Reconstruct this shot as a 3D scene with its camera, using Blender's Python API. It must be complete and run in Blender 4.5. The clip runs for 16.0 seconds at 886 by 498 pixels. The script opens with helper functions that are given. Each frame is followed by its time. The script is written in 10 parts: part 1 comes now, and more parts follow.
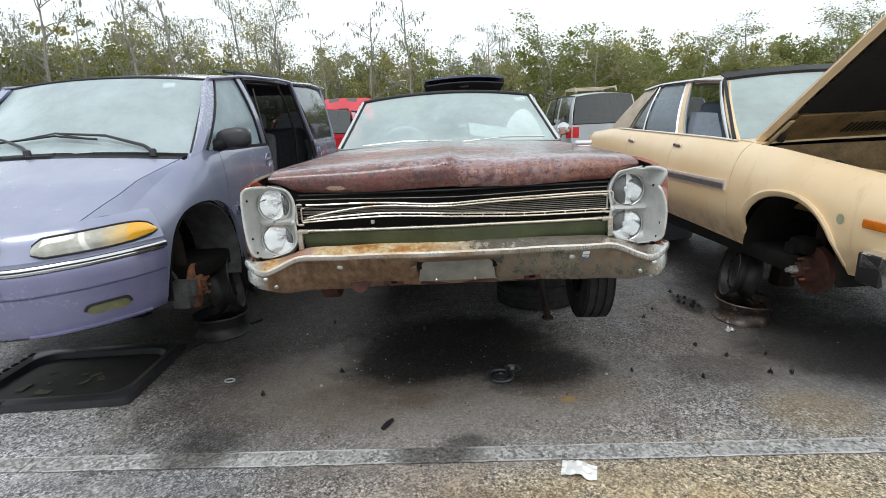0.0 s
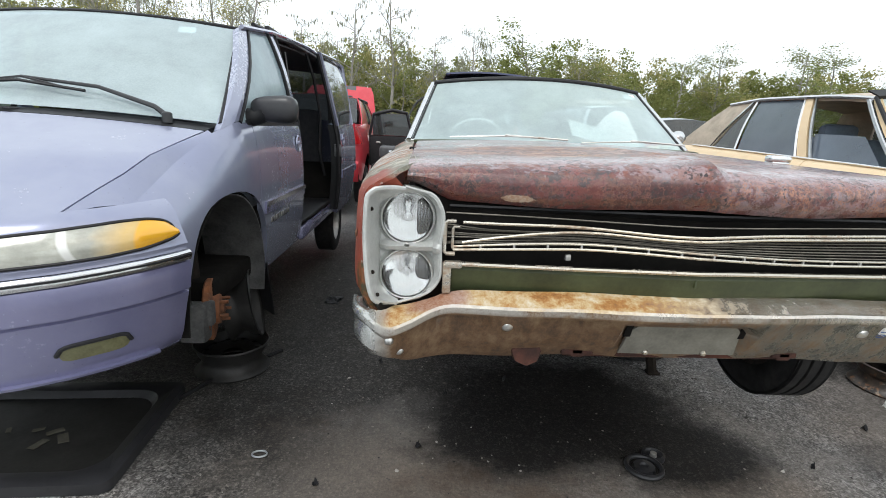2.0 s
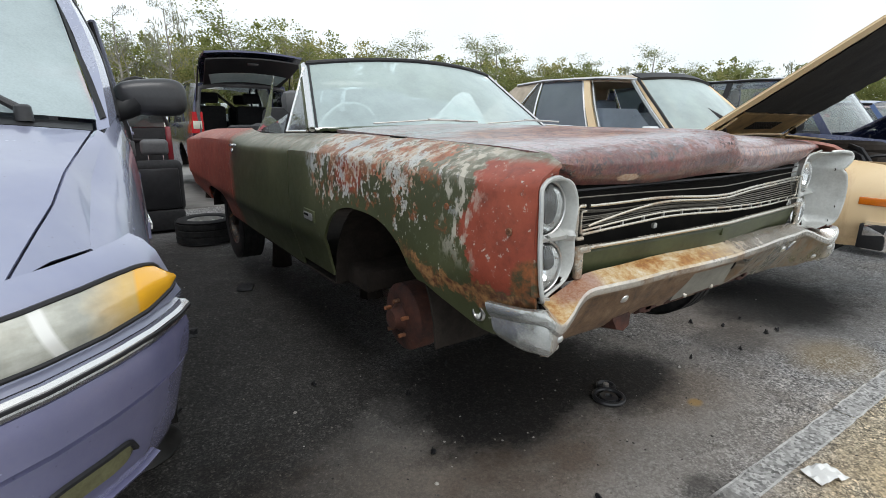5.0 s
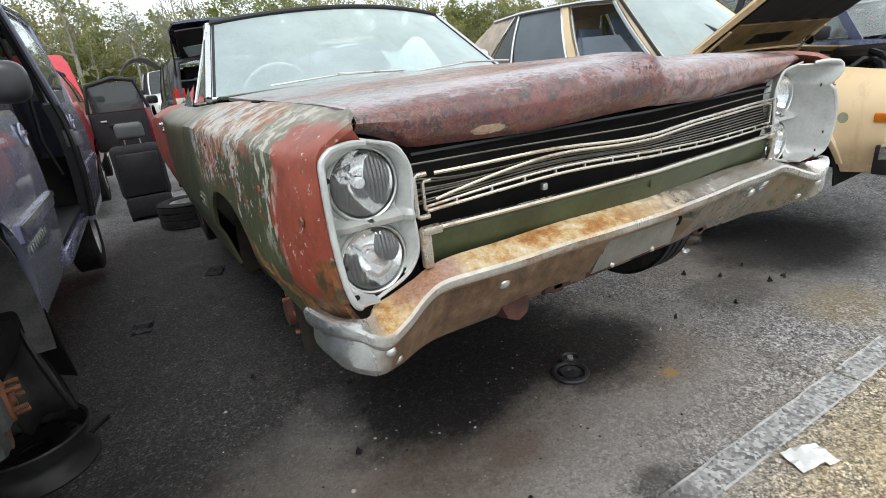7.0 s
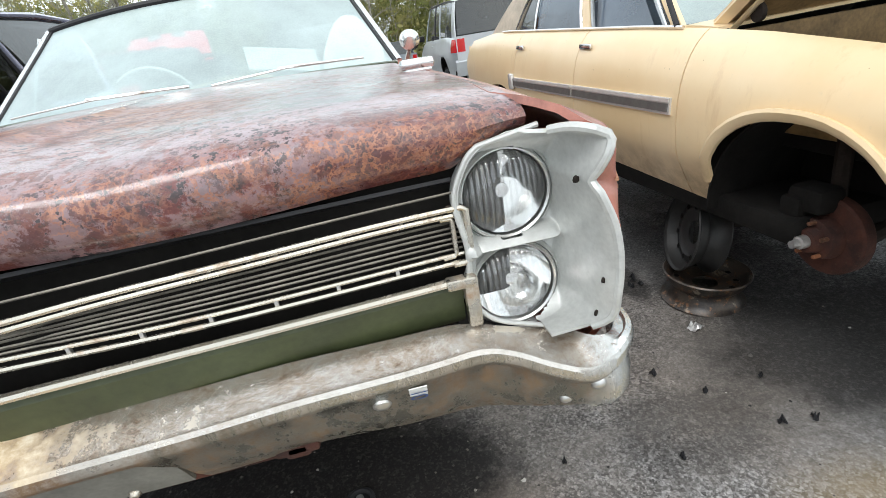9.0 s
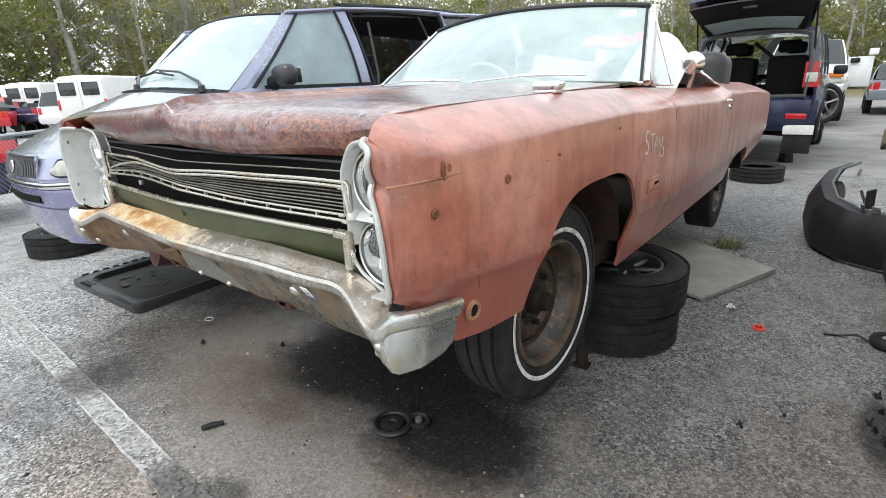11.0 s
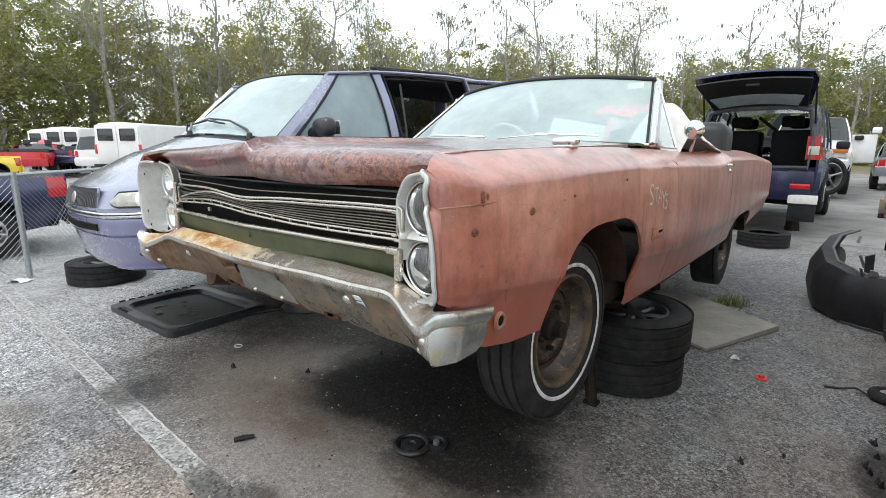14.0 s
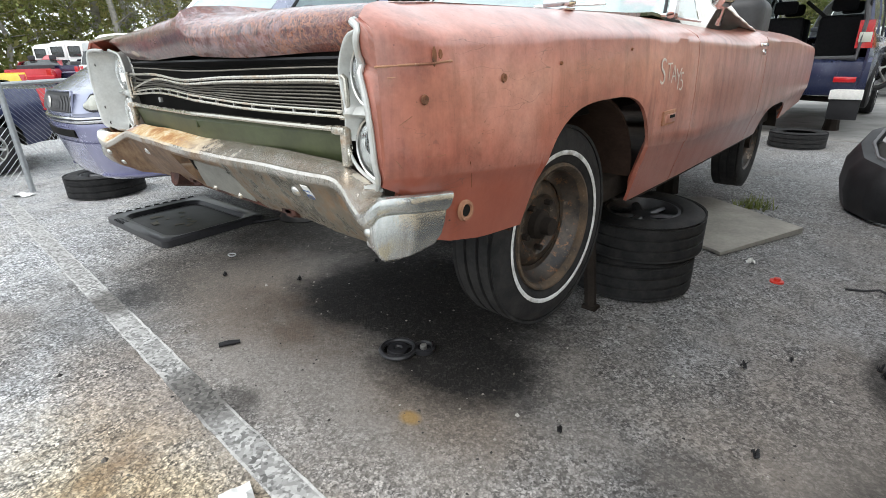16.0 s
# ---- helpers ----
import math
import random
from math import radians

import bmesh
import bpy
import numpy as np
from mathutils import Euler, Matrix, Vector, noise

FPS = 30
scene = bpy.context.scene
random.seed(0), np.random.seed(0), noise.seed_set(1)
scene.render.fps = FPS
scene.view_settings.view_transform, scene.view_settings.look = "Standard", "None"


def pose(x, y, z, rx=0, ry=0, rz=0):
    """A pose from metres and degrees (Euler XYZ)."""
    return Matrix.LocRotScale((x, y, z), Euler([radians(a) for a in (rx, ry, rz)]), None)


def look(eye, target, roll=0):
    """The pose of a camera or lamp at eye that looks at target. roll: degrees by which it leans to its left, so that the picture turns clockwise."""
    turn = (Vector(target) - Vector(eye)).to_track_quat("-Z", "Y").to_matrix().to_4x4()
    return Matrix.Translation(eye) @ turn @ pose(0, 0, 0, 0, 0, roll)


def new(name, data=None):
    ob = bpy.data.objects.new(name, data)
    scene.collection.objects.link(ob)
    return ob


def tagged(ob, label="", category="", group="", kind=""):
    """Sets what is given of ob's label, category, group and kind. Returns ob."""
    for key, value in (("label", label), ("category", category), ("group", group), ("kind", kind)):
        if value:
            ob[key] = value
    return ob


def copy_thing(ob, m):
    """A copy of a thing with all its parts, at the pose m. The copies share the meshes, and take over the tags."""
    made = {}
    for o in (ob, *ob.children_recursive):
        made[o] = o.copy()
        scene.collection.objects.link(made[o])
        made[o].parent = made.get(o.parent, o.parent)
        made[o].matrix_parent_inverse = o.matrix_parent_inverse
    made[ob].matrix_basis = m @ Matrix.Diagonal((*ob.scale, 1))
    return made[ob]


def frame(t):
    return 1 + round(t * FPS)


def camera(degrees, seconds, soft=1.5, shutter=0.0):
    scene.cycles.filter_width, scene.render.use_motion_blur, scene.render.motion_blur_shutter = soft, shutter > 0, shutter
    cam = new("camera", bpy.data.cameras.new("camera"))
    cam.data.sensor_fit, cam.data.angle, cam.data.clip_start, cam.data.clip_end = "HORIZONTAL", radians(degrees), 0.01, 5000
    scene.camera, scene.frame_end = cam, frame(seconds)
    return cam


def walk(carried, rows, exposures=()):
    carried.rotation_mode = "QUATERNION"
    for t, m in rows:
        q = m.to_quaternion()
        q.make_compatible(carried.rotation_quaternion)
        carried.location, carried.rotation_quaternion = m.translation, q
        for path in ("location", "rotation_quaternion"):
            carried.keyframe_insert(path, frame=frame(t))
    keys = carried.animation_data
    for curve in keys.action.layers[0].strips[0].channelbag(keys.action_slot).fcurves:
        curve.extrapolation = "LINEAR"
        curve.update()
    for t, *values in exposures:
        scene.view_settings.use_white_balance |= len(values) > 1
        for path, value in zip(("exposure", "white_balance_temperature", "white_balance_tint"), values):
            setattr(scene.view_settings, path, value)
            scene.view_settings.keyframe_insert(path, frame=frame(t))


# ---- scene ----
cam = camera(83.3, 16.0, soft=0.9)
PATH = [
    (0, (0.496, 0.321, 1.508), (0.467, 2.263, 1.029), -2.7),
    (0.5, (0.436, 0.426, 1.481), (0.424, 2.352, 0.942), -0.9),
    (1, (0.231, 0.626, 1.455), (0.298, 2.55, 0.914), 1.2),
    (1.5, (-0.019, 0.896, 1.434), (0.114, 2.828, 0.933), 2.0),
    (2, (-0.294, 1.218, 1.435), (-0.167, 3.158, 0.966), 2.7),
    (2.5, (-0.568, 1.423, 1.405), (-0.284, 3.348, 0.944), 3.6),
    (3, (-0.785, 1.627, 1.437), (-0.152, 3.46, 0.948), 3.7),
    (3.5, (-0.907, 1.873, 1.437), (0.014, 3.588, 0.978), 2.8),
    (4, (-1.072, 1.905, 1.453), (0.045, 3.502, 1.002), 3.3),
    (4.5, (-1.24, 1.761, 1.448), (-0.079, 3.316, 0.963), 2.8),
    (4.7, (-1.277, 1.669, 1.427), (-0.136, 3.237, 0.939), 2.0),
    (6.8, (-0.844, 1.696, 1.403), (0.118, 3.333, 0.773), -6.0),
    (7, (-0.68, 1.658, 1.391), (0.267, 3.285, 0.715), -5.8),
    (7.5, (-0.22, 1.63, 1.447), (0.597, 3.272, 0.65), -4.9),
    (8, (0.19, 1.714, 1.43), (0.965, 3.385, 0.656), -5.5),
    (8.2, (0.364, 1.746, 1.455), (1.071, 3.438, 0.657), -6.7),
    (10.3, (1.966, 1.947, 1.372), (1.031, 3.573, 0.679), -6.0),
    (10.5, (2.016, 1.948, 1.37), (0.919, 3.476, 0.69), -4.9),
    (11, (2.095, 1.841, 1.387), (0.905, 3.322, 0.762), -2.3),
    (11.5, (2.213, 1.737, 1.415), (1.061, 3.27, 0.847), -1.0),
    (12, (2.299, 1.663, 1.406), (1.106, 3.188, 0.902), -0.4),
    (12.5, (2.29, 1.613, 1.388), (1.035, 3.112, 0.966), -0.1),
    (13, (2.217, 1.578, 1.34), (0.94, 3.069, 0.96), -0.3),
    (13.5, (2.175, 1.568, 1.312), (0.919, 3.074, 0.921), 0.1),
    (14, (2.196, 1.602, 1.354), (0.943, 3.108, 0.949), 0.1),
    (14.5, (2.198, 1.619, 1.379), (0.933, 3.111, 0.964), -0.3),
    (15, (2.193, 1.615, 1.375), (0.92, 3.097, 0.946), -0.3),
    (15.5, (2.245, 1.637, 1.329), (0.943, 3.049, 0.771), -0.7),
    (16, (2.211, 1.828, 1.23), (0.955, 3.204, 0.501), -1.5),
]
EXPOSURES = [(0, 0.39), (1.5, 0.58), (2.5, 0.46), (3.0, 0.43), (4.5, 0.32), (7.0, 0.6), (7.5, 0.7), (8.0, 0.77), (10.5, 0.85), (11.5, 0.95), (12.5, 0.82), (13.0, 0.71), (14.5, 0.69), (15.5, 0.70), (16.0, 0.95)]
walk(cam, [(t, look(eye, target, roll)) for t, eye, target, roll in PATH], EXPOSURES)

# ---- daylight under an overcast sky ----
def build_world():
    w = bpy.data.worlds.new("overcast_sky")
    scene.world = w
    w.use_nodes = True
    nt = w.node_tree
    nt.nodes.clear()
    out = nt.nodes.new("ShaderNodeOutputWorld")
    bg = nt.nodes.new("ShaderNodeBackground")
    sky = nt.nodes.new("ShaderNodeTexSky")
    sky.sky_type = "NISHITA"
    sky.sun_disc = False
    sky.sun_elevation = radians(48)
    sky.sun_rotation = radians(150)
    sky.dust_density = 6.0
    scale = nt.nodes.new("ShaderNodeMix")
    scale.data_type = "RGBA"
    scale.blend_type = "MULTIPLY"
    scale.inputs[0].default_value = 1.0
    nt.links.new(sky.outputs[0], scale.inputs[6])
    scale.inputs[7].default_value = (0.09, 0.09, 0.09, 1)
    tc = nt.nodes.new("ShaderNodeTexCoord")
    nz = nt.nodes.new("ShaderNodeTexNoise")
    nz.inputs["Scale"].default_value = 1.6
    nz.inputs["Detail"].default_value = 4
    nt.links.new(tc.outputs["Generated"], nz.inputs["Vector"])
    rp = nt.nodes.new("ShaderNodeValToRGB")
    rp.color_ramp.elements[0].position, rp.color_ramp.elements[1].position = 0.3, 0.7
    rp.color_ramp.elements[0].color = (0.81, 0.885, 0.94, 1)
    rp.color_ramp.elements[1].color = (0.975, 1.045, 1.09, 1)
    nt.links.new(nz.outputs["Fac"], rp.inputs[0])
    cloud = nt.nodes.new("ShaderNodeMix")
    cloud.data_type = "RGBA"
    cloud.inputs[0].default_value = 0.86
    nt.links.new(scale.outputs[2], cloud.inputs[6])
    nt.links.new(rp.outputs[0], cloud.inputs[7])
    nt.links.new(cloud.outputs[2], bg.inputs[0])
    bg.inputs[1].default_value = 1.0
    nt.links.new(bg.outputs[0], out.inputs[0])


build_world()
sun = new("sun", bpy.data.lights.new("sun", "SUN"))
sun.data.energy, sun.data.angle, sun.data.color = 0.9, radians(25), (1.0, 0.99, 0.975)
sun.matrix_world = look((-3, -5, 9), (0, 0, 0))

# ---- building tools ----
def lerp(v, xs, ys):
    return float(np.interp(v, xs, ys))


def part(name, bm, material, parent, label="", sharp=38, flat=False):
    """Links a bmesh as one mesh object under parent."""
    me = bpy.data.meshes.new(name)
    bm.normal_update()
    bm.to_mesh(me)
    bm.free()
    me.materials.append(material)
    if not flat:
        me.polygons.foreach_set("use_smooth", [True] * len(me.polygons))
        me.set_sharp_from_angle(angle=radians(sharp))
    ob = new(name, me)
    if parent is not None:
        ob.parent = parent
    if label:
        ob["label"] = label
    return ob


def shared(name, mesh, parent, m):
    """One more object on a mesh that is there already."""
    ob = new(name, mesh)
    ob.parent = parent
    ob.matrix_basis = m
    return ob


def thing(name, label, category, at=(0, 0, 0), rz=0, group="", kind=""):
    ob = new(name)
    ob.matrix_basis = pose(*at, 0, 0, rz)
    ob.empty_display_size = 0.1
    return tagged(ob, label, category, group, kind)


def B():
    return bmesh.new()


def box(bm, c, s, bev=0.0, m=None, seg=2):
    v = bmesh.ops.create_cube(bm, size=1.0)["verts"]
    bmesh.ops.scale(bm, vec=s, verts=v)
    if bev:
        e = list({e for a in v for e in a.link_edges})
        r = bmesh.ops.bevel(bm, geom=e, offset=bev, segments=seg, affect="EDGES", profile=0.5)
        v = list({a for f in r["faces"] for a in f.verts} | {a for a in v if a.is_valid})
        v = list({w for a in v for f in a.link_faces for w in f.verts})
    if m is not None:
        bmesh.ops.transform(bm, matrix=m, verts=v)
    bmesh.ops.translate(bm, vec=c, verts=v)
    return bm


def grid(bm, rows, loop_u=False, loop_v=False, cap=False):
    """A skin over rows of points."""
    vs = [[bm.verts.new(p) for p in r] for r in rows]
    nu, nv = len(vs), len(vs[0])
    for i in range(nu if loop_u else nu - 1):
        for j in range(nv if loop_v else nv - 1):
            a, b = vs[i], vs[(i + 1) % nu]
            q = (a[j], a[(j + 1) % nv], b[(j + 1) % nv], b[j])
            try:
                bm.faces.new(q)
            except ValueError:
                pass
    if cap:
        for r in (vs[0], vs[-1]):
            try:
                bm.faces.new(r)
            except ValueError:
                pass
    return bm


def fix(bm):
    bmesh.ops.remove_doubles(bm, verts=bm.verts, dist=1e-5)
    bmesh.ops.recalc_face_normals(bm, faces=bm.faces)
    return bm


def sheet(rows, th=0.01):
    """A skin over rows of points, with thickness."""
    bm = grid(B(), rows)
    bmesh.ops.remove_doubles(bm, verts=bm.verts, dist=1e-5)
    bmesh.ops.recalc_face_normals(bm, faces=bm.faces)
    bmesh.ops.solidify(bm, geom=bm.faces[:], thickness=th)
    return bm


def tube(bm, pts, r, seg=8, loop=False, flat=1.0):
    """A round bar along points; r may change along it."""
    pts = [Vector(p) for p in pts]
    n = len(pts)
    rs = r if isinstance(r, (list, tuple)) else [r] * n
    rows, up = [], None
    for i, p in enumerate(pts):
        if loop:
            d = pts[(i + 1) % n] - pts[i - 1]
        else:
            d = pts[min(i + 1, n - 1)] - pts[max(i - 1, 0)]
        d.normalize()
        if up is None:
            up = Vector((0, 0, 1)) if abs(d.z) < 0.9 else Vector((1, 0, 0))
        side = d.cross(up)
        if side.length < 1e-4:
            side = d.orthogonal()
        side.normalize()
        up = side.cross(d).normalized()
        rows.append([p + (side * math.cos(a) + up * math.sin(a) * flat) * rs[i] for a in (2 * math.pi * k / seg for k in range(seg))])
    return grid(bm, rows, loop_u=loop, loop_v=True, cap=not loop)


def lathe(bm, prof, seg=32, m=None, shut=False):
    """Turns a profile of (radius, height) about z."""
    rows = [[Vector((r * math.cos(a), r * math.sin(a), z)) for r, z in prof] for a in (2 * math.pi * k / seg for k in range(seg))]
    if m is not None:
        rows = [[m @ p for p in r] for r in rows]
    grid(bm, rows, loop_u=True, loop_v=shut)
    bmesh.ops.remove_doubles(bm, verts=bm.verts, dist=1e-6)
    return bm


def prism(bm, outline, d, m=None):
    """An outline in x, z given depth d along y."""
    a = [bm.verts.new((x, 0, z)) for x, z in outline]
    b = [bm.verts.new((x, d, z)) for x, z in outline]
    n = len(a)
    bm.faces.new(a)
    bm.faces.new(b[::-1])
    for i in range(n):
        bm.faces.new((a[i], b[i], b[(i + 1) % n], a[(i + 1) % n]))
    if m is not None:
        bmesh.ops.transform(bm, matrix=m, verts=a + b)
    bmesh.ops.recalc_face_normals(bm, faces=bm.faces)
    return bm


def arch_ys(y0, y1, arches, step=0.12):
    ys = set(np.round(np.arange(y0, y1, step), 4)) | {y0, y1}
    for yc, r, h, zc in arches:
        for k in range(21):
            ys.add(round(yc + r * math.cos(math.pi * k / 20), 4))
        ys.add(round(yc + r + 0.001, 4))
        ys.add(round(yc - r - 0.001, 4))
    return sorted(y for y in ys if y0 <= y <= y1)


def arch_low(arches, sill, power=2.3):
    """The lower edge of a body side: the sill, lifted over each wheel arch (centre, half length, rise, base height)."""
    def f(y):
        z = sill(y)
        for yc, r, h, zc in arches:
            if abs(y - yc) <= r:
                z = max(z, zc + h * (max(0, 1 - abs((y - yc) / r) ** power)) ** (1 / power))
        return z
    return f


def side_rows(X, ys, lo, hi, side, n=12, bias=1.0, fold=None):
    """A body side between its lower and upper edge; a fold line gets an edge of its own."""
    rows = []
    for y in ys:
        a, b = lo(y), hi(y)
        zs = [a + (b - a) * (k / n) ** bias for k in range(n + 1)]
        if fold:
            c = min(max(fold(y), a + 0.02), b - 0.1)
            k = min(range(2, n - 2), key=lambda i: abs(zs[i] - c))
            zs = [a + (c - 0.012 - a) * i / (k - 1) for i in range(k)] + [c + (b - c) * ((i - k) / (n - k)) ** bias for i in range(k, n + 1)]
        rows.append([Vector((side * X(y, z), y, z)) for z in zs])
    return rows


def wheel_well(parent, material, yc, r, x0, x1, zb, ztop, side):
    rows = []
    for x in (x0, x1):
        rows.append([Vector((side * x, yc + r * math.cos(a), zb + (ztop - zb) * math.sin(a))) for a in (math.pi * k / 16 for k in range(17))])
    bm = sheet(rows, 0.01)
    inner = [Vector((side * x1, yc + r * math.cos(math.pi * k / 16), zb + (ztop - zb) * math.sin(math.pi * k / 16))) for k in range(17)]
    vs = [bm.verts.new(p) for p in inner]
    bm.faces.new(vs)
    return part("wheel_well", bm, material, parent)


def tyre_mesh(bm, R, w, rin, seg=48, m=None, tread=True):
    """A tyre on its axle z: rounded shoulders, grooved tread, open middle."""
    h = w / 2
    prof = [(rin, -h * 0.78), (rin + 0.012, -h * 0.92), (rin + (R - rin) * 0.45, -h * 1.02), (R - 0.03, -h * 0.92), (R - 0.008, -h * 0.78)]
    if tread:
        for g in (-0.5, -0.17, 0.17, 0.5):
            prof += [(R, (g - 0.05) * w * 0.8), (R - 0.009, (g - 0.035) * w * 0.8), (R - 0.009, (g + 0.035) * w * 0.8), (R, (g + 0.05) * w * 0.8)]
    prof += [(R - 0.008, h * 0.78), (R - 0.03, h * 0.92), (rin + (R - rin) * 0.45, h * 1.02), (rin + 0.012, h * 0.92), (rin, h * 0.78)]
    return lathe(bm, prof, seg, m)


def rim_mesh(bm, rin, w, m=None, dish=0.05, seg=40):
    """A pressed steel rim with a dished middle."""
    h = w / 2
    prof = [(rin + 0.012, h * 0.86), (rin + 0.004, h * 0.92), (rin - 0.012, h * 0.82), (rin - 0.02, h * 0.5), (rin - 0.045, h * 0.1), (rin - 0.06, -dish + 0.02),
            (rin * 0.72, -dish + 0.012), (rin * 0.62, -dish + 0.03), (rin * 0.5, -dish + 0.035), (rin * 0.42, -dish + 0.02), (rin * 0.3, -dish + 0.02), (0.03, -dish + 0.02), (0.0, -dish + 0.02)]
    lathe(bm, prof, seg, m)
    lathe(bm, [(rin + 0.012, -h * 0.86), (rin - 0.02, -h * 0.8), (rin - 0.03, 0.0), (rin - 0.045, h * 0.1)], seg, m)
    return bm


def out_x(side, x, y, z, camber=0, steer=0):
    """A pose that turns z towards the outer side of a car."""
    return pose(x, y, z) @ pose(0, 0, 0, 0, 0, steer) @ pose(0, 0, 0, 0, side * 90 + camber, 0)


def text_mesh(words, size, depth=0.0, thin=0.0):
    cu = bpy.data.curves.new("words", "FONT")
    cu.body, cu.size, cu.extrude, cu.offset = words, size, depth, -thin
    ob = bpy.data.objects.new("words", cu)
    scene.collection.objects.link(ob)
    me = bpy.data.meshes.new_from_object(ob.evaluated_get(bpy.context.evaluated_depsgraph_get()))
    bpy.data.objects.remove(ob)
    bm = B()
    bm.from_mesh(me)
    bpy.data.meshes.remove(me)
    return bm

# ---- materials ----
class Nodes:
    """A short way to write node materials."""

    def __init__(self, name):
        self.m = bpy.data.materials.new(name)
        self.m.use_nodes = True
        self.t = self.m.node_tree
        self.p = self.t.nodes["Principled BSDF"]
        self.out = self.t.nodes["Material Output"]
        self.tc = self.t.nodes.new("ShaderNodeTexCoord")
        self.geo = None

    def n(self, kind, **inputs):
        node = self.t.nodes.new(kind)
        for k, v in inputs.items():
            self.set(node, k.replace("_", " "), v)
        return node

    def set(self, node, key, v):
        sock = node.inputs[int(key)] if key.isdigit() else node.inputs[key]
        if isinstance(v, bpy.types.NodeSocket):
            self.t.links.new(v, sock)
        elif isinstance(v, (tuple, list)):
            sock.default_value = (*v, 1.0) if len(v) == 3 and sock.type == "RGBA" else v
        else:
            sock.default_value = v

    def obj(self):
        return self.tc.outputs["Object"]

    def world(self):
        if self.geo is None:
            self.geo = self.t.nodes.new("ShaderNodeNewGeometry")
        return self.geo.outputs["Position"]

    def noise(self, scale, detail=4, rough=0.55, vec=None, dist=0.0):
        return self.n("ShaderNodeTexNoise", Vector=vec or self.obj(), Scale=scale, Detail=detail, Roughness=rough, Distortion=dist).outputs["Fac"]

    def voro(self, scale, vec=None, feature="F1", out="Distance"):
        node = self.n("ShaderNodeTexVoronoi", Vector=vec or self.obj(), Scale=scale)
        node.feature = feature
        return node.outputs[out]

    def stretch(self, sx, sy, sz, vec=None):
        node = self.n("ShaderNodeMapping", Vector=vec or self.obj())
        node.inputs["Scale"].default_value = (sx, sy, sz)
        return node.outputs[0]

    def ramp(self, fac, stops, ease=False):
        node = self.n("ShaderNodeValToRGB", Fac=fac)
        r = node.color_ramp
        if ease:
            r.interpolation = "EASE"
        while len(r.elements) < len(stops):
            r.elements.new(0.5)
        for e, (pos, c) in zip(r.elements, stops):
            e.position = pos
            e.color = (c, c, c, 1) if isinstance(c, (int, float)) else (*c, 1)
        return node.outputs[0]

    def step(self, fac, a, b):
        """0 below a, 1 above b."""
        node = self.n("ShaderNodeMapRange", Value=fac)
        node.inputs[1].default_value, node.inputs[2].default_value = a, b
        return node.outputs[0]

    def mix(self, fac, a, b, how="MIX"):
        node = self.t.nodes.new("ShaderNodeMix")
        node.data_type, node.blend_type = "RGBA", how
        self.set(node, "0", fac)
        self.set(node, "6", a)
        self.set(node, "7", b)
        return node.outputs[2]

    def math(self, op, a, b=0.0):
        node = self.t.nodes.new("ShaderNodeMath")
        node.operation = op
        node.use_clamp = op in ("MULTIPLY", "ADD", "SUBTRACT")
        self.set(node, "0", a)
        self.set(node, "1", b)
        return node.outputs[0]

    def raw(self, op, a, b=0.0):
        node = self.t.nodes.new("ShaderNodeMath")
        node.operation = op
        self.set(node, "0", a)
        self.set(node, "1", b)
        return node.outputs[0]

    def xyz(self, vec=None):
        node = self.n("ShaderNodeSeparateXYZ", Vector=vec or self.obj())
        return node.outputs[0], node.outputs[1], node.outputs[2]

    def random(self):
        return self.n("ShaderNodeObjectInfo").outputs["Random"]

    def bump(self, height, strength=0.3, dist=0.01):
        node = self.n("ShaderNodeBump", Height=height, Strength=strength, Distance=dist)
        self.t.links.new(node.outputs[0], self.p.inputs["Normal"])

    def done(self, color, rough=0.5, metal=0.0, coat=0.0, spec=0.5, coat_rough=0.1):
        self.set(self.p, "Base Color", color)
        self.set(self.p, "Roughness", rough)
        self.set(self.p, "Metallic", metal)
        self.set(self.p, "Coat Weight", coat)
        self.set(self.p, "Coat Roughness", coat_rough)
        self.set(self.p, "Specular IOR Level", spec)
        return self.m


def plain(name, c, rough=0.5, metal=0.0, wear=0.25, scale=9.0, coat=0.0, bump=0.0, spec=0.5):
    """A surface of one colour with dirt and grain."""
    k = Nodes(name)
    a = k.noise(scale, 6, 0.6)
    b = k.noise(scale * 9, 3, 0.6)
    f = k.math("ADD", k.math("MULTIPLY", a, 0.7), k.math("MULTIPLY", b, 0.3))
    col = k.mix(k.step(f, 0.35, 0.7), tuple(x * (1 - wear) for x in c), tuple(min(1, x * (1 + wear * 0.6)) for x in c))
    if bump:
        k.bump(b, bump, 0.004)
    return k.done(col, rough, metal, coat, spec)


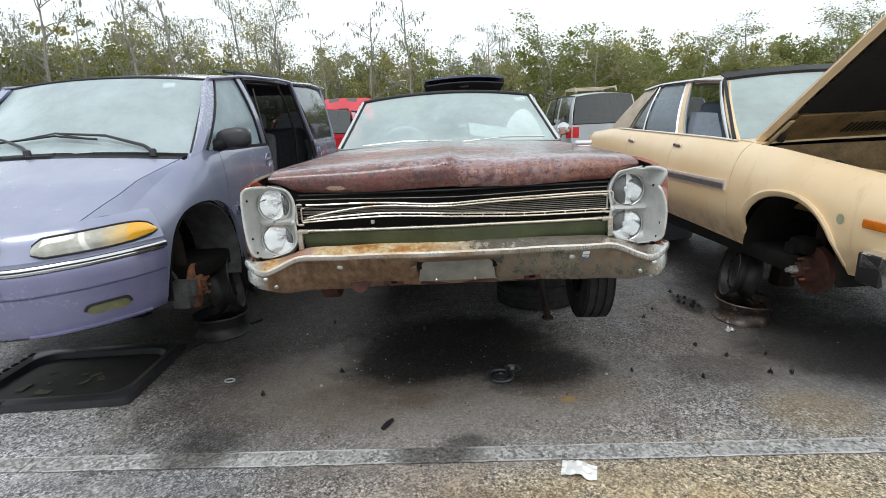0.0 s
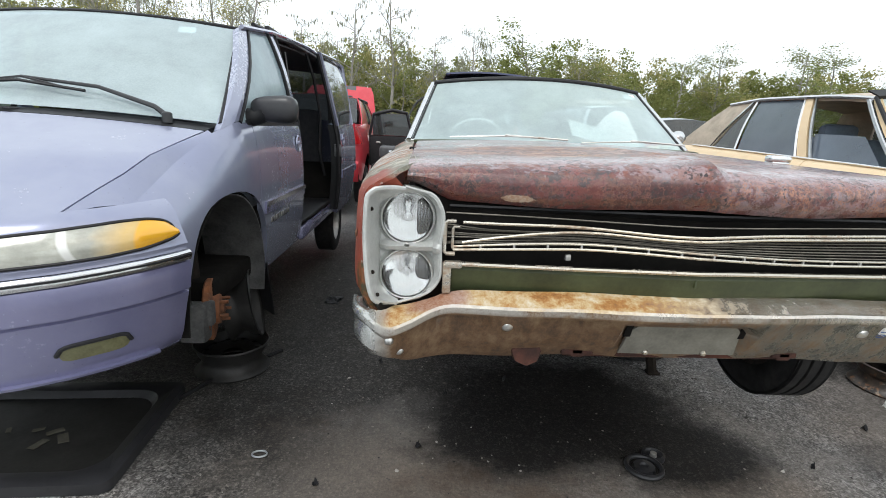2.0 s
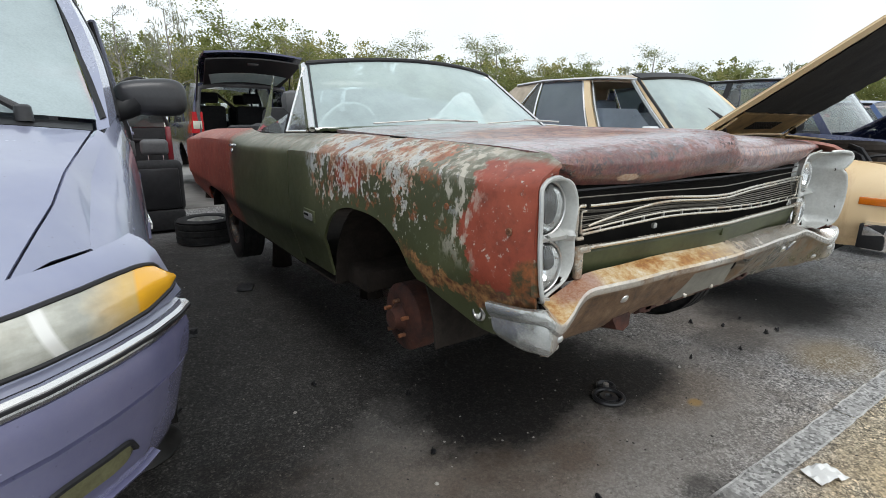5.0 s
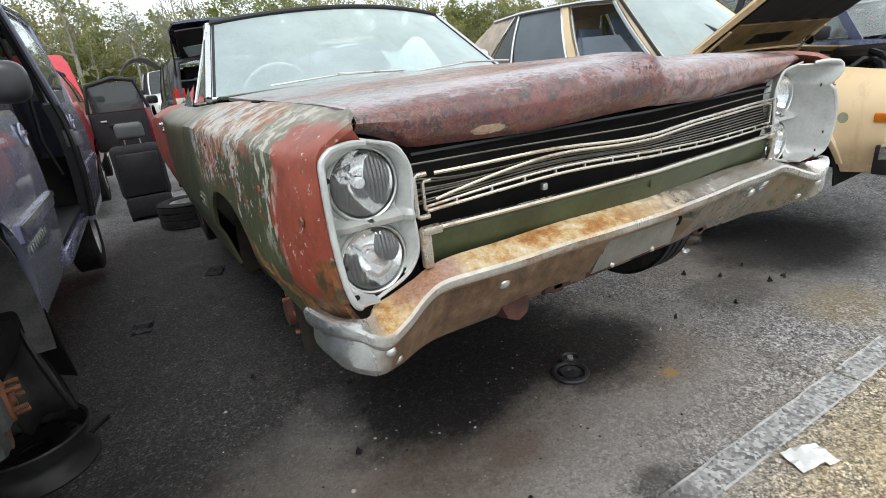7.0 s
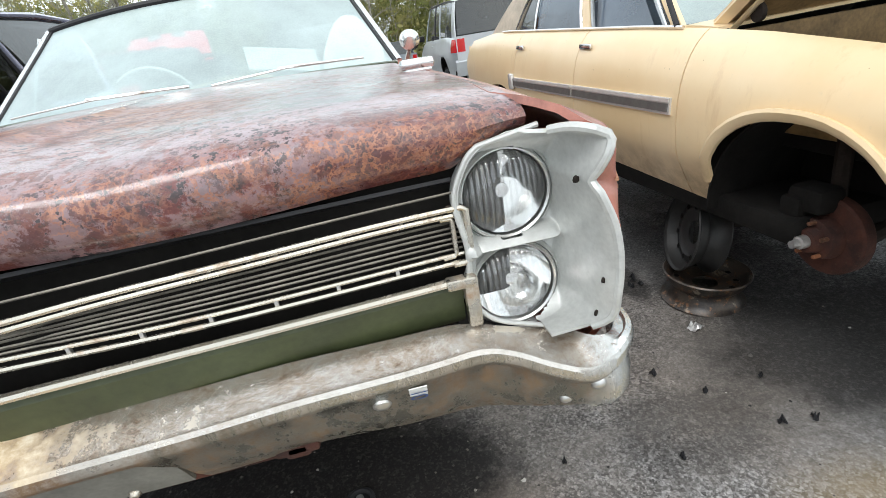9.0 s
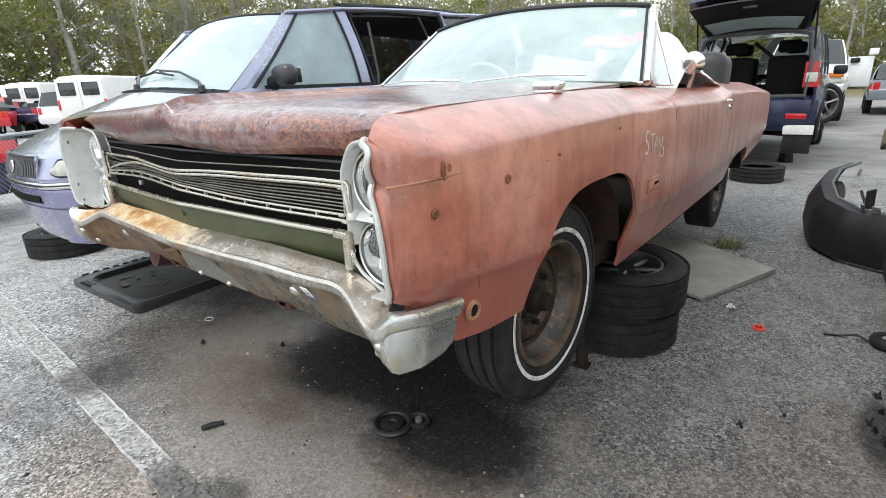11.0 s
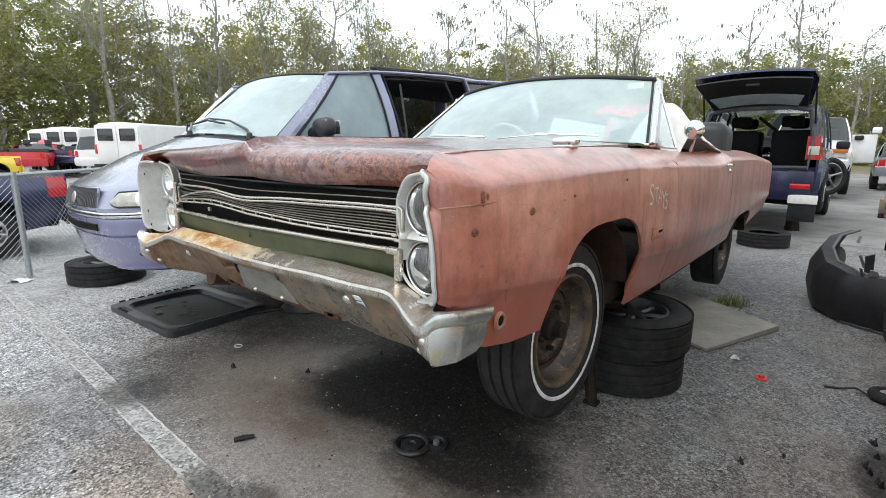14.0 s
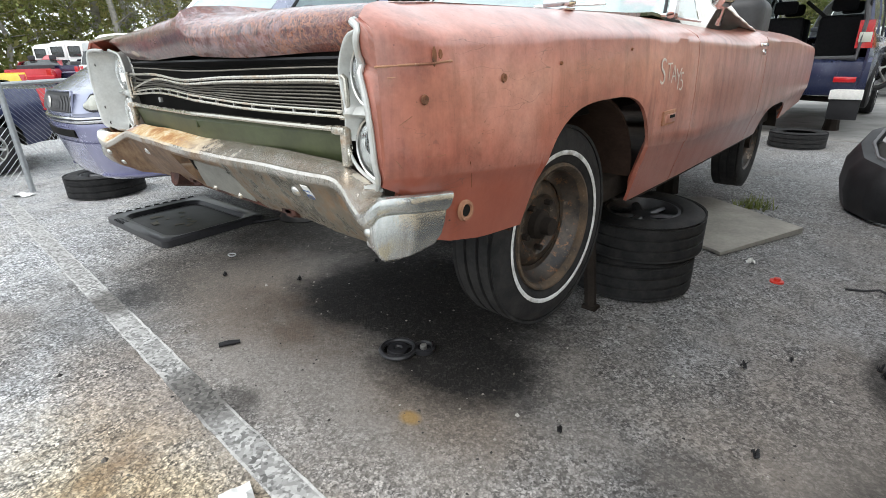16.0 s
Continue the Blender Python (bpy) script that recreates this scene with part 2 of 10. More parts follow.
def car_paint(name, c, metal=0.35, rough=0.38, dust=0.25, coat=0.7, faded=None, clear=0.15):
    k = Nodes(name)
    n1 = k.noise(1.7, 5, 0.6)
    n2 = k.noise(60, 3, 0.7)
    x, y, z = k.xyz()
    col = k.mix(k.step(n1, 0.35, 0.75), c, faded or tuple(min(1, v * 1.25 + 0.02) for v in c))
    d = k.math("MULTIPLY", k.step(k.math("ADD", k.math("MULTIPLY", n1, 0.6), k.math("MULTIPLY", n2, 0.4)), 0.42, 0.75), dust)
    streak = k.noise(1.0, 5, 0.7, k.stretch(14, 14, 1.2))
    d = k.math("ADD", d, k.math("MULTIPLY", k.step(streak, 0.55, 0.8), dust * 0.5))
    col = k.mix(d, col, (0.42, 0.40, 0.37))
    spots = k.step(k.voro(34), 0.09, 0.05)
    col = k.mix(k.math("MULTIPLY", spots, 0.25), col, (0.05, 0.045, 0.04))
    r = k.raw("ADD", k.raw("MULTIPLY", d, 0.5), rough)
    return k.done(col, r, metal, coat, 0.5, clear)


def glass(name, tint=(0.8, 0.86, 0.84), dust=0.12, film=(0.55, 0.57, 0.55)):
    k = Nodes(name)
    fres = k.raw("ADD", k.raw("MULTIPLY", k.raw("POWER", k.n("ShaderNodeLayerWeight", Blend=0.5).outputs["Facing"], 4.5), 0.95), 0.045)
    tr = k.n("ShaderNodeBsdfTransparent", Color=tint)
    gl = k.n("ShaderNodeBsdfGlossy", Color=(0.92, 0.96, 0.97), Roughness=0.03)
    # diffuse film: dust, and on the paler panes a stand-in for reflected sky
    df = k.n("ShaderNodeBsdfDiffuse", Color=film)
    m1 = k.t.nodes.new("ShaderNodeMixShader")
    k.t.links.new(k.raw("ADD", k.raw("MULTIPLY", fres, 1.15), 0.02), m1.inputs[0])
    k.t.links.new(tr.outputs[0], m1.inputs[1])
    k.t.links.new(gl.outputs[0], m1.inputs[2])
    m2 = k.t.nodes.new("ShaderNodeMixShader")
    n = k.noise(2.2, 6, 0.65)
    sp = k.noise(140, 2, 0.6)
    f = k.math("MULTIPLY", k.step(k.math("ADD", k.math("MULTIPLY", n, 0.75), k.math("MULTIPLY", sp, 0.25)), -0.3, 1.2), dust * 2)
    k.t.links.new(f, m2.inputs[0])
    k.t.links.new(m1.outputs[0], m2.inputs[1])
    k.t.links.new(df.outputs[0], m2.inputs[2])
    k.t.links.new(m2.outputs[0], k.out.inputs[0])
    return k.m


def rubber(name="tyre_rubber"):
    k = Nodes(name)
    n = k.noise(14, 6, 0.7)
    f = k.noise(120, 3)
    col = k.mix(k.step(n, 0.4, 0.75), (0.011, 0.011, 0.012), (0.034, 0.033, 0.032))
    k.bump(f, 0.25, 0.003)
    return k.done(col, 0.75, 0, 0, 0.3)


def rust(name, dark=(0.06, 0.03, 0.018), lit=(0.30, 0.11, 0.045), pale=(0.35, 0.27, 0.2)):
    k = Nodes(name)
    n = k.noise(9, 8, 0.7)
    f = k.noise(70, 5, 0.7)
    col = k.mix(k.step(n, 0.35, 0.65), dark, lit)
    col = k.mix(k.math("MULTIPLY", k.step(f, 0.58, 0.75), 0.5), col, pale)
    k.bump(f, 0.5, 0.004)
    return k.done(col, 0.85)


def steel_chrome(name, rusty=0.3, dull=0.28, tone=(0.62, 0.62, 0.6)):
    k = Nodes(name)
    n = k.noise(7, 7, 0.65)
    f = k.noise(90, 4, 0.7)
    mask = k.step(k.math("ADD", k.math("MULTIPLY", n, 0.75), k.math("MULTIPLY", f, 0.25)), 0.66 - rusty * 0.35, 0.78 - rusty * 0.3)
    col = k.mix(mask, tone, (0.27, 0.15, 0.07))
    r = k.raw("ADD", k.raw("MULTIPLY", mask, 0.45), dull)
    m = k.raw("SUBTRACT", 0.95, k.raw("MULTIPLY", mask, 0.9))
    k.bump(f, 0.08, 0.003)
    return k.done(col, r, m)


RUBBER = rubber()
BLACK = plain("black_plastic", (0.017, 0.017, 0.019), 0.5, 0, 0.4, spec=0.35)
GREYPLASTIC = plain("grey_plastic", (0.11, 0.11, 0.115), 0.6, 0, 0.3)
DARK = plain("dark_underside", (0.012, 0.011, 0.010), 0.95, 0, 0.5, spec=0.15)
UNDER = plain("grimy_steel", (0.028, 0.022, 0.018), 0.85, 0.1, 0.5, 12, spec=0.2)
RUST = rust("rusty_iron")
RUSTRED = rust("red_rusted_iron", (0.022, 0.009, 0.007), (0.090, 0.028, 0.016), (0.12, 0.066, 0.046))
CHROME = steel_chrome("chrome_trim", 0.05, 0.14, (0.72, 0.72, 0.72))
OLDCHROME = steel_chrome("weathered_chrome", 0.25, 0.3)
ALU = plain("dull_aluminium", (0.52, 0.51, 0.49), 0.42, 0.75, 0.25, 20)
GLASS = glass("window_glass")
# film paler than dust alone, to paint in the sky's reflection
WSGLASS = glass("dusty_sky_sheen_windscreen", (0.68, 0.82, 0.82), 0.46, (0.64, 0.76, 0.76))
TINT = glass("tinted_glass", (0.10, 0.11, 0.12), 0.06)
FARGLASS = glass("dark_far_glass", (0.06, 0.07, 0.08), 0.05)
CLOTH = plain("grey_seat_cloth", (0.06, 0.06, 0.065), 0.95, 0, 0.3, 30, 0, 0.3)
BLACKCLOTH = plain("black_seat_cloth", (0.02, 0.02, 0.022), 0.9, 0, 0.4, 30, 0, 0.3)
WHITECLOTH = plain("white_cloth", (0.78, 0.77, 0.74), 0.9, 0, 0.12, 20, 0, 0.3)
WHITE = plain("white_car_paint", (0.80, 0.80, 0.79), 0.35, 0, 0.08, 3, 0.5)
PAPER = plain("white_paper", (0.8, 0.8, 0.78), 0.8, 0, 0.1, 30)
STRAP = plain("white_print", (0.78, 0.77, 0.73), 0.7, 0, 0.15, 30)
REDLENS = plain("red_lamp_lens", (0.55, 0.015, 0.02), 0.15, 0, 0.15, 10, 0.8)
AMBER = plain("amber_lamp_lens", (0.75, 0.30, 0.03), 0.2, 0, 0.15, 10, 0.8)
ORANGE = plain("orange_marker_lens", (0.62, 0.16, 0.01), 0.25, 0, 0.2, 10, 0.6)
CLEARLENS = plain("hazy_lamp_lens", (0.62, 0.62, 0.52), 0.2, 0.0, 0.12, 12, 0.8)
WHITEPLAST = plain("white_plastic", (0.72, 0.72, 0.7), 0.4, 0, 0.1)
GALV = plain("galvanised_steel", (0.42, 0.44, 0.45), 0.45, 0.7, 0.2, 30)

# ---- the yard ----
def blot(k, vec, cx, cy, rx, ry, wob=0.25, soft=0.5, seed=0.0):
    """A stain with an uneven edge: 1 inside, 0 outside."""
    x, y, z = k.xyz(vec)
    dx = k.raw("DIVIDE", k.raw("SUBTRACT", x, cx), rx)
    dy = k.raw("DIVIDE", k.raw("SUBTRACT", y, cy), ry)
    d = k.raw("SQRT", k.raw("ADD", k.raw("MULTIPLY", dx, dx), k.raw("MULTIPLY", dy, dy)))
    n = k.raw("ADD", k.raw("MULTIPLY", k.noise(3.1 + seed, 8, 0.72, vec), 0.75), k.raw("MULTIPLY", k.noise(24, 4, 0.7, vec), 0.25))
    d = k.raw("ADD", d, k.raw("MULTIPLY", k.raw("SUBTRACT", n, 0.5), wob * 4))
    return k.step(d, 1.0 + soft * 0.5, 1.0 - soft * 0.5)


def plane(k, a, b):
    """Two coordinates as a flat vector."""
    return k.n("ShaderNodeCombineXYZ", X=a, Y=b).outputs[0]


def asphalt():
    k = Nodes("worn_asphalt")
    p = k.world()
    big = k.noise(0.55, 6, 0.6, p)
    mid = k.noise(4.0, 6, 0.65, p)
    fine = k.noise(55, 3, 0.7, p)
    cells = k.n("ShaderNodeTexVoronoi", Vector=p, Scale=135.0)
    coarse = k.n("ShaderNodeTexVoronoi", Vector=p, Scale=72.0)
    g1 = k.n("ShaderNodeSeparateColor", Color=cells.outputs["Color"]).outputs[0]
    g2 = k.n("ShaderNodeSeparateColor", Color=coarse.outputs["Color"]).outputs[1]
    grain = k.raw("ADD", k.raw("MULTIPLY", g1, 0.55), k.raw("MULTIPLY", g2, 0.45))
    stone = k.ramp(grain, [(0.12, (0.035, 0.034, 0.034)), (0.34, (0.115, 0.114, 0.112)), (0.54, (0.245, 0.246, 0.246)), (0.72, (0.37, 0.372, 0.373)), (0.92, (0.55, 0.55, 0.545))])
    mud = k.ramp(k.raw("ADD", k.raw("MULTIPLY", fine, 0.45), k.raw("MULTIPLY", grain, 0.55)), [(0.25, (0.14, 0.136, 0.131)), (0.5, (0.255, 0.25, 0.244)), (0.78, (0.375, 0.37, 0.362))])
    col = k.mix(k.step(k.math("ADD", k.math("MULTIPLY", big, 0.5), k.math("MULTIPLY", mid, 0.5)), 0.44, 0.58), stone, mud)

    def tone(col, f, c):
        """Stains the ground and keeps its grain."""
        return k.mix(f, col, k.mix(1.0, col, c, "MULTIPLY"))
    bare = k.step(k.noise(1.3, 7, 0.7, p), 0.55, 0.66)
    col = tone(col, k.math("MULTIPLY", bare, 0.8), (0.72, 0.715, 0.71))
    silt = k.step(k.raw("ADD", k.raw("MULTIPLY", k.noise(0.9, 7, 0.65, p), 0.8), k.raw("MULTIPLY", fine, 0.2)), 0.48, 0.60)
    col = tone(col, k.math("MULTIPLY", silt, 0.9), (1.0, 0.96, 0.91))
    tar = k.step(k.noise(2.3, 7, 0.7, k.stretch(1.0, 0.55, 1, p)), 0.58, 0.70)
    col = tone(col, k.math("MULTIPLY", tar, 0.85), (0.48, 0.455, 0.43))
    # paler lane in front of the row
    x, y, z = k.xyz(p)
    lane = k.step(k.raw("ADD", k.raw("ADD", y, k.raw("MULTIPLY", mid, 0.6)), k.raw("MULTIPLY", k.raw("MINIMUM", x, 0.0), 0.34)), 3.2, 2.45)
    col = tone(col, lane, (1.80, 1.82, 1.85))
    # dirtier strips between the cars; the alley is also blackened for under-car shade
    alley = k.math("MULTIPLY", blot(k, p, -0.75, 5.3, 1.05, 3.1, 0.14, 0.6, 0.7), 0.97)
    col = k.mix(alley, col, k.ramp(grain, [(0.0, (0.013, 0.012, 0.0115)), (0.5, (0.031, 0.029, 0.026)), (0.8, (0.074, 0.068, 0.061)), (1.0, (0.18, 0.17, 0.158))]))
    aisle = k.math("MULTIPLY", blot(k, p, 2.0, 4.4, 0.7, 1.9, 0.15, 0.8, 0.4), 0.8)
    col = tone(col, aisle, (0.86, 0.86, 0.87))
    # coarse stones with dark gaps where the binder has worn away
    warp = k.n("ShaderNodeVectorMath", **{"0": k.stretch(58, 58, 58, p), "1": k.n("ShaderNodeTexNoise", Vector=p, Scale=30.0, Detail=2.0).outputs["Color"]}).outputs[0]
    gap = k.math("MULTIPLY", k.step(k.voro(1.0, warp, "DISTANCE_TO_EDGE"), 0.16, 0.03), k.step(k.noise(7, 5, 0.7, p), 0.36, 0.56))
    col = tone(col, k.math("MULTIPLY", gap, 0.85), (0.36, 0.36, 0.37))
    # smooth brown-grey silt round the old oil patch and in the lee of the next car
    for cx, cy, rx, ry, s in ((0.45, 3.05, 1.15, 0.62, 1.1), (2.75, 3.2, 0.8, 0.55, 0.6)):
        col = k.mix(k.math("MULTIPLY", blot(k, p, cx, cy, rx, ry, 0.3, 0.7, s), 0.72), col, k.ramp(k.raw("ADD", k.raw("MULTIPLY", fine, 0.6), k.raw("MULTIPLY", mid, 0.4)), [(0.3, (0.155, 0.147, 0.137)), (0.5, (0.245, 0.236, 0.224)), (0.7, (0.33, 0.32, 0.305))]))
    # brown soil film
    col = tone(col, k.math("MULTIPLY", blot(k, p, 0.75, 2.95, 1.35, 0.85, 0.25, 0.6, 1.1), 0.7), (0.95, 0.88, 0.82))
    for cx, cy, rx, ry, s in ((-0.55, 2.95, 0.8, 0.4, 1.3), (1.15, 2.95, 0.35, 0.2, 2.1), (-0.9, 1.7, 0.5, 0.35, 0.6), (0.1, 2.2, 0.5, 0.22, 0.4), (2.3, 3.6, 0.4, 0.7, 2.4)):
        col = tone(col, k.math("MULTIPLY", blot(k, p, cx, cy, rx, ry, 0.35, 0.7, s), 0.75), (0.80, 0.71, 0.63))
    # oil stains; those beneath the cars also deepen the shade there in colour
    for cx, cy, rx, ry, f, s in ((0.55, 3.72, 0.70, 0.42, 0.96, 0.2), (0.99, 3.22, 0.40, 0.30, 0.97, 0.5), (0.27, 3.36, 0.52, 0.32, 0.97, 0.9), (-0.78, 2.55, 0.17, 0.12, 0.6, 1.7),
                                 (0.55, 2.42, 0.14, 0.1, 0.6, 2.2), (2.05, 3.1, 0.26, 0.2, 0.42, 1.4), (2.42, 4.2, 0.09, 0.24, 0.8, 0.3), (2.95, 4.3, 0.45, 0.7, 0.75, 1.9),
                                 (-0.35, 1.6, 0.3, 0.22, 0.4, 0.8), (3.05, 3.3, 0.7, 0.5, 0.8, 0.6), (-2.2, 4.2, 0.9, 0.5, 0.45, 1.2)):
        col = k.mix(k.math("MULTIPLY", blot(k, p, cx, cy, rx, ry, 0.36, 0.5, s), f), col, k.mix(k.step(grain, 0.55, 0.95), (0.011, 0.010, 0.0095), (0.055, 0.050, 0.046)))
    # faint brown halos and drips of old fluids
    for cx, cy, rx, ry, s in ((0.15, 2.95, 0.5, 0.2, 1.2), (-0.25, 1.55, 0.42, 0.2, 2.9), (-0.95, 3.5, 0.5, 0.22, 0.3), (0.62, 2.0, 0.3, 0.12, 5.1)):
        col = tone(col, k.math("MULTIPLY", k.math("MULTIPLY", blot(k, p, cx, cy, rx, ry, 0.45, 0.8, s), k.step(mid, 0.34, 0.58)), 0.85), (0.50, 0.42, 0.36))
    # old ochre paint soaked into the ground
    och = k.math("MULTIPLY", blot(k, p, 1.35, 1.78, 0.95, 0.34, 0.2, 0.7, 2.7), k.step(mid, 0.30, 0.62))
    col = k.mix(k.math("MULTIPLY", och, 0.6), col, k.mix(1.0, col, (1.05, 0.82, 0.42), "MULTIPLY"))
    film = blot(k, p, 1.75, 1.95, 1.5, 0.42, 0.2, 0.5, 3.1)
    col = tone(col, k.math("MULTIPLY", film, 0.8), (1.06, 0.88, 0.58))
    och2 = blot(k, p, 2.35, 2.6, 0.3, 0.2, 0.22, 0.8, 3.3)
    col = k.mix(k.math("MULTIPLY", och2, 0.4), col, (0.30, 0.21, 0.08))
    col = k.mix(k.math("MULTIPLY", blot(k, p, 1.12, 2.82, 0.04, 0.03, 0.2, 0.7, 4.3), 0.7), col, (0.36, 0.22, 0.06))
    # far ground turns to dry grass and soil
    far = k.step(k.raw("ADD", k.raw("ABSOLUTE", k.raw("ADD", x, 3.0)), k.raw("MULTIPLY", big, 6)), 34, 44)
    far = k.math("MAXIMUM", far, k.step(k.raw("ADD", y, k.raw("MULTIPLY", big, 6)), 34, 42))
    col = k.mix(far, col, k.ramp(mid, [(0.35, (0.11, 0.105, 0.045)), (0.65, (0.20, 0.17, 0.09))]))
    h = k.raw("ADD", k.raw("MULTIPLY", grain, 0.6), k.raw("MULTIPLY", fine, 0.6))
    k.bump(h, 0.8, 0.009)
    rough = k.raw("ADD", k.raw("MULTIPLY", mid, 0.3), 0.55)
    return k.done(col, rough, 0, 0, 0.4)


def line_paint(name, tone, hold=0.47):
    k = Nodes(name)
    p = k.world()
    wear = k.math("ADD", k.math("MULTIPLY", k.noise(6, 7, 0.7, p), 0.6), k.math("MULTIPLY", k.noise(70, 3, 0.7, p), 0.4))
    cells = k.n("ShaderNodeTexVoronoi", Vector=p, Scale=75.0)
    grain = k.n("ShaderNodeSeparateColor", Color=cells.outputs["Color"]).outputs[0]
    stone = k.ramp(grain, [(0.0, (0.11, 0.108, 0.104)), (0.5, (0.31, 0.305, 0.295)), (1.0, (0.55, 0.545, 0.53))])
    col = k.mix(k.math("MULTIPLY", k.step(wear, hold + 0.08, hold - 0.08), 0.85), stone, tone)
    for cx, cy, rx, ry, s in ((-0.79, 2.45, 0.20, 0.2, 1.7), (0.40, 2.38, 0.20, 0.16, 2.2)):
        col = k.mix(k.math("MULTIPLY", blot(k, p, cx, cy, rx, ry, 0.35, 0.6, s), 0.85), col, k.mix(grain, (0.03, 0.028, 0.025), (0.12, 0.11, 0.10)))
    k.bump(grain, 0.4, 0.004)
    return k.done(col, 0.75)


def build_ground():
    rng = random.Random(4)
    xs = [-3000, -400, -80, -30] + [round(-12 + 0.75 * i, 3) for i in range(41)] + [40, 90, 400, 3000]
    ys = [-3000, -400, -60, -20] + [round(-8 + 0.75 * i, 3) for i in range(41)] + [40, 90, 400, 3000]
    rows = [[Vector((x, y, 0)) for y in ys] for x in xs]
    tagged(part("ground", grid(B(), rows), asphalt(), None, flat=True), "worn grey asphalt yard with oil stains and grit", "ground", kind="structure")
    k = Nodes("old_concrete")
    n, f = k.noise(0.8, 7, 0.65, k.world()), k.noise(40, 4, 0.7, k.world())
    col = k.ramp(n, [(0.3, (0.12, 0.115, 0.107)), (0.5, (0.22, 0.214, 0.203)), (0.7, (0.30, 0.293, 0.28))])
    col = k.mix(k.math("MULTIPLY", k.step(k.noise(2.6, 7, 0.7, k.world()), 0.56, 0.68), 0.7), col, (0.09, 0.085, 0.08))
    k.bump(f, 0.3, 0.004)
    slab = [[Vector((x, y, z)) for x in np.linspace(-0.3, 14, 12)] for y, z in ((10.42, -0.01), (10.43, 0.016), (16.0, 0.018), (24.0, 0.02), (34.0, 0.02))]
    tagged(part("concrete_slab", grid(B(), slab), k.done(col, 0.8), None, flat=True), "stained pale concrete slab behind the asphalt", "pavement", kind="structure")
    # the painted line in front of the parked row, broken where it has worn off
    bm, edges = B(), B()
    segs = [(-4.15, -1.61), (-1.60, 1.63), (1.64, 4.2)]
    for a, b in segs:
        n = max(4, int((b - a) / 0.06))
        up, dn = [], []
        for i in range(n + 1):
            x = a + (b - a) * i / n
            yc = 2.375 - 0.022 * x
            up.append(Vector((x, yc + 0.055 + rng.uniform(-0.003, 0.003), 0.004)))
            dn.append(Vector((x, yc - 0.055 + rng.uniform(-0.003, 0.003), 0.004)))
        grid(bm, [up, dn])
        lift = Vector((0, 0, 0.003))
        for row, s in ((up, 1), (dn, -1)):
            grid(edges, [[p + lift for p in row], [p + lift - Vector((0, s * rng.uniform(0.006, 0.012), 0)) for p in row]])
    for b in (bm, edges):
        bmesh.ops.recalc_face_normals(b, faces=b.faces)
    line = tagged(part("road_marking", bm, line_paint("worn_line_paint", (0.36, 0.355, 0.345), 0.44), None, flat=True), "worn white painted parking line on the asphalt", "road marking", kind="structure")
    part("line_edge", edges, line_paint("line_edge_paint", (0.60, 0.595, 0.575), 0.53), line, "brighter rim of the old line", flat=True)


build_ground()

# ---- a kit for car bodies: y runs from nose to tail, x to the sides, z up ----
def curve(table):
    cols = list(zip(*table))
    if len(cols) == 2:
        return lambda y: lerp(y, cols[0], cols[1])
    return lambda y: tuple(lerp(y, cols[0], c) for c in cols[1:])


def bez(a, b, c, d, t):
    s = 1 - t
    return tuple(s * s * s * p + 3 * s * s * t * q + 3 * s * t * t * r + t * t * t * u for p, q, r, u in zip(a, b, c, d))


class Shape:
    """The side of a body: a smooth section from the sill to the shoulder, cut by the wheel arches."""

    def __init__(self, plan, seam, sill, arches=(), tuck=0.06, belly=0.25, full=0.13):
        self.plan, self.seam, self.sill, self.arches = curve(plan), curve(seam), curve(sill), list(arches)
        self.low, self.tuck, self.belly, self.full = arch_low(self.arches, self.sill), tuck, belly, full

    def section(self, y, t):
        w, (xs, zs), z0 = self.plan(y), self.seam(y), self.sill(y)
        return bez((w - self.tuck, z0), (w + 0.01, z0 + self.belly), (w + 0.012, zs - self.full), (xs, zs), t)

    def start(self, y, z):
        a, b = 0.0, 1.0
        for _ in range(22):
            m = (a + b) / 2
            if self.section(y, m)[1] < z:
                a = m
            else:
                b = m
        return a

    def x(self, y, z):
        return self.section(y, self.start(y, z))[0]

    def rows(self, y0, y1, s, n=16, step=0.1, inset=0.0):
        rows = []
        for y in arch_ys(y0, y1, self.arches, step):
            t0 = self.start(y, self.low(y)) if self.low(y) > self.sill(y) else 0.0
            pts = [self.section(y, t0 + (1 - t0) * k / n) for k in range(n + 1)]
            rows.append([Vector((s * (x - inset), y, z)) for x, z in pts])
        return rows

    def strip(self, y0, y1, z0, z1, s, proud=0.004, n=12):
        """A flat strip on the side between two heights."""
        return [[Vector((s * (self.x(y, z) + proud), y, z)) for z in np.linspace(z0, z1, 4)] for y in np.linspace(y0, y1, n)]


def side_glass(sh, rail, yb0, yb1, yt0, yt1, s, drop=0.0, inset=0.012, bulge=0.02, n=6, k=5):
    """A skin between the shoulder and the roof rail."""
    rows = []
    for j in range(k + 1):
        v = j / k
        row = []
        for i in range(n + 1):
            u = i / n
            yb, yt = yb0 + (yb1 - yb0) * u, yt0 + (yt1 - yt0) * u
            xb, zb = sh.seam(yb)
            xt, zt = rail(yt)
            row.append(Vector((s * (xb + (xt - xb) * v + bulge * math.sin(math.pi * v) - inset), yb + (yt - yb) * v, zb + (zt - zb) * v - drop * (1 - v))))
        rows.append(row)
    return rows


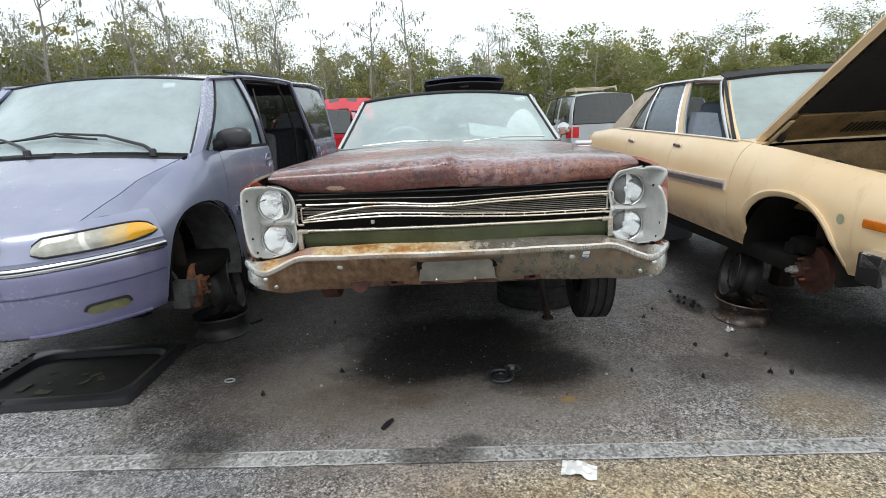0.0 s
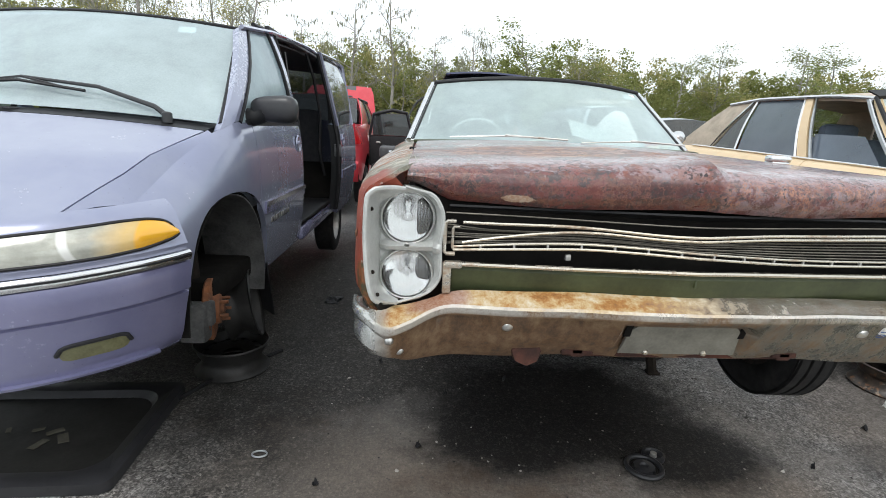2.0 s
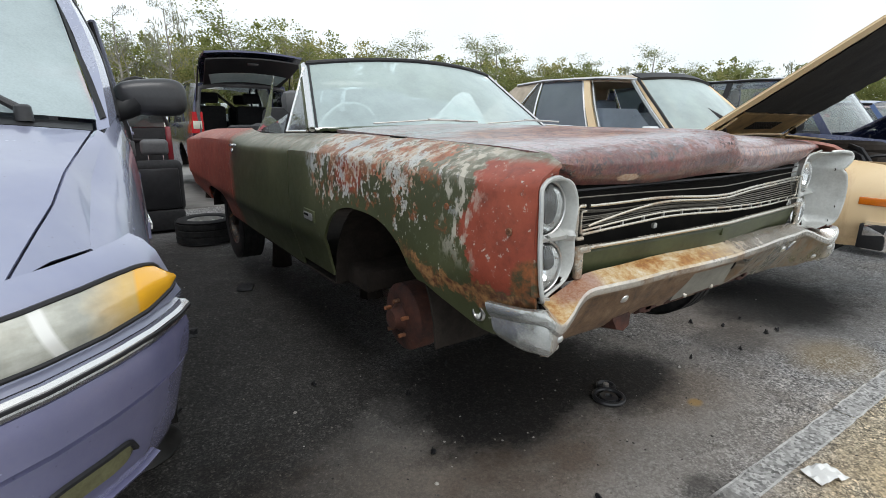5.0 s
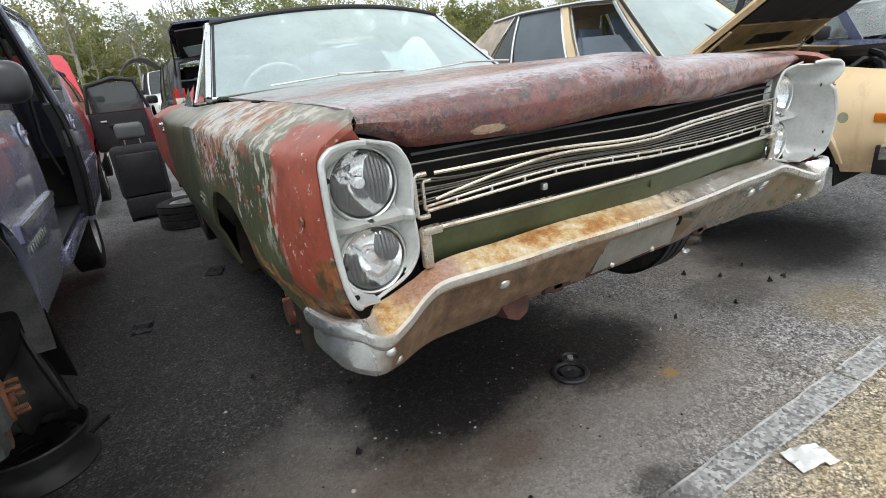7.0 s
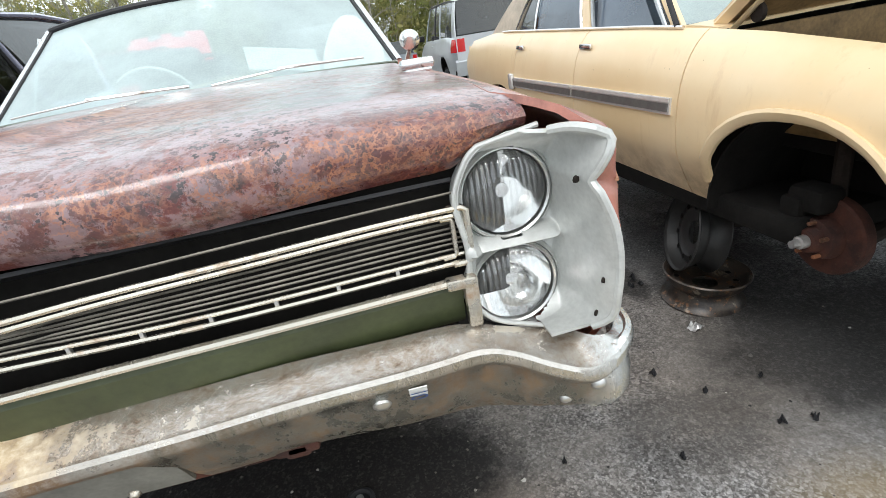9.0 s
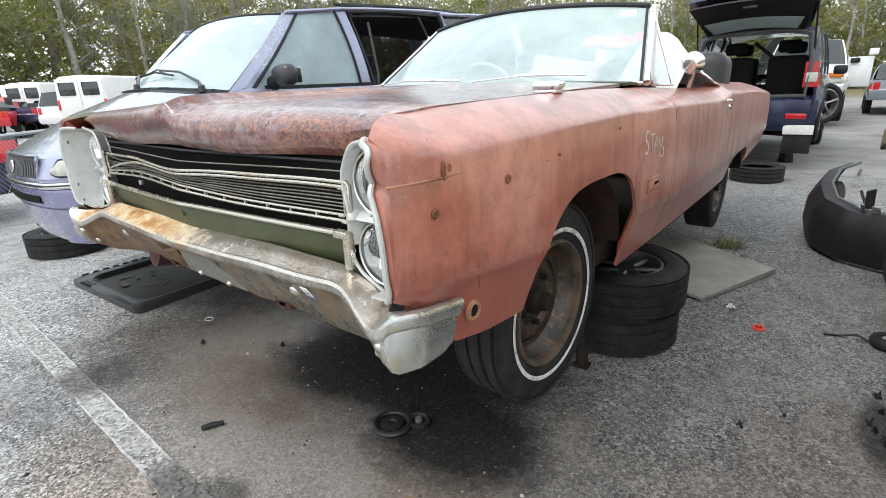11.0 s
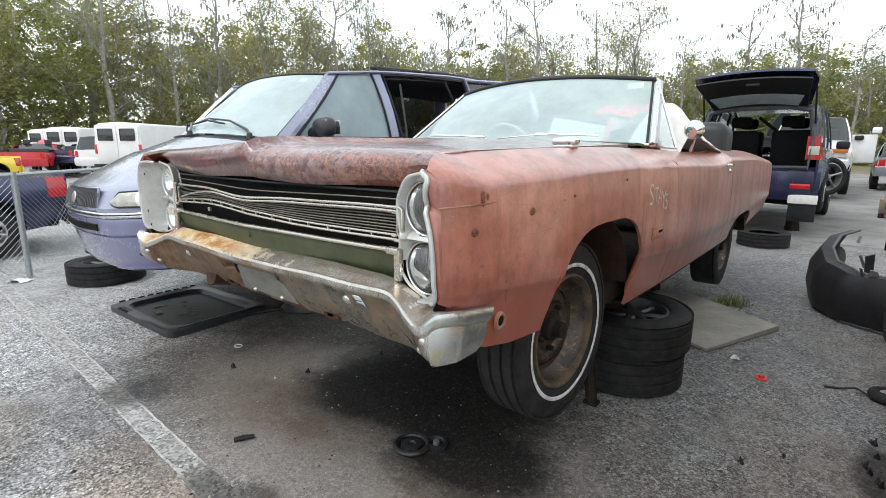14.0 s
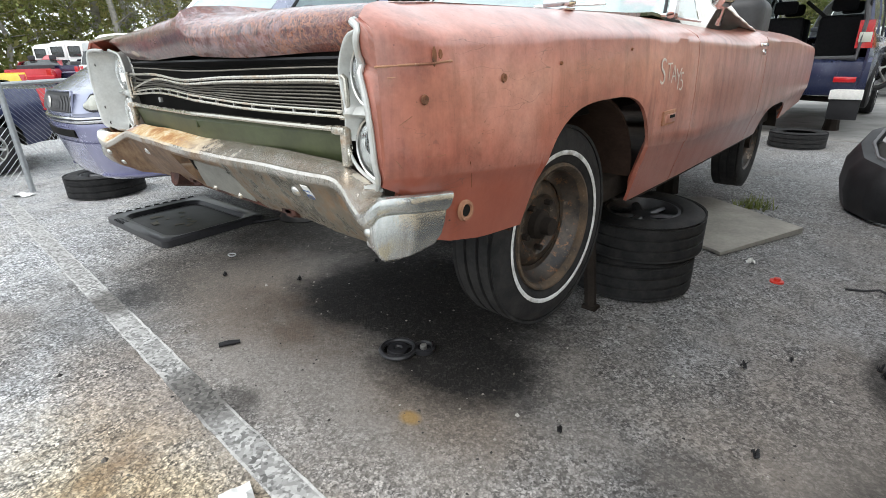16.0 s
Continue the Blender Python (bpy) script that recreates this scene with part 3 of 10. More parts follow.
def screen_rows(base, top, bow_b, bow_t, crown_b=0.0, crown_t=0.0, n=16, k=8):
    """A curved screen between two corner points of one side (x, y, z), mirrored."""
    rows = []
    for j in range(k + 1):
        v = j / k
        row = []
        for i in range(n + 1):
            u = 2 * i / n - 1
            f = 1 - u * u
            x = u * (base[0] + (top[0] - base[0]) * v)
            y = base[1] + (top[1] - base[1]) * v + f * (bow_b + (bow_t - bow_b) * v)
            z = base[2] + (top[2] - base[2]) * v + f * (crown_b + (crown_t - crown_b) * v)
            row.append(Vector((x, y, z)))
        rows.append(row)
    return rows


def deck_rows(sh, ys, crown, inset=0.0, n=14, bow=0.0):
    """A hood, trunk lid or roof between the two shoulders."""
    rows = []
    for y in ys:
        x, z = sh(y)
        rows.append([Vector(((2 * i / n - 1) * (x - inset), y + bow * (1 - (2 * i / n - 1) ** 2), z + crown * (1 - (2 * i / n - 1) ** 2))) for i in range(n + 1)])
    return rows


def road_wheel(parent, s, x, y, z, R=0.33, w=0.20, rin=0.20, spokes=0, steer=0, mat=None, name="wheel"):
    m = out_x(s, s * x, y, z, 0, steer)
    t = part(name, tyre_mesh(B(), R, w, rin, 36, m, tread=False), RUBBER, parent)
    if spokes:
        bm = lathe(B(), [(rin + 0.006, w * 0.42), (rin - 0.01, w * 0.45), (rin - 0.02, w * 0.30), (rin - 0.03, -w * 0.3)], 36, m)
        for i in range(spokes):
            a = 2 * math.pi * i / spokes
            tube(bm, [m @ Vector((0.03 * math.cos(a), 0.03 * math.sin(a), w * 0.34)), m @ Vector((rin * 0.96 * math.cos(a), rin * 0.96 * math.sin(a), w * 0.40))], [0.028, 0.022], 6, flat=0.6)
        lathe(bm, [(0.055, w * 0.30), (0.05, w * 0.40), (0.0, w * 0.42)], 16, m)
        part("rim", bm, mat or ALU, t, "alloy rim")
        part("brake", lathe(B(), [(rin * 0.8, 0.0), (0.0, 0.0)], 24, m), DARK, t)
    else:
        part("rim", rim_mesh(B(), rin, w * 0.95, m, 0.01, 28), mat or ALU, t)
    return t


def car_seat(parent, x, y, z, mat, h=0.62, w=0.50, ry=0, name="seat"):
    bm = box(B(), (x, y - 0.22, z + 0.10), (w, 0.50, 0.17), 0.05)
    box(bm, (x, y + 0.07, z + 0.10 + h / 2), (w * 0.96, 0.15, h), 0.06, pose(0, 0, 0, -10, 0, 0))
    seat = part(name, bm, mat, parent)
    part("headrest", box(B(), (x, y + 0.16, z + 0.10 + h + 0.13), (w * 0.55, 0.10, 0.18), 0.045), mat, seat)
    return seat


def far_car(name, label, at, rz, L, W, sill, belt, roof, paint, category="car", hood=1.0, tail=0.3, wheels=(0.85, 3.5), R=0.33, glass_mat=None, box_tail=True, lift=0.0, spokes=5, group="",
            rake=0.55, no_glass=False, rear_lamps=REDLENS, nose=True, hood_open=0.0, gaps=True):
    """A whole car of ordinary build, for the rows behind: body sides, hood, roof, screens, side panes, lamps, bumpers, wheels."""
    g = glass_mat or FARGLASS
    car = thing(name, label, category, at, rz, group)
    hw = W / 2
    c0, c1 = hood, L - tail
    plan = [(0, hw * 0.80), (0.12, hw * 0.91), (0.4, hw * 0.98), (1.0, hw), (L - 0.8, hw), (L - 0.25, hw * 0.97), (L - 0.06, hw * 0.92), (L, hw * 0.86)]
    seam = [(0, hw * 0.70, belt - 0.24), (0.15, hw * 0.78, belt - 0.17), (c0 * 0.6, hw * 0.86, belt - 0.06), (c0 + 0.1, hw * 0.91, belt), (c1 - 0.3, hw * 0.91, belt + 0.04), (L, hw * 0.84, belt + (0.0 if box_tail else -0.04))]
    ars = [(y, R + 0.07, R + 0.08, sill + 0.02) for y in wheels]
    sh = Shape(plan, seam, [(0, sill + 0.08), (0.3, sill), (L - 0.4, sill), (L, sill + 0.12)], ars)
    rail = curve([(c0, hw * 0.74, roof - 0.07), (c0 + rake + 0.3, hw * 0.76, roof - 0.02), (L - tail - 0.5, hw * 0.75, roof - 0.03), (L, hw * 0.72, roof - 0.10)])
    ya, yz = c0 + rake, (L - 0.22 if box_tail else L - tail - 0.55)
    yb = c1 if not box_tail else L - 0.06
    m1, m2 = c0 + rake + 0.62, c0 + rake + 1.38
    for s in (-1, 1):
        part("fender", sheet(sh.rows(0, c0 + 0.22, s, 10, 0.14), 0.012), paint, car)
        d = part("front_door", sheet(sh.rows(c0 + 0.225, m1 + 0.25, s, 10, 0.2), 0.012), paint, car)
        part("handle", box(B(), (s * (sh.x(m1 + 0.1, belt - 0.12) + 0.01), m1 + 0.08, belt - 0.12), (0.02, 0.14, 0.025), 0.006), paint, d)
        part("rear_door", sheet(sh.rows(m1 + 0.255, m2 + 0.2, s, 10, 0.2), 0.012), paint, car)
        part("quarter_panel", sheet(sh.rows(m2 + 0.205, L, s, 10, 0.14), 0.012), paint, car)
        part("pillar", sheet(side_glass(sh, rail, c0 + 0.1, c0 + 0.2, ya - 0.02, ya + 0.05, s, 0, 0.0), 0.03), paint, car)
        segs = ((c0 + 0.2, m1 + 0.2, ya + 0.05, m1 + 0.15), (m1 + 0.27, m2, m1 + 0.22, m2 - 0.05), (m2 + 0.09, yb - 0.22, m2 + 0.03, yz - 0.12))
        for i, q in enumerate(segs):
            if box_tail or i < 2:
                p = part("side_window", grid(B(), side_glass(sh, rail, *q, s)), g, car)
        part("pillar", sheet(side_glass(sh, rail, m1 + 0.2, m1 + 0.27, m1 + 0.15, m1 + 0.22, s, 0, 0.0), 0.02), BLACK, car)
        part("pillar", sheet(side_glass(sh, rail, m2, m2 + 0.09, m2 - 0.05, m2 + 0.03, s, 0, 0.0), 0.02), paint, car)
        part("pillar", sheet(side_glass(sh, rail, (yb - 0.22 if box_tail else m2 + 0.09), yb, (yz - 0.12 if box_tail else m2 + 0.03), yz, s, 0, 0.0), 0.02), paint, car)
        part("rail_trim", tube(B(), [(s * (rail(y)[0] + 0.005), y, rail(y)[1]) for y in np.linspace(ya, yz, 7)], 0.016, 6), BLACK, car)
        for y in wheels:
            wheel_well(car, DARK, y, R + 0.06, hw * 0.95, hw * 0.5, sill, sill + R + 0.10, s)
            road_wheel(car, s, hw - 0.13, y, R + lift, R, 0.2, R * 0.6, spokes)
        part("tail_lamp", sheet([[Vector((s * (sh.x(y, z) + 0.006), y, z)) for z in np.linspace(belt - 0.27, belt - 0.02, 4)] for y in np.linspace(L - 0.22, L - 0.004, 4)] + [[Vector((s * (hw * 0.82 - 0.14 * k), L + 0.012, z)) for z in np.linspace(belt - 0.27, belt - 0.02, 4)] for k in (0, 1)], 0.01), rear_lamps, car, "red tail lamp")
        part("headlamp", sheet([[Vector((s * (sh.x(y, z) + 0.006), y, z)) for z in np.linspace(belt - 0.40, belt - 0.28, 4)] for y in np.linspace(0.25, 0.02, 4)] + [[Vector((s * (hw * 0.76 - 0.2 * k), -0.02 - 0.03 * k, z)) for z in np.linspace(belt - 0.40, belt - 0.28, 4)] for k in (0, 1)], 0.01), CLEARLENS, car)
        bm = box(B(), (s * (hw + 0.09), c0 + 0.38, belt + 0.09), (0.20, 0.09, 0.13), 0.035)
        part("mirror", bm, BLACK, car)
    if hood_open:
        hg = part("hood", sheet(deck_rows(sh.seam, np.linspace(0.02, c0 + 0.05, 7), 0.05), 0.02), paint, car, "raised hood")
        hg.matrix_basis = pose(0, c0, belt) @ pose(0, 0, 0, -hood_open, 0, 0) @ pose(0, -c0, -belt)
        part("engine", box(B(), (0, c0 * 0.5, belt - 0.35), (W * 0.7, c0 * 0.8, 0.3), 0.05), DARK, car)
    else:
        part("hood", sheet(deck_rows(sh.seam, np.linspace(0.02, c0 + 0.05, 7), 0.05), 0.012), paint, car)
    part("windscreen", grid(B(), screen_rows((hw * 0.86, c0 + 0.12, belt + 0.01), (rail(ya)[0], ya, rail(ya)[1]), -0.16, -0.08, 0.03, 0.05)), g, car)
    part("roof", sheet(deck_rows(rail, np.linspace(ya, yz, 9), 0.06), 0.02), paint, car)
    part("rear_window", grid(B(), screen_rows((hw * 0.80, yb, belt + 0.05), (rail(yz)[0] * 0.97, yz, rail(yz)[1]), 0.06, 0.04, 0.0, 0.05)), g, car)
    if not box_tail:
        part("trunk_lid", sheet(deck_rows(sh.seam, np.linspace(c1 - 0.05, L, 6), 0.03), 0.012), paint, car)
    xs = np.linspace(-0.86, 0.86, 13)
    part("tail_panel", sheet([[Vector((x * hw, L + 0.02 * (1 - x * x), z)) for x in xs] for z in np.linspace(sill + 0.12, belt + 0.03, 6)], 0.015), paint, car)
    part("rear_bumper", sheet([[Vector((x * hw * 1.06, L + 0.07 - 0.10 * abs(x) ** 3 + o, z)) for x in xs] for z, o in ((sill + 0.02, -0.05), (sill + 0.12, 0.0), (sill + 0.30, 0.01), (sill + 0.34, -0.05))], 0.02), paint, car)
    part("number_plate", box(B(), (0, L + 0.035, belt - 0.32), (0.30, 0.01, 0.15), 0.004), STRAP, car)
    part("nose_panel", sheet([[Vector((x * hw * 0.93, -0.03 + 0.10 * abs(x) ** 3, z)) for x in xs] for z in np.linspace(sill + 0.06, belt - 0.24, 6)], 0.015), paint, car)
    part("front_grille", box(B(), (0, -0.035, belt - 0.36), (W * 0.42, 0.02, 0.11), 0.008), BLACK, car)
    part("front_bumper", sheet([[Vector((x * hw * 0.98, -0.11 + 0.16 * abs(x) ** 3 - o, z)) for x in xs] for z, o in ((sill + 0.02, -0.05), (sill + 0.10, 0.0), (sill + 0.26, 0.01), (sill + 0.30, -0.05))], 0.02), paint, car)
    part("floor_pan", box(B(), (0, L / 2, sill + 0.10), (W * 0.9, L * 0.94, 0.16), 0.03), DARK, car)
    for s in (-1, 1):
        car_seat(car, s * hw * 0.42, c0 + rake + 0.75, sill + 0.2, CLOTH, belt - sill + 0.02, 0.48, name="front_seat")
    bm = box(B(), (0, m2 + 0.45, belt - 0.10), (W * 0.72, 0.16, 0.55), 0.06)
    part("rear_seat", bm, CLOTH, car)
    return car, sh, rail

# ---- the rusted convertible ----
def primer_paint():
    """Hand-sprayed red primer, chalky, with streaks and chips."""
    k = Nodes("faded_red_primer")
    x, y, z = k.xyz()
    n = k.noise(1.8, 6, 0.6)
    st = k.noise(1.0, 6, 0.7, k.stretch(9, 9, 0.9))
    f = k.noise(110, 3, 0.7)
    col = k.ramp(n, [(0.28, (0.25, 0.074, 0.050)), (0.5, (0.395, 0.140, 0.098)), (0.72, (0.52, 0.255, 0.20))])
    col = k.mix(k.math("MULTIPLY", k.step(st, 0.50, 0.68), 0.65), col, (0.15, 0.05, 0.032))
    col = k.mix(k.math("MULTIPLY", k.step(k.noise(4.5, 7, 0.7), 0.55, 0.75), 0.24), col, (0.54, 0.33, 0.26))
    col = k.mix(k.math("MULTIPLY", k.step(k.noise(3.0, 7, 0.72), 0.56, 0.70), 0.5), col, (0.14, 0.045, 0.032))
    col = k.mix(1.0, col, k.ramp(k.noise(16, 8, 0.78), [(0.3, 0.72), (0.5, 1.0), (0.7, 1.22)]), "MULTIPLY")
    speck = k.step(k.noise(75, 4, 0.7), 0.66, 0.70)
    col = k.mix(k.math("MULTIPLY", speck, 0.5), col, (0.07, 0.03, 0.022))
    low = k.step(k.raw("ADD", z, k.raw("MULTIPLY", k.raw("MINIMUM", y, 1.9), 0.088)), 1.0, 0.992)
    col = k.mix(k.math("MULTIPLY", low, 0.68), col, (0.30, 0.070, 0.038))
    chip = k.step(k.voro(26), 0.085, 0.05)
    chip = k.math("MULTIPLY", chip, k.step(k.noise(5, 3), 0.5, 0.6))
    col = k.mix(chip, col, (0.06, 0.03, 0.022))
    # fine scratches through to grey steel
    scratch = k.step(k.raw("ABSOLUTE", k.raw("SUBTRACT", k.noise(1.0, 2, 0.5, k.stretch(14, 5, 22)), 0.5)), 0.0045, 0.0015)
    scratch = k.math("MULTIPLY", scratch, k.step(k.noise(3.4, 4, 0.6), 0.52, 0.60))
    col = k.mix(k.math("MULTIPLY", scratch, 0.6), col, (0.13, 0.065, 0.05))
    k.bump(k.raw("ADD", k.raw("MULTIPLY", n, 1.0), k.raw("MULTIPLY", f, 0.12)), 0.18, 0.02)
    return k.done(col, k.raw("ADD", k.raw("MULTIPLY", st, 0.25), 0.24), 0, 0.75, 0.5, 0.22)


def green_paint():
    """Old olive paint with a red primed nose and tail, flaking to pale undercoat and rust on the fender."""
    k = Nodes("flaking_olive_paint")
    x, y, z = k.xyz()
    n = k.noise(2.0, 6, 0.6)
    m = k.noise(13, 8, 0.72)
    m2 = k.noise(1.0, 5, 0.62, k.stretch(34, 34, 17))
    f = k.noise(90, 4, 0.7)
    green = k.ramp(n, [(0.3, (0.040, 0.046, 0.018)), (0.55, (0.066, 0.072, 0.031)), (0.78, (0.115, 0.120, 0.062))])
    shoulder = k.step(k.raw("ADD", z, k.raw("MULTIPLY", n, 0.05)), 1.26, 1.33)
    green = k.mix(k.math("MULTIPLY", k.math("MULTIPLY", shoulder, k.step(m, 0.34, 0.60)), 0.85), green, k.ramp(m2, [(0.4, (0.27, 0.25, 0.19)), (0.55, (0.38, 0.36, 0.31)), (0.66, (0.28, 0.11, 0.05))]))
    red = k.mix(1.0, k.ramp(n, [(0.3, (0.23, 0.040, 0.021)), (0.7, (0.36, 0.088, 0.048))]), k.ramp(k.noise(15, 8, 0.78), [(0.3, 0.62), (0.5, 1.0), (0.7, 1.2)]), "MULTIPLY")
    wob = k.raw("ADD", k.raw("MULTIPLY", k.raw("SUBTRACT", m, 0.5), 0.26), k.raw("MULTIPLY", k.raw("SUBTRACT", n, 0.5), 0.22))
    nose = k.step(k.raw("ADD", k.raw("ADD", y, wob), k.raw("MULTIPLY", k.raw("ABSOLUTE", k.raw("SUBTRACT", z, 1.12)), 0.40)), 0.325, 0.305)
    nose = k.math("MULTIPLY", nose, k.math("MULTIPLY", k.step(k.raw("ADD", z, wob), 0.955, 0.975), k.step(k.raw("ADD", z, k.raw("MULTIPLY", wob, 0.2)), 1.322, 1.305)))
    tail = k.step(k.raw("ADD", y, k.raw("MULTIPLY", wob, 1.2)), 2.98, 3.14)
    patch = blot(k, plane(k, y, z), 1.03, 1.21, 0.13, 0.07, 0.12, 0.3, 6)
    col = k.mix(k.math("MAXIMUM", k.math("MAXIMUM", nose, tail), k.math("MULTIPLY", patch, 0.85)), green, red)
    halo = k.math("MULTIPLY", k.step(k.raw("ABSOLUTE", k.raw("SUBTRACT", k.raw("ADD", y, wob), 0.32)), 0.10, 0.02), k.step(m2, 0.50, 0.56))
    halo = k.math("MULTIPLY", halo, k.step(z, 1.0, 1.1))
    col = k.mix(k.math("MULTIPLY", halo, 0.9), col, (0.50, 0.46, 0.38))
    red_chip = k.math("MULTIPLY", k.math("MAXIMUM", nose, tail), k.step(k.noise(46, 6, 0.75), 0.62, 0.66))
    col = k.mix(k.math("MULTIPLY", red_chip, 0.85), col, (0.55, 0.50, 0.43))
    pit = k.math("MULTIPLY", k.math("MAXIMUM", nose, tail), k.step(k.noise(17, 7, 0.75), 0.60, 0.68))
    col = k.mix(k.math("MULTIPLY", pit, 0.75), col, (0.12, 0.035, 0.02))
    # flaking zone
    zone = k.math("MULTIPLY", k.step(k.raw("ADD", y, wob), 0.30, 0.50), k.step(k.raw("ADD", y, wob), 1.52, 1.36))
    zone = k.math("MULTIPLY", zone, k.step(k.raw("ADD", z, k.raw("MULTIPLY", y, -0.10)), 0.86, 1.02))
    dense = k.math("MULTIPLY", k.step(k.raw("ADD", z, k.raw("MULTIPLY", wob, 0.5)), 1.03, 1.28), k.step(k.raw("ADD", y, wob), 0.22, 0.62))
    warp = k.n("ShaderNodeVectorMath", **{"0": k.stretch(74, 74, 56), "1": k.n("ShaderNodeTexNoise", Vector=k.obj(), Scale=40.0, Detail=3.0).outputs["Color"]})
    chip = k.n("ShaderNodeTexVoronoi", Vector=warp.outputs[0], Scale=1.0)
    tile = k.n("ShaderNodeSeparateColor", Color=chip.outputs["Color"]).outputs[0]
    crack = k.voro(1.0, warp.outputs[0], "DISTANCE_TO_EDGE")
    lost = k.raw("ADD", k.raw("ADD", k.raw("MULTIPLY", tile, 0.20), k.raw("MULTIPLY", k.noise(1.0, 9, 0.74, k.stretch(9, 9, 7)), 0.97)), k.raw("MULTIPLY", dense, 0.25))
    fl = k.math("MULTIPLY", k.step(lost, 0.745, 0.752), k.step(zone, 0.05, 0.5))
    fl = k.math("MULTIPLY", fl, k.raw("ADD", 0.45, k.raw("MULTIPLY", k.step(crack, 0.02, 0.07), 0.55)))
    pale = k.ramp(k.noise(7, 6, 0.7), [(0.36, (0.36, 0.38, 0.40)), (0.50, (0.50, 0.49, 0.45)), (0.56, (0.44, 0.34, 0.25)), (0.62, (0.36, 0.11, 0.05))])
    col = k.mix(fl, col, pale)
    ru = k.math("MULTIPLY", k.step(k.raw("ADD", k.noise(13, 8, 0.75), k.raw("MULTIPLY", dense, 0.06)), 0.585, 0.605), k.step(zone, 0.1, 0.8))
    col = k.mix(k.math("MULTIPLY", ru, 0.9), col, k.ramp(f, [(0.3, (0.10, 0.03, 0.014)), (0.7, (0.34, 0.13, 0.05))]))
    # small chips everywhere, rust along the lower lip of the fender
    ch = k.math("MULTIPLY", k.step(k.noise(34, 5, 0.7), 0.64, 0.68), k.step(k.raw("ADD", y, 0.0), 1.7, 0.9))
    col = k.mix(k.math("MULTIPLY", ch, 0.8), col, (0.55, 0.53, 0.48))
    lip = k.math("MULTIPLY", k.step(k.raw("ADD", y, wob), 0.62, 0.5), k.step(k.raw("ABSOLUTE", k.raw("SUBTRACT", k.raw("ADD", z, wob), k.raw("ADD", 0.915, k.raw("MULTIPLY", y, 0.08)))), 0.035, 0.015))
    col = k.mix(lip, col, k.ramp(k.noise(30, 6, 0.7), [(0.4, (0.11, 0.04, 0.02)), (0.6, (0.42, 0.22, 0.09))]))
    burn = blot(k, plane(k, y, z), 0.045, 1.015, 0.062, 0.068, 0.22, 0.25, 9)
    col = k.mix(burn, col, k.ramp(k.noise(30, 6, 0.7), [(0.42, (0.05, 0.045, 0.02)), (0.62, (0.28, 0.09, 0.03))]))
    k.bump(k.raw("ADD", k.raw("MULTIPLY", k.raw("SUBTRACT", 1.0, fl), 1.0), k.raw("MULTIPLY", f, 0.25)), 0.35, 0.004)
    return k.done(col, k.raw("ADD", k.raw("MULTIPLY", m, 0.3), 0.33), 0, 0.0, 0.5)


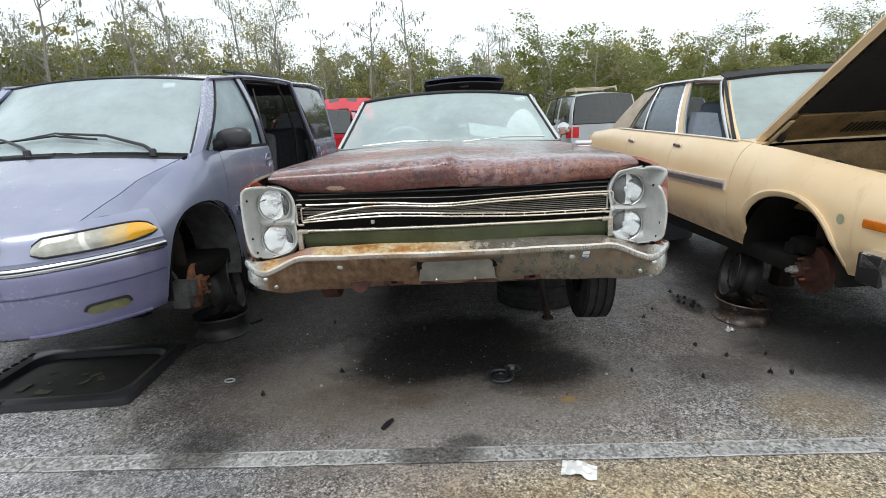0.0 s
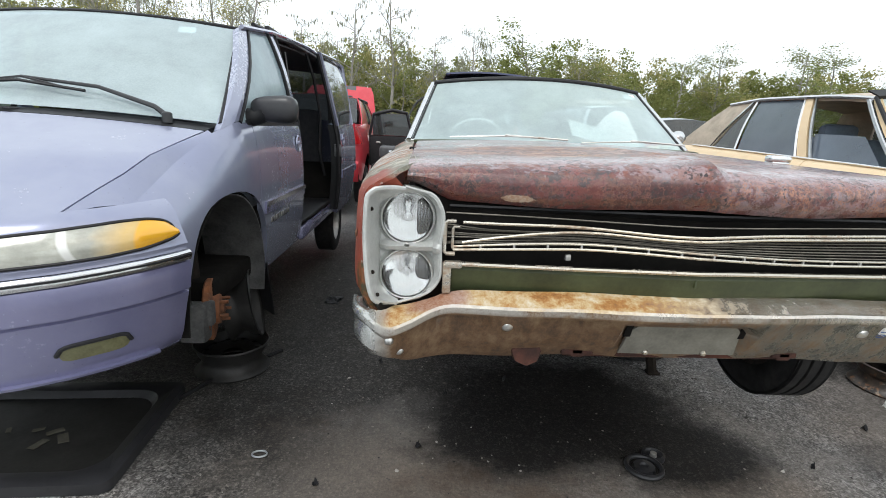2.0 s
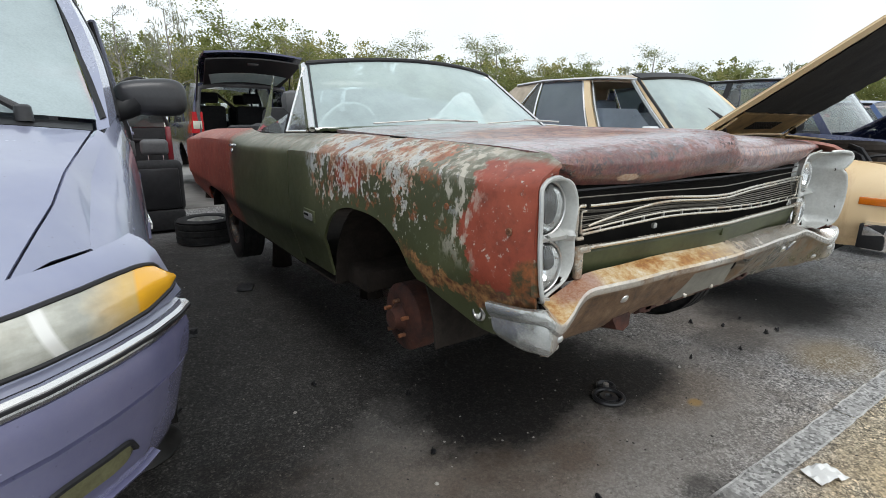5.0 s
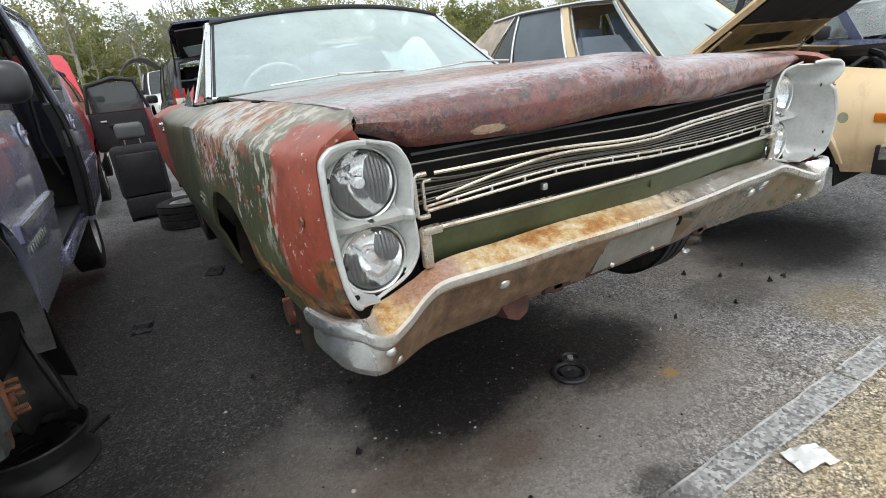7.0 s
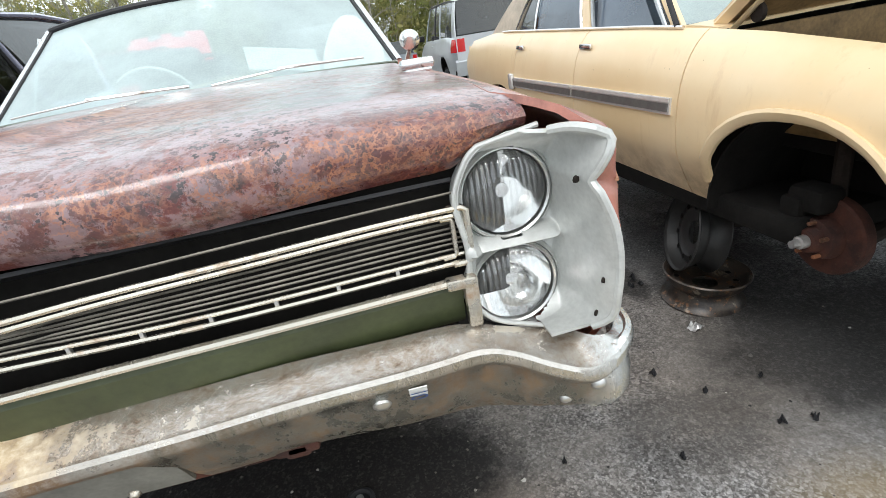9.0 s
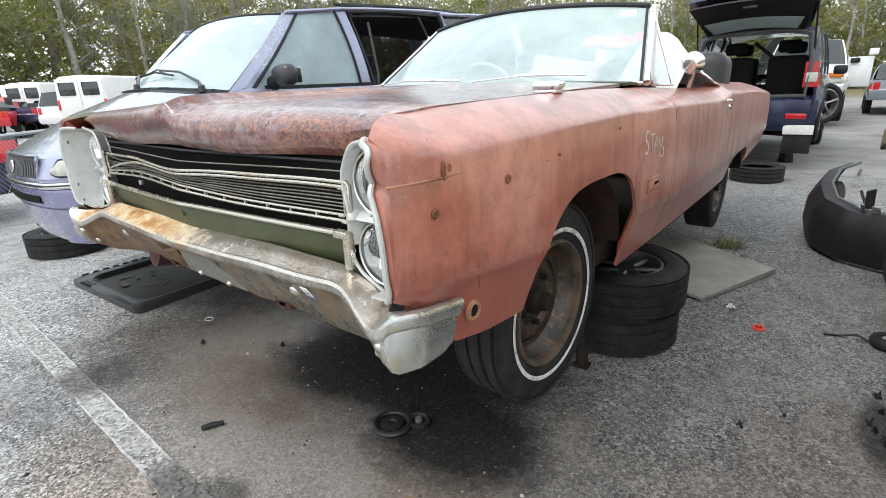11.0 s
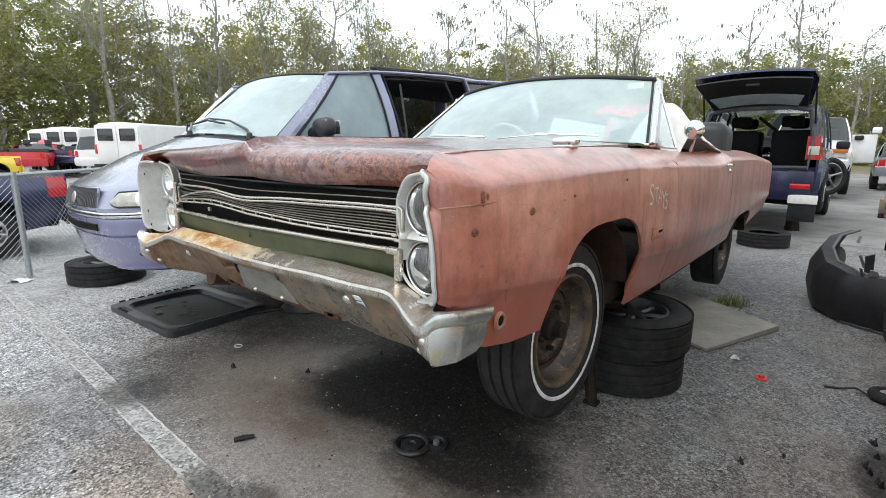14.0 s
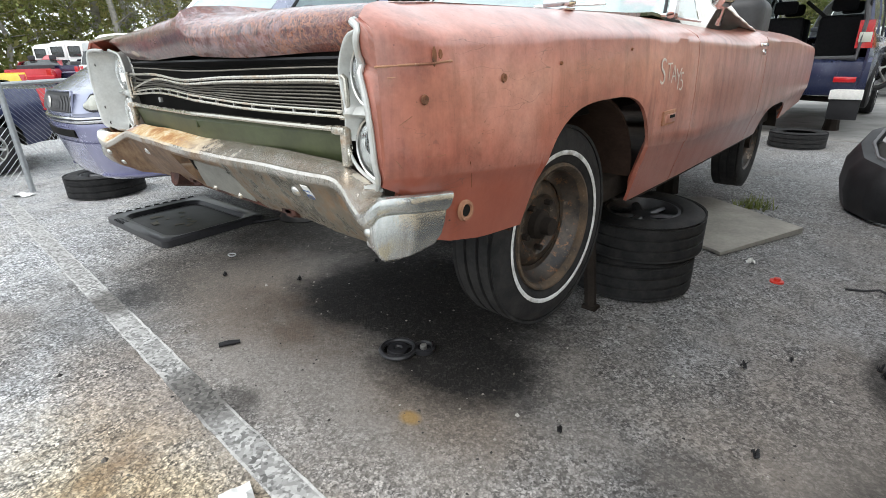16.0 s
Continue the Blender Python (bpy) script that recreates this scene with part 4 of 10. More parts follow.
def hood_paint():
    """Oxidised dark red paint worn through to rust and pale primer; the top's paleness also paints in sky sheen."""
    k = Nodes("oxidised_red_paint")
    x, y, z = k.xyz()
    n = k.noise(3.2, 7, 0.7)
    m = k.noise(22, 7, 0.75)
    f = k.noise(100, 4, 0.7)
    st = k.noise(1.0, 8, 0.72, k.stretch(2.6, 6.5, 6))
    col = k.ramp(n, [(0.3, (0.046, 0.010, 0.009)), (0.5, (0.125, 0.022, 0.017)), (0.7, (0.235, 0.055, 0.037))])
    col = k.mix(k.step(k.raw("ADD", m, k.raw("MULTIPLY", n, 0.25)), 0.64, 0.69), col, (0.040, 0.018, 0.016))
    col = k.mix(k.math("MULTIPLY", k.step(k.noise(30, 8, 0.78), 0.60, 0.63), 0.35), col, (0.28, 0.12, 0.09))
    # pale streaks on the top, lightened further in place of sky glare
    top = k.step(z, 1.318, 1.335)
    pale = k.math("MULTIPLY", k.step(k.raw("ADD", k.raw("MULTIPLY", st, 0.7), k.raw("MULTIPLY", m, 0.3)), 0.485, 0.515), top)
    col = k.mix(k.math("MULTIPLY", pale, 0.62), col, k.ramp(m, [(0.35, (0.36, 0.19, 0.15)), (0.65, (0.50, 0.41, 0.37))]))
    vein = k.step(k.raw("ABSOLUTE", k.raw("SUBTRACT", k.noise(34, 6, 0.7), 0.5)), 0.035, 0.012)
    vein = k.math("MULTIPLY", k.math("MULTIPLY", vein, k.step(z, 1.345, 1.325)), k.step(k.noise(4, 4), 0.40, 0.52))
    col = k.mix(k.math("MULTIPLY", vein, 0.5), col, (0.34, 0.13, 0.07))
    orange = k.math("MULTIPLY", blot(k, k.stretch(1, 1, 0), -0.20, 0.62, 0.58, 0.34, 0.42, 0.35, 5), top)
    col = k.mix(k.math("MULTIPLY", orange, 0.62), col, k.ramp(k.noise(9, 6, 0.7), [(0.38, (0.15, 0.040, 0.02)), (0.5, (0.34, 0.11, 0.035)), (0.62, (0.50, 0.21, 0.075))]))
    right = k.math("MULTIPLY", k.step(k.raw("ADD", x, k.raw("MULTIPLY", n, 0.1)), 0.06, 0.09), k.step(k.noise(20, 9, 0.78), 0.47, 0.50))
    right = k.math("MULTIPLY", right, k.step(x, 0.62, 0.5))
    col = k.mix(k.math("MULTIPLY", right, 0.55), col, (0.34, 0.225, 0.20))
    scab = k.math("MULTIPLY", k.step(k.noise(1.0, 6, 0.68, k.stretch(30, 20, 30)), 0.535, 0.55), k.step(n, 0.36, 0.5))
    col = k.mix(k.math("MULTIPLY", scab, 0.75), col, k.ramp(f, [(0.35, (0.05, 0.016, 0.012)), (0.65, (0.24, 0.085, 0.045))]))
    crust = k.math("MULTIPLY", k.step(k.noise(24, 9, 0.72), 0.53, 0.55), k.math("MAXIMUM", k.math("MULTIPLY", top, 0.8), 0.25))
    crust = k.math("MULTIPLY", crust, k.step(k.noise(2.6, 5, 0.6), 0.40, 0.52))
    col = k.mix(k.math("MULTIPLY", crust, 0.55), col, k.ramp(f, [(0.35, (0.15, 0.036, 0.016)), (0.65, (0.33, 0.10, 0.042))]))
    spot = k.step(k.noise(38, 7, 0.72), 0.60, 0.62)
    col = k.mix(k.math("MULTIPLY", spot, 0.8), col, (0.030, 0.012, 0.010))
    net = k.math("MULTIPLY", k.step(k.raw("ABSOLUTE", k.raw("SUBTRACT", k.noise(1.0, 5, 0.6, k.stretch(48, 48, 48)), 0.5)), 0.045, 0.02), k.math("MULTIPLY", k.step(x, -0.05, 0.05), k.step(z, 1.345, 1.325)))
    net = k.math("MULTIPLY", net, k.step(k.noise(5, 4, 0.6), 0.38, 0.5))
    col = k.mix(k.math("MULTIPLY", net, 0.8), col, k.ramp(f, [(0.35, (0.30, 0.085, 0.03)), (0.65, (0.50, 0.20, 0.09))]))
    # clusters of sharp rust pits with pale rims
    flock = k.step(k.noise(6.0, 5, 0.6), 0.44, 0.56)
    pits = k.noise(1.0, 5, 0.68, k.stretch(62, 62, 62))
    col = k.mix(k.math("MULTIPLY", k.math("MULTIPLY", k.step(pits, 0.535, 0.550), flock), 0.65), col, (0.27, 0.145, 0.125))
    col = k.mix(k.math("MULTIPLY", k.math("MULTIPLY", k.step(pits, 0.565, 0.575), flock), 0.95), col, (0.018, 0.008, 0.008))
    rear = k.step(k.raw("ADD", y, k.raw("MULTIPLY", n, 0.5)), 1.25, 1.6)
    col = k.mix(k.math("MULTIPLY", rear, 0.45), col, (0.36, 0.29, 0.23))
    bare = blot(k, plane(k, x, z), -0.53, 1.258, 0.040, 0.011, 0.55, 0.2, 30)
    col = k.mix(bare, col, k.ramp(m, [(0.4, (0.42, 0.20, 0.09)), (0.55, (0.58, 0.42, 0.27))]))
    k.bump(k.raw("ADD", k.raw("ADD", k.raw("MULTIPLY", n, 1.4), k.raw("MULTIPLY", m, 0.35)), k.raw("MULTIPLY", scab, -0.25)), 0.45, 0.014)
    col = k.mix(1.0, col, (0.93, 1.0, 1.20), "MULTIPLY")
    matt = k.math("MAXIMUM", k.math("MAXIMUM", k.math("MULTIPLY", orange, 0.7), k.math("MULTIPLY", pale, 0.4)), k.math("MULTIPLY", crust, 0.7))
    gloss = k.math("MULTIPLY", k.raw("SUBTRACT", 1.0, k.raw("MULTIPLY", matt, 0.75)), 0.85)
    return k.done(col, k.raw("ADD", k.raw("ADD", k.raw("MULTIPLY", m, 0.3), 0.16), k.raw("MULTIPLY", matt, 0.42)), 0, gloss, k.raw("ADD", 0.25, k.raw("MULTIPLY", gloss, 0.5)), 0.14)


def bumper_chrome():
    """Plated steel: orange rust on the ledge of one half, a rolled lip with a painted highlight, a brown-streaked lower
    face darkened like mirrored ground, grey chrome ends.
    """
    k = Nodes("rusted_bumper_chrome")
    x, y, z = k.xyz()
    n = k.noise(4.0, 7, 0.7)
    m = k.noise(18, 8, 0.75)
    st = k.noise(1.0, 7, 0.72, k.stretch(26, 26, 2.6))
    f = k.noise(120, 5, 0.72)
    k.world()
    up = k.xyz(k.geo.outputs["Normal"])[2]
    ledge = k.step(k.raw("ADD", up, k.raw("MULTIPLY", k.raw("SUBTRACT", m, 0.5), 0.3)), 0.20, 0.42)
    lip = k.math("MULTIPLY", k.math("MULTIPLY", k.step(up, -0.40, -0.20), k.step(up, 0.72, 0.55)), k.step(z, 0.872, 0.884))
    left = k.step(k.raw("ADD", x, k.raw("MULTIPLY", k.raw("SUBTRACT", n, 0.5), 0.9)), 0.30, -0.45)
    rusty = k.ramp(k.raw("ADD", k.raw("MULTIPLY", m, 0.7), k.raw("MULTIPLY", n, 0.3)), [(0.33, (0.19, 0.065, 0.020)), (0.43, (0.40, 0.19, 0.055)), (0.50, (0.54, 0.38, 0.19)), (0.60, (0.68, 0.61, 0.48))])
    pale = k.ramp(k.raw("ADD", k.raw("MULTIPLY", m, 0.6), k.raw("MULTIPLY", f, 0.4)), [(0.34, (0.26, 0.17, 0.105)), (0.44, (0.48, 0.41, 0.34)), (0.58, (0.60, 0.57, 0.53))])
    mask = k.step(k.raw("ADD", k.raw("ADD", k.raw("MULTIPLY", n, 0.5), k.raw("MULTIPLY", m, 0.4)), k.raw("MULTIPLY", left, 0.30)), 0.50, 0.60)
    top = k.mix(mask, pale, rusty)
    red = k.math("MULTIPLY", blot(k, plane(k, x, y), -0.735, 0.09, 0.085, 0.06, 0.4, 0.5, 7), 0.75)
    top = k.mix(red, top, k.ramp(f, [(0.35, (0.22, 0.06, 0.03)), (0.6, (0.36, 0.20, 0.17))]))
    # rust streaks, plus dark tones in place of ground mirrored in the face
    face = k.step(k.raw("ADD", k.raw("ADD", k.raw("MULTIPLY", st, 0.6), k.raw("MULTIPLY", n, 0.4)), k.raw("MULTIPLY", left, 0.22)), 0.43, 0.60)
    low = k.mix(k.math("MULTIPLY", face, 0.88), k.ramp(st, [(0.35, (0.15, 0.15, 0.12)), (0.65, (0.33, 0.33, 0.285))]), k.ramp(k.raw("ADD", k.raw("MULTIPLY", m, 0.5), k.raw("MULTIPLY", st, 0.5)), [(0.38, (0.055, 0.026, 0.012)), (0.5, (0.14, 0.065, 0.024)), (0.64, (0.24, 0.15, 0.075))]))
    col = k.mix(ledge, low, top)
    # highlight along the rolled lip, put in as pale colour
    bright = k.math("MULTIPLY", lip, k.step(k.raw("ADD", k.raw("MULTIPLY", k.noise(9, 7, 0.7), 0.8), k.raw("MULTIPLY", f, 0.2)), 0.62, 0.44))
    col = k.mix(k.math("MULTIPLY", bright, 0.85), col, k.ramp(m, [(0.35, (0.46, 0.43, 0.38)), (0.6, (0.68, 0.67, 0.63))]))
    ends = k.step(k.raw("ADD", k.raw("ABSOLUTE", x), k.raw("MULTIPLY", k.raw("SUBTRACT", m, 0.5), 0.06)), 0.86, 0.915)
    fleck = k.math("MULTIPLY", k.step(k.noise(55, 6, 0.75), 0.58, 0.62), ledge)
    grey = k.mix(k.math("MULTIPLY", fleck, 0.7), k.ramp(st, [(0.3, (0.40, 0.42, 0.41)), (0.7, (0.62, 0.63, 0.61))]), (0.20, 0.15, 0.11))
    col = k.mix(k.math("MULTIPLY", ends, 0.92), col, grey)
    bad = k.math("MULTIPLY", k.mix(ledge, face, mask), k.raw("SUBTRACT", 1.0, k.math("MAXIMUM", ends, k.math("MULTIPLY", bright, 0.8))))
    k.bump(k.raw("ADD", f, k.raw("MULTIPLY", m, 0.8)), 0.25, 0.003)
    return k.done(col, k.raw("ADD", k.raw("MULTIPLY", bad, 0.38), 0.20), k.raw("SUBTRACT", 0.80, k.raw("MULTIPLY", bad, 0.70)))


def old_belt(y):
    return lerp(y, [0.02, 0.04, 0.12, 0.3, 1.2, 1.7, 2.6, 2.9, 3.1, 4.4, 5.0, 5.3, 5.52], [1.285, 1.315, 1.335, 1.345, 1.352, 1.345, 1.318, 1.318, 1.345, 1.315, 1.28, 1.22, 1.10])


def old_crease(y):
    return lerp(y, [0.1, 0.18, 0.56, 1.9, 2.9, 5.4], [0.99, 0.986, 0.938, 0.838, 0.826, 0.86])


def old_x(y, z):
    base = lerp(y, [0.012, 0.06, 0.15, 0.5, 1.0, 3.0, 4.6, 5.25, 5.52], [0.924, 0.950, 0.973, 0.988, 0.997, 0.992, 0.99, 0.97, 0.88])
    crease = old_crease(y)
    # the shoulder keeps its roll where the fender line drops
    z += (1.352 - old_belt(y)) * max(0.0, min(1.0, (y - 0.07) / 0.14)) * max(0.0, min(1.0, (z - 1.08) / 0.16)) if z > 1.08 else 0.0
    off = lerp(z, [crease - 0.35, crease - 0.15, crease - 0.012, crease + 0.004, 1.05, 1.20, 1.272, 1.284, 1.312, 1.338, 1.352], [-0.098, -0.050, -0.013, 0.0, 0.002, -0.003, -0.009, -0.020, -0.066, -0.120, -0.172])
    # tucked in behind the bumper end
    hide = max(0.0, min(1.0, (0.24 - y) / 0.08)) * max(0.0, min(1.0, (0.95 - z) / 0.15))
    return base + off - 0.075 * hide


def spline(x, xs, ys):
    """A smooth curve through a table."""
    i = max(0, min(len(xs) - 2, int(np.searchsorted(xs, x)) - 1))
    h = xs[i + 1] - xs[i]
    t = (x - xs[i]) / h
    d = [(ys[min(j + 1, len(xs) - 1)] - ys[max(j - 1, 0)]) / (xs[min(j + 1, len(xs) - 1)] - xs[max(j - 1, 0)]) for j in (i, i + 1)]
    return (2 * t ** 3 - 3 * t * t + 1) * ys[i] + (t ** 3 - 2 * t * t + t) * h * d[0] + (3 * t * t - 2 * t ** 3) * ys[i + 1] + (t ** 3 - t * t) * h * d[1]


def headlamp(parent, x, y, z, r=0.068):
    """A sealed-beam lamp that looks towards -y."""
    m = pose(x, y, z, 90, 0, 0)
    ring = part("retaining_ring", lathe(B(), [(r, -0.02), (r + 0.002, 0.006), (r + 0.005, 0.009), (r + 0.009, 0.004), (r + 0.009, -0.02)], 40, m), OLDCHROME, parent, "dull chrome ring")
    bm = lathe(B(), [(r, 0.0), (r * 0.93, 0.008), (r * 0.75, 0.016), (r * 0.5, 0.022), (r * 0.25, 0.025), (0.0, 0.026)], 40, m)
    part("lamp_glass", bm, LENS, ring, "ribbed clear lamp glass")
    bm = lathe(B(), [(r, -0.002), (r * 0.92, -0.014), (r * 0.8, -0.026), (r * 0.62, -0.040), (r * 0.45, -0.050), (r * 0.25, -0.057), (r * 0.1, -0.060), (0.0, -0.060)], 40, m)
    lathe(bm, [(0.0, -0.012), (0.012, -0.014), (0.014, -0.03), (0.0, -0.06)], 12, m)
    part("reflector", bm, REFLECT, ring, "silvered bowl")
    return ring


def lens_glass():
    k = Nodes("ribbed_lamp_glass")
    x, y, z = k.xyz()
    rib = k.raw("ADD", k.raw("ABSOLUTE", k.raw("SINE", k.raw("MULTIPLY", x, 330.0))), k.voro(1.0, k.stretch(40, 40, 26)))
    blk = k.noise(16, 4, 0.6)
    fres = k.raw("ADD", k.raw("MULTIPLY", k.raw("POWER", k.n("ShaderNodeLayerWeight", Blend=0.5).outputs["Facing"], 4.5), 0.95), 0.045)
    bump = k.n("ShaderNodeBump", Height=k.raw("ADD", rib, blk), Strength=0.5, Distance=0.006)
    tr = k.n("ShaderNodeBsdfTransparent", Color=(0.97, 0.98, 0.98))
    gl = k.n("ShaderNodeBsdfGlossy", Color=(1, 1, 1), Roughness=0.08)
    k.t.links.new(bump.outputs[0], gl.inputs["Normal"])
    df = k.n("ShaderNodeBsdfDiffuse", Color=(0.74, 0.76, 0.75))
    a, b = k.t.nodes.new("ShaderNodeMixShader"), k.t.nodes.new("ShaderNodeMixShader")
    k.t.links.new(k.raw("ADD", fres, 0.10), a.inputs[0])
    k.t.links.new(tr.outputs[0], a.inputs[1])
    k.t.links.new(gl.outputs[0], a.inputs[2])
    k.t.links.new(k.math("ADD", k.math("MULTIPLY", k.step(k.raw("ADD", k.raw("MULTIPLY", rib, 0.3), blk), 0.7, 1.3), 0.14), 0.01), b.inputs[0])
    k.t.links.new(a.outputs[0], b.inputs[1])
    k.t.links.new(df.outputs[0], b.inputs[2])
    k.t.links.new(b.outputs[0], k.out.inputs[0])
    return k.m


SEAM = rust("pale_rusted_seam", (0.18, 0.07, 0.04), (0.42, 0.22, 0.13), (0.6, 0.48, 0.38))
LENS = lens_glass()
REFLECT = plain("silvered_bowl", (0.95, 0.95, 0.945), 0.09, 1.0, 0.06, 25)
PRIMER, OLIVE, HOODRED, BUMPER = primer_paint(), green_paint(), hood_paint(), bumper_chrome()
PLATEGREY = plain("weathered_plate_mount", (0.25, 0.245, 0.215), 0.45, 0.4, 0.35, 12)
LININGBROWN = plain("rusty_inner_wheel_arch", (0.050, 0.030, 0.022), 0.9, 0, 0.5, 7, 0, 0.2, 0.2)
OLIVEPLAIN = plain("olive_valance_paint", (0.060, 0.072, 0.030), 0.5, 0, 0.4, 8, 0, 0.1)
BEZEL = plain("chalky_die_cast", (0.56, 0.57, 0.55), 0.42, 0.35, 0.22, 12, 0, 0.1)
GRILLEBAR = plain("dirty_grille_bar", (0.20, 0.185, 0.155), 0.5, 0.5, 0.5, 14)
BLACKSEAT = plain("cracked_black_vinyl", (0.022, 0.022, 0.024), 0.5, 0, 0.4, 12, 0, 0.3)
GOLDTRIM = steel_chrome("tarnished_trim", 0.38, 0.24, (0.56, 0.53, 0.46))


def build_convertible():
    car = thing("convertible", "rusted old convertible, red primer one side, olive green the other", "car", (0.52, 2.46, 0))
    rng = random.Random(8)
    ar = [(0.925, 0.39, 0.447, 0.64)]
    ar_left = [(0.93, 0.42, 0.44, 0.64)]
    rear = [(3.86, 0.40, 0.17, 0.66)]

    def sill(y):
        return lerp(y, [0.02, 0.07, 0.10, 0.16, 0.36, 0.50, 0.60, 1.3, 3.4, 4.3, 4.6, 5.3, 5.52], [0.98, 0.955, 0.835, 0.812, 0.772, 0.765, 0.76, 0.655, 0.655, 0.68, 0.71, 0.74, 0.86])
    low = arch_low(ar + rear, sill, 3.2)

    def bent_sill(y):
        """The olive side, where the panel ahead of the wheel is cut away upwards."""
        return max(sill(y), lerp(y, [0.16, 0.30, 0.45, 0.51, 0.56, 0.60], [0.80, 0.83, 0.875, 0.90, 0.90, 0.70]))
    low_left = arch_low(ar_left + rear, bent_sill, 2.6)

    for s in (-1, 1):
        paint = PRIMER if s > 0 else OLIVE
        said = "chalky red primer" if s > 0 else "flaking olive paint with red primer and rust"
        part("fender", sheet(side_rows(old_x, arch_ys(0.030 if s > 0 else 0.052, 1.765, ar if s > 0 else ar_left, 0.035), low if s > 0 else low_left, old_belt, s, 24, 0.8, old_crease), 0.012), paint, car, said)
        door = part("door", sheet(side_rows(old_x, arch_ys(1.773, 3.105, [], 0.12), low, old_belt, s, 22, 0.8, old_crease), 0.012), paint, car, said)
        part("quarter_panel", sheet(side_rows(old_x, arch_ys(3.113, 5.52, rear, 0.08), low, old_belt, s, 22, 0.8, old_crease), 0.012), paint, car, said)
        # door handle
        bm = box(B(), (s * 1.003, 2.90, 1.235), (0.012, 0.15, 0.020), 0.005)
        box(bm, (s * 1.012, 2.90, 1.235), (0.022, 0.085, 0.016), 0.006)
        lathe(bm, [(0.016, 0), (0.016, 0.012), (0.0, 0.014)], 16, out_x(s, s * 0.998, 2.945, 1.195))
        part("door_handle", bm, CHROME, door, "chrome handle")
        # side vent badge recess and marker ring
        bm = box(B(), (s * 1.0, 1.47, 0.975), (0.01, 0.135, 0.056), 0.003)
        part("side_badge", bm, SEAM if s > 0 else paint, car)
        bm = box(B(), (s * 1.004, 1.475, 0.972), (0.006, 0.112, 0.034), 0.002)
        part("badge_recess", bm, PRIMER if s > 0 else ALU, car)
        part("badge_slot", box(B(), (s * 1.0065, 1.492, 0.978), (0.004, 0.055, 0.012), 0.001), DARK, car)
        m = out_x(s, s * (old_x(0.265, 0.875) + (0.010 if s > 0 else -0.002)), 0.265, 0.875)
        bm = lathe(B(), [(0.014, -0.004), (0.018, 0.005), (0.024, 0.005), (0.027, -0.004)], 24, m)
        part("marker_ring", bm, SEAM if s > 0 else OLDCHROME, car, "bare side marker ring")
        part("marker_hole", lathe(B(), [(0.015, 0.001), (0.0, 0.001)], 20, m), STRAP if s < 0 else DARK, car)
        for yy, zz in ((0.12, 1.145), (0.37, 1.175), (0.62, 1.20), (1.06, 1.23)):
            m = out_x(s, s * (old_x(yy, zz) + 0.001), yy, zz)
            part("trim_stud", lathe(B(), [(0.011 if yy < 0.5 else 0.005, 0), (0.009 if yy < 0.5 else 0.004, 0.004), (0.003, 0.003), (0, -0.001)], 12, m), RUST, car)
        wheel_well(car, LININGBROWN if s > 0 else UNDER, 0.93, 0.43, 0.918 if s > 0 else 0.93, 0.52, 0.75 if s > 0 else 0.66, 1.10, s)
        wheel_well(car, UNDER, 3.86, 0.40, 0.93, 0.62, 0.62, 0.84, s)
        part("rocker", sheet([[Vector((s * old_x(y, low(y)) * f, y, low(y) + h)) for f, h in ((0.995, 0.0), (0.93, -0.012), (0.86, 0.0))] for y in arch_ys(1.38, 3.40, [], 0.2)], 0.01), UNDER, car)

    # short chrome-topped corner where the fender trim ends
    part("panel_seam", tube(B(), [(old_x(y, z) + 0.0005, y, z) for y, z in ((0.025, 1.210), (0.08, 1.212), (0.14, 1.213), (0.20, 1.217))], 0.0028, 6), SEAM, car, "pale rusted weld seam")
    bm = B()
    for y, z, w, h in ((0.150, 1.226, 0.020, 0.007), (0.168, 1.230, 0.010, 0.006)):
        lathe(bm, [(w, 0.0), (w * 0.8, 0.002), (0.0, 0.0015)], 9, out_x(1, old_x(y, z), y, z) @ Matrix.Diagonal((1, h / w, 1, 1)))
    part("rust_hole", bm, RUST, car, "ragged rust hole")

    # hood
    def hood_pt(u, v):
        w = lerp(v, [0, 0.3, 1], [0.832, 0.828, 0.80])
        x = (2 * u - 1) * w
        vee = 0.055 * abs(x) / 0.8
        y = lerp(v, [0, 0.05, 0.12, 0.18, 0.24, 0.34, 1], [0.085, 0.062, 0.055, 0.065, 0.11, 0.26, 1.56]) + vee * lerp(v, [0, 0.3, 1], [1, 0.8, 0.25])
        z = lerp(v, [0, 0.05, 0.12, 0.18, 0.24, 0.34, 0.7, 1], [1.238, 1.262, 1.292, 1.318, 1.334, 1.342, 1.352, 1.362])
        if v < 0.18:
            foot = lerp(abs(x), [0.69, 0.725, 0.76, 0.80, 0.84], [1.238, 1.242, 1.264, 1.280, 1.288])
            z = 1.318 - (1.318 - z) * (1.318 - foot) / 0.08
        z += lerp(v, [0, 0.12, 0.3, 1], [0, 0.008, 0.026, 0.03]) * (1 - (x / 0.84) ** 2)
        crest = math.exp(-((x - 0.01) / (0.05 if x < 0.01 else 0.022)) ** 2) * 0.020 + (0.017 * math.exp(-((x - 0.01) / 0.35) ** 2) if x < 0.01 else 0.0)
        z += crest * lerp(v, [0, 0.05, 0.15, 0.4, 1], [0.1, 0.5, 1, 0.5, 0.1])
        dent = math.exp(-((x - 0.22) / 0.13) ** 2) * lerp(v, [0.05, 0.18, 0.3, 0.6], [0, 0.008, 0.010, 0])
        wave = 0.004 * math.sin(9 * x + 2.0) * lerp(v, [0, 0.1, 0.3], [1, 0.6, 0.2])
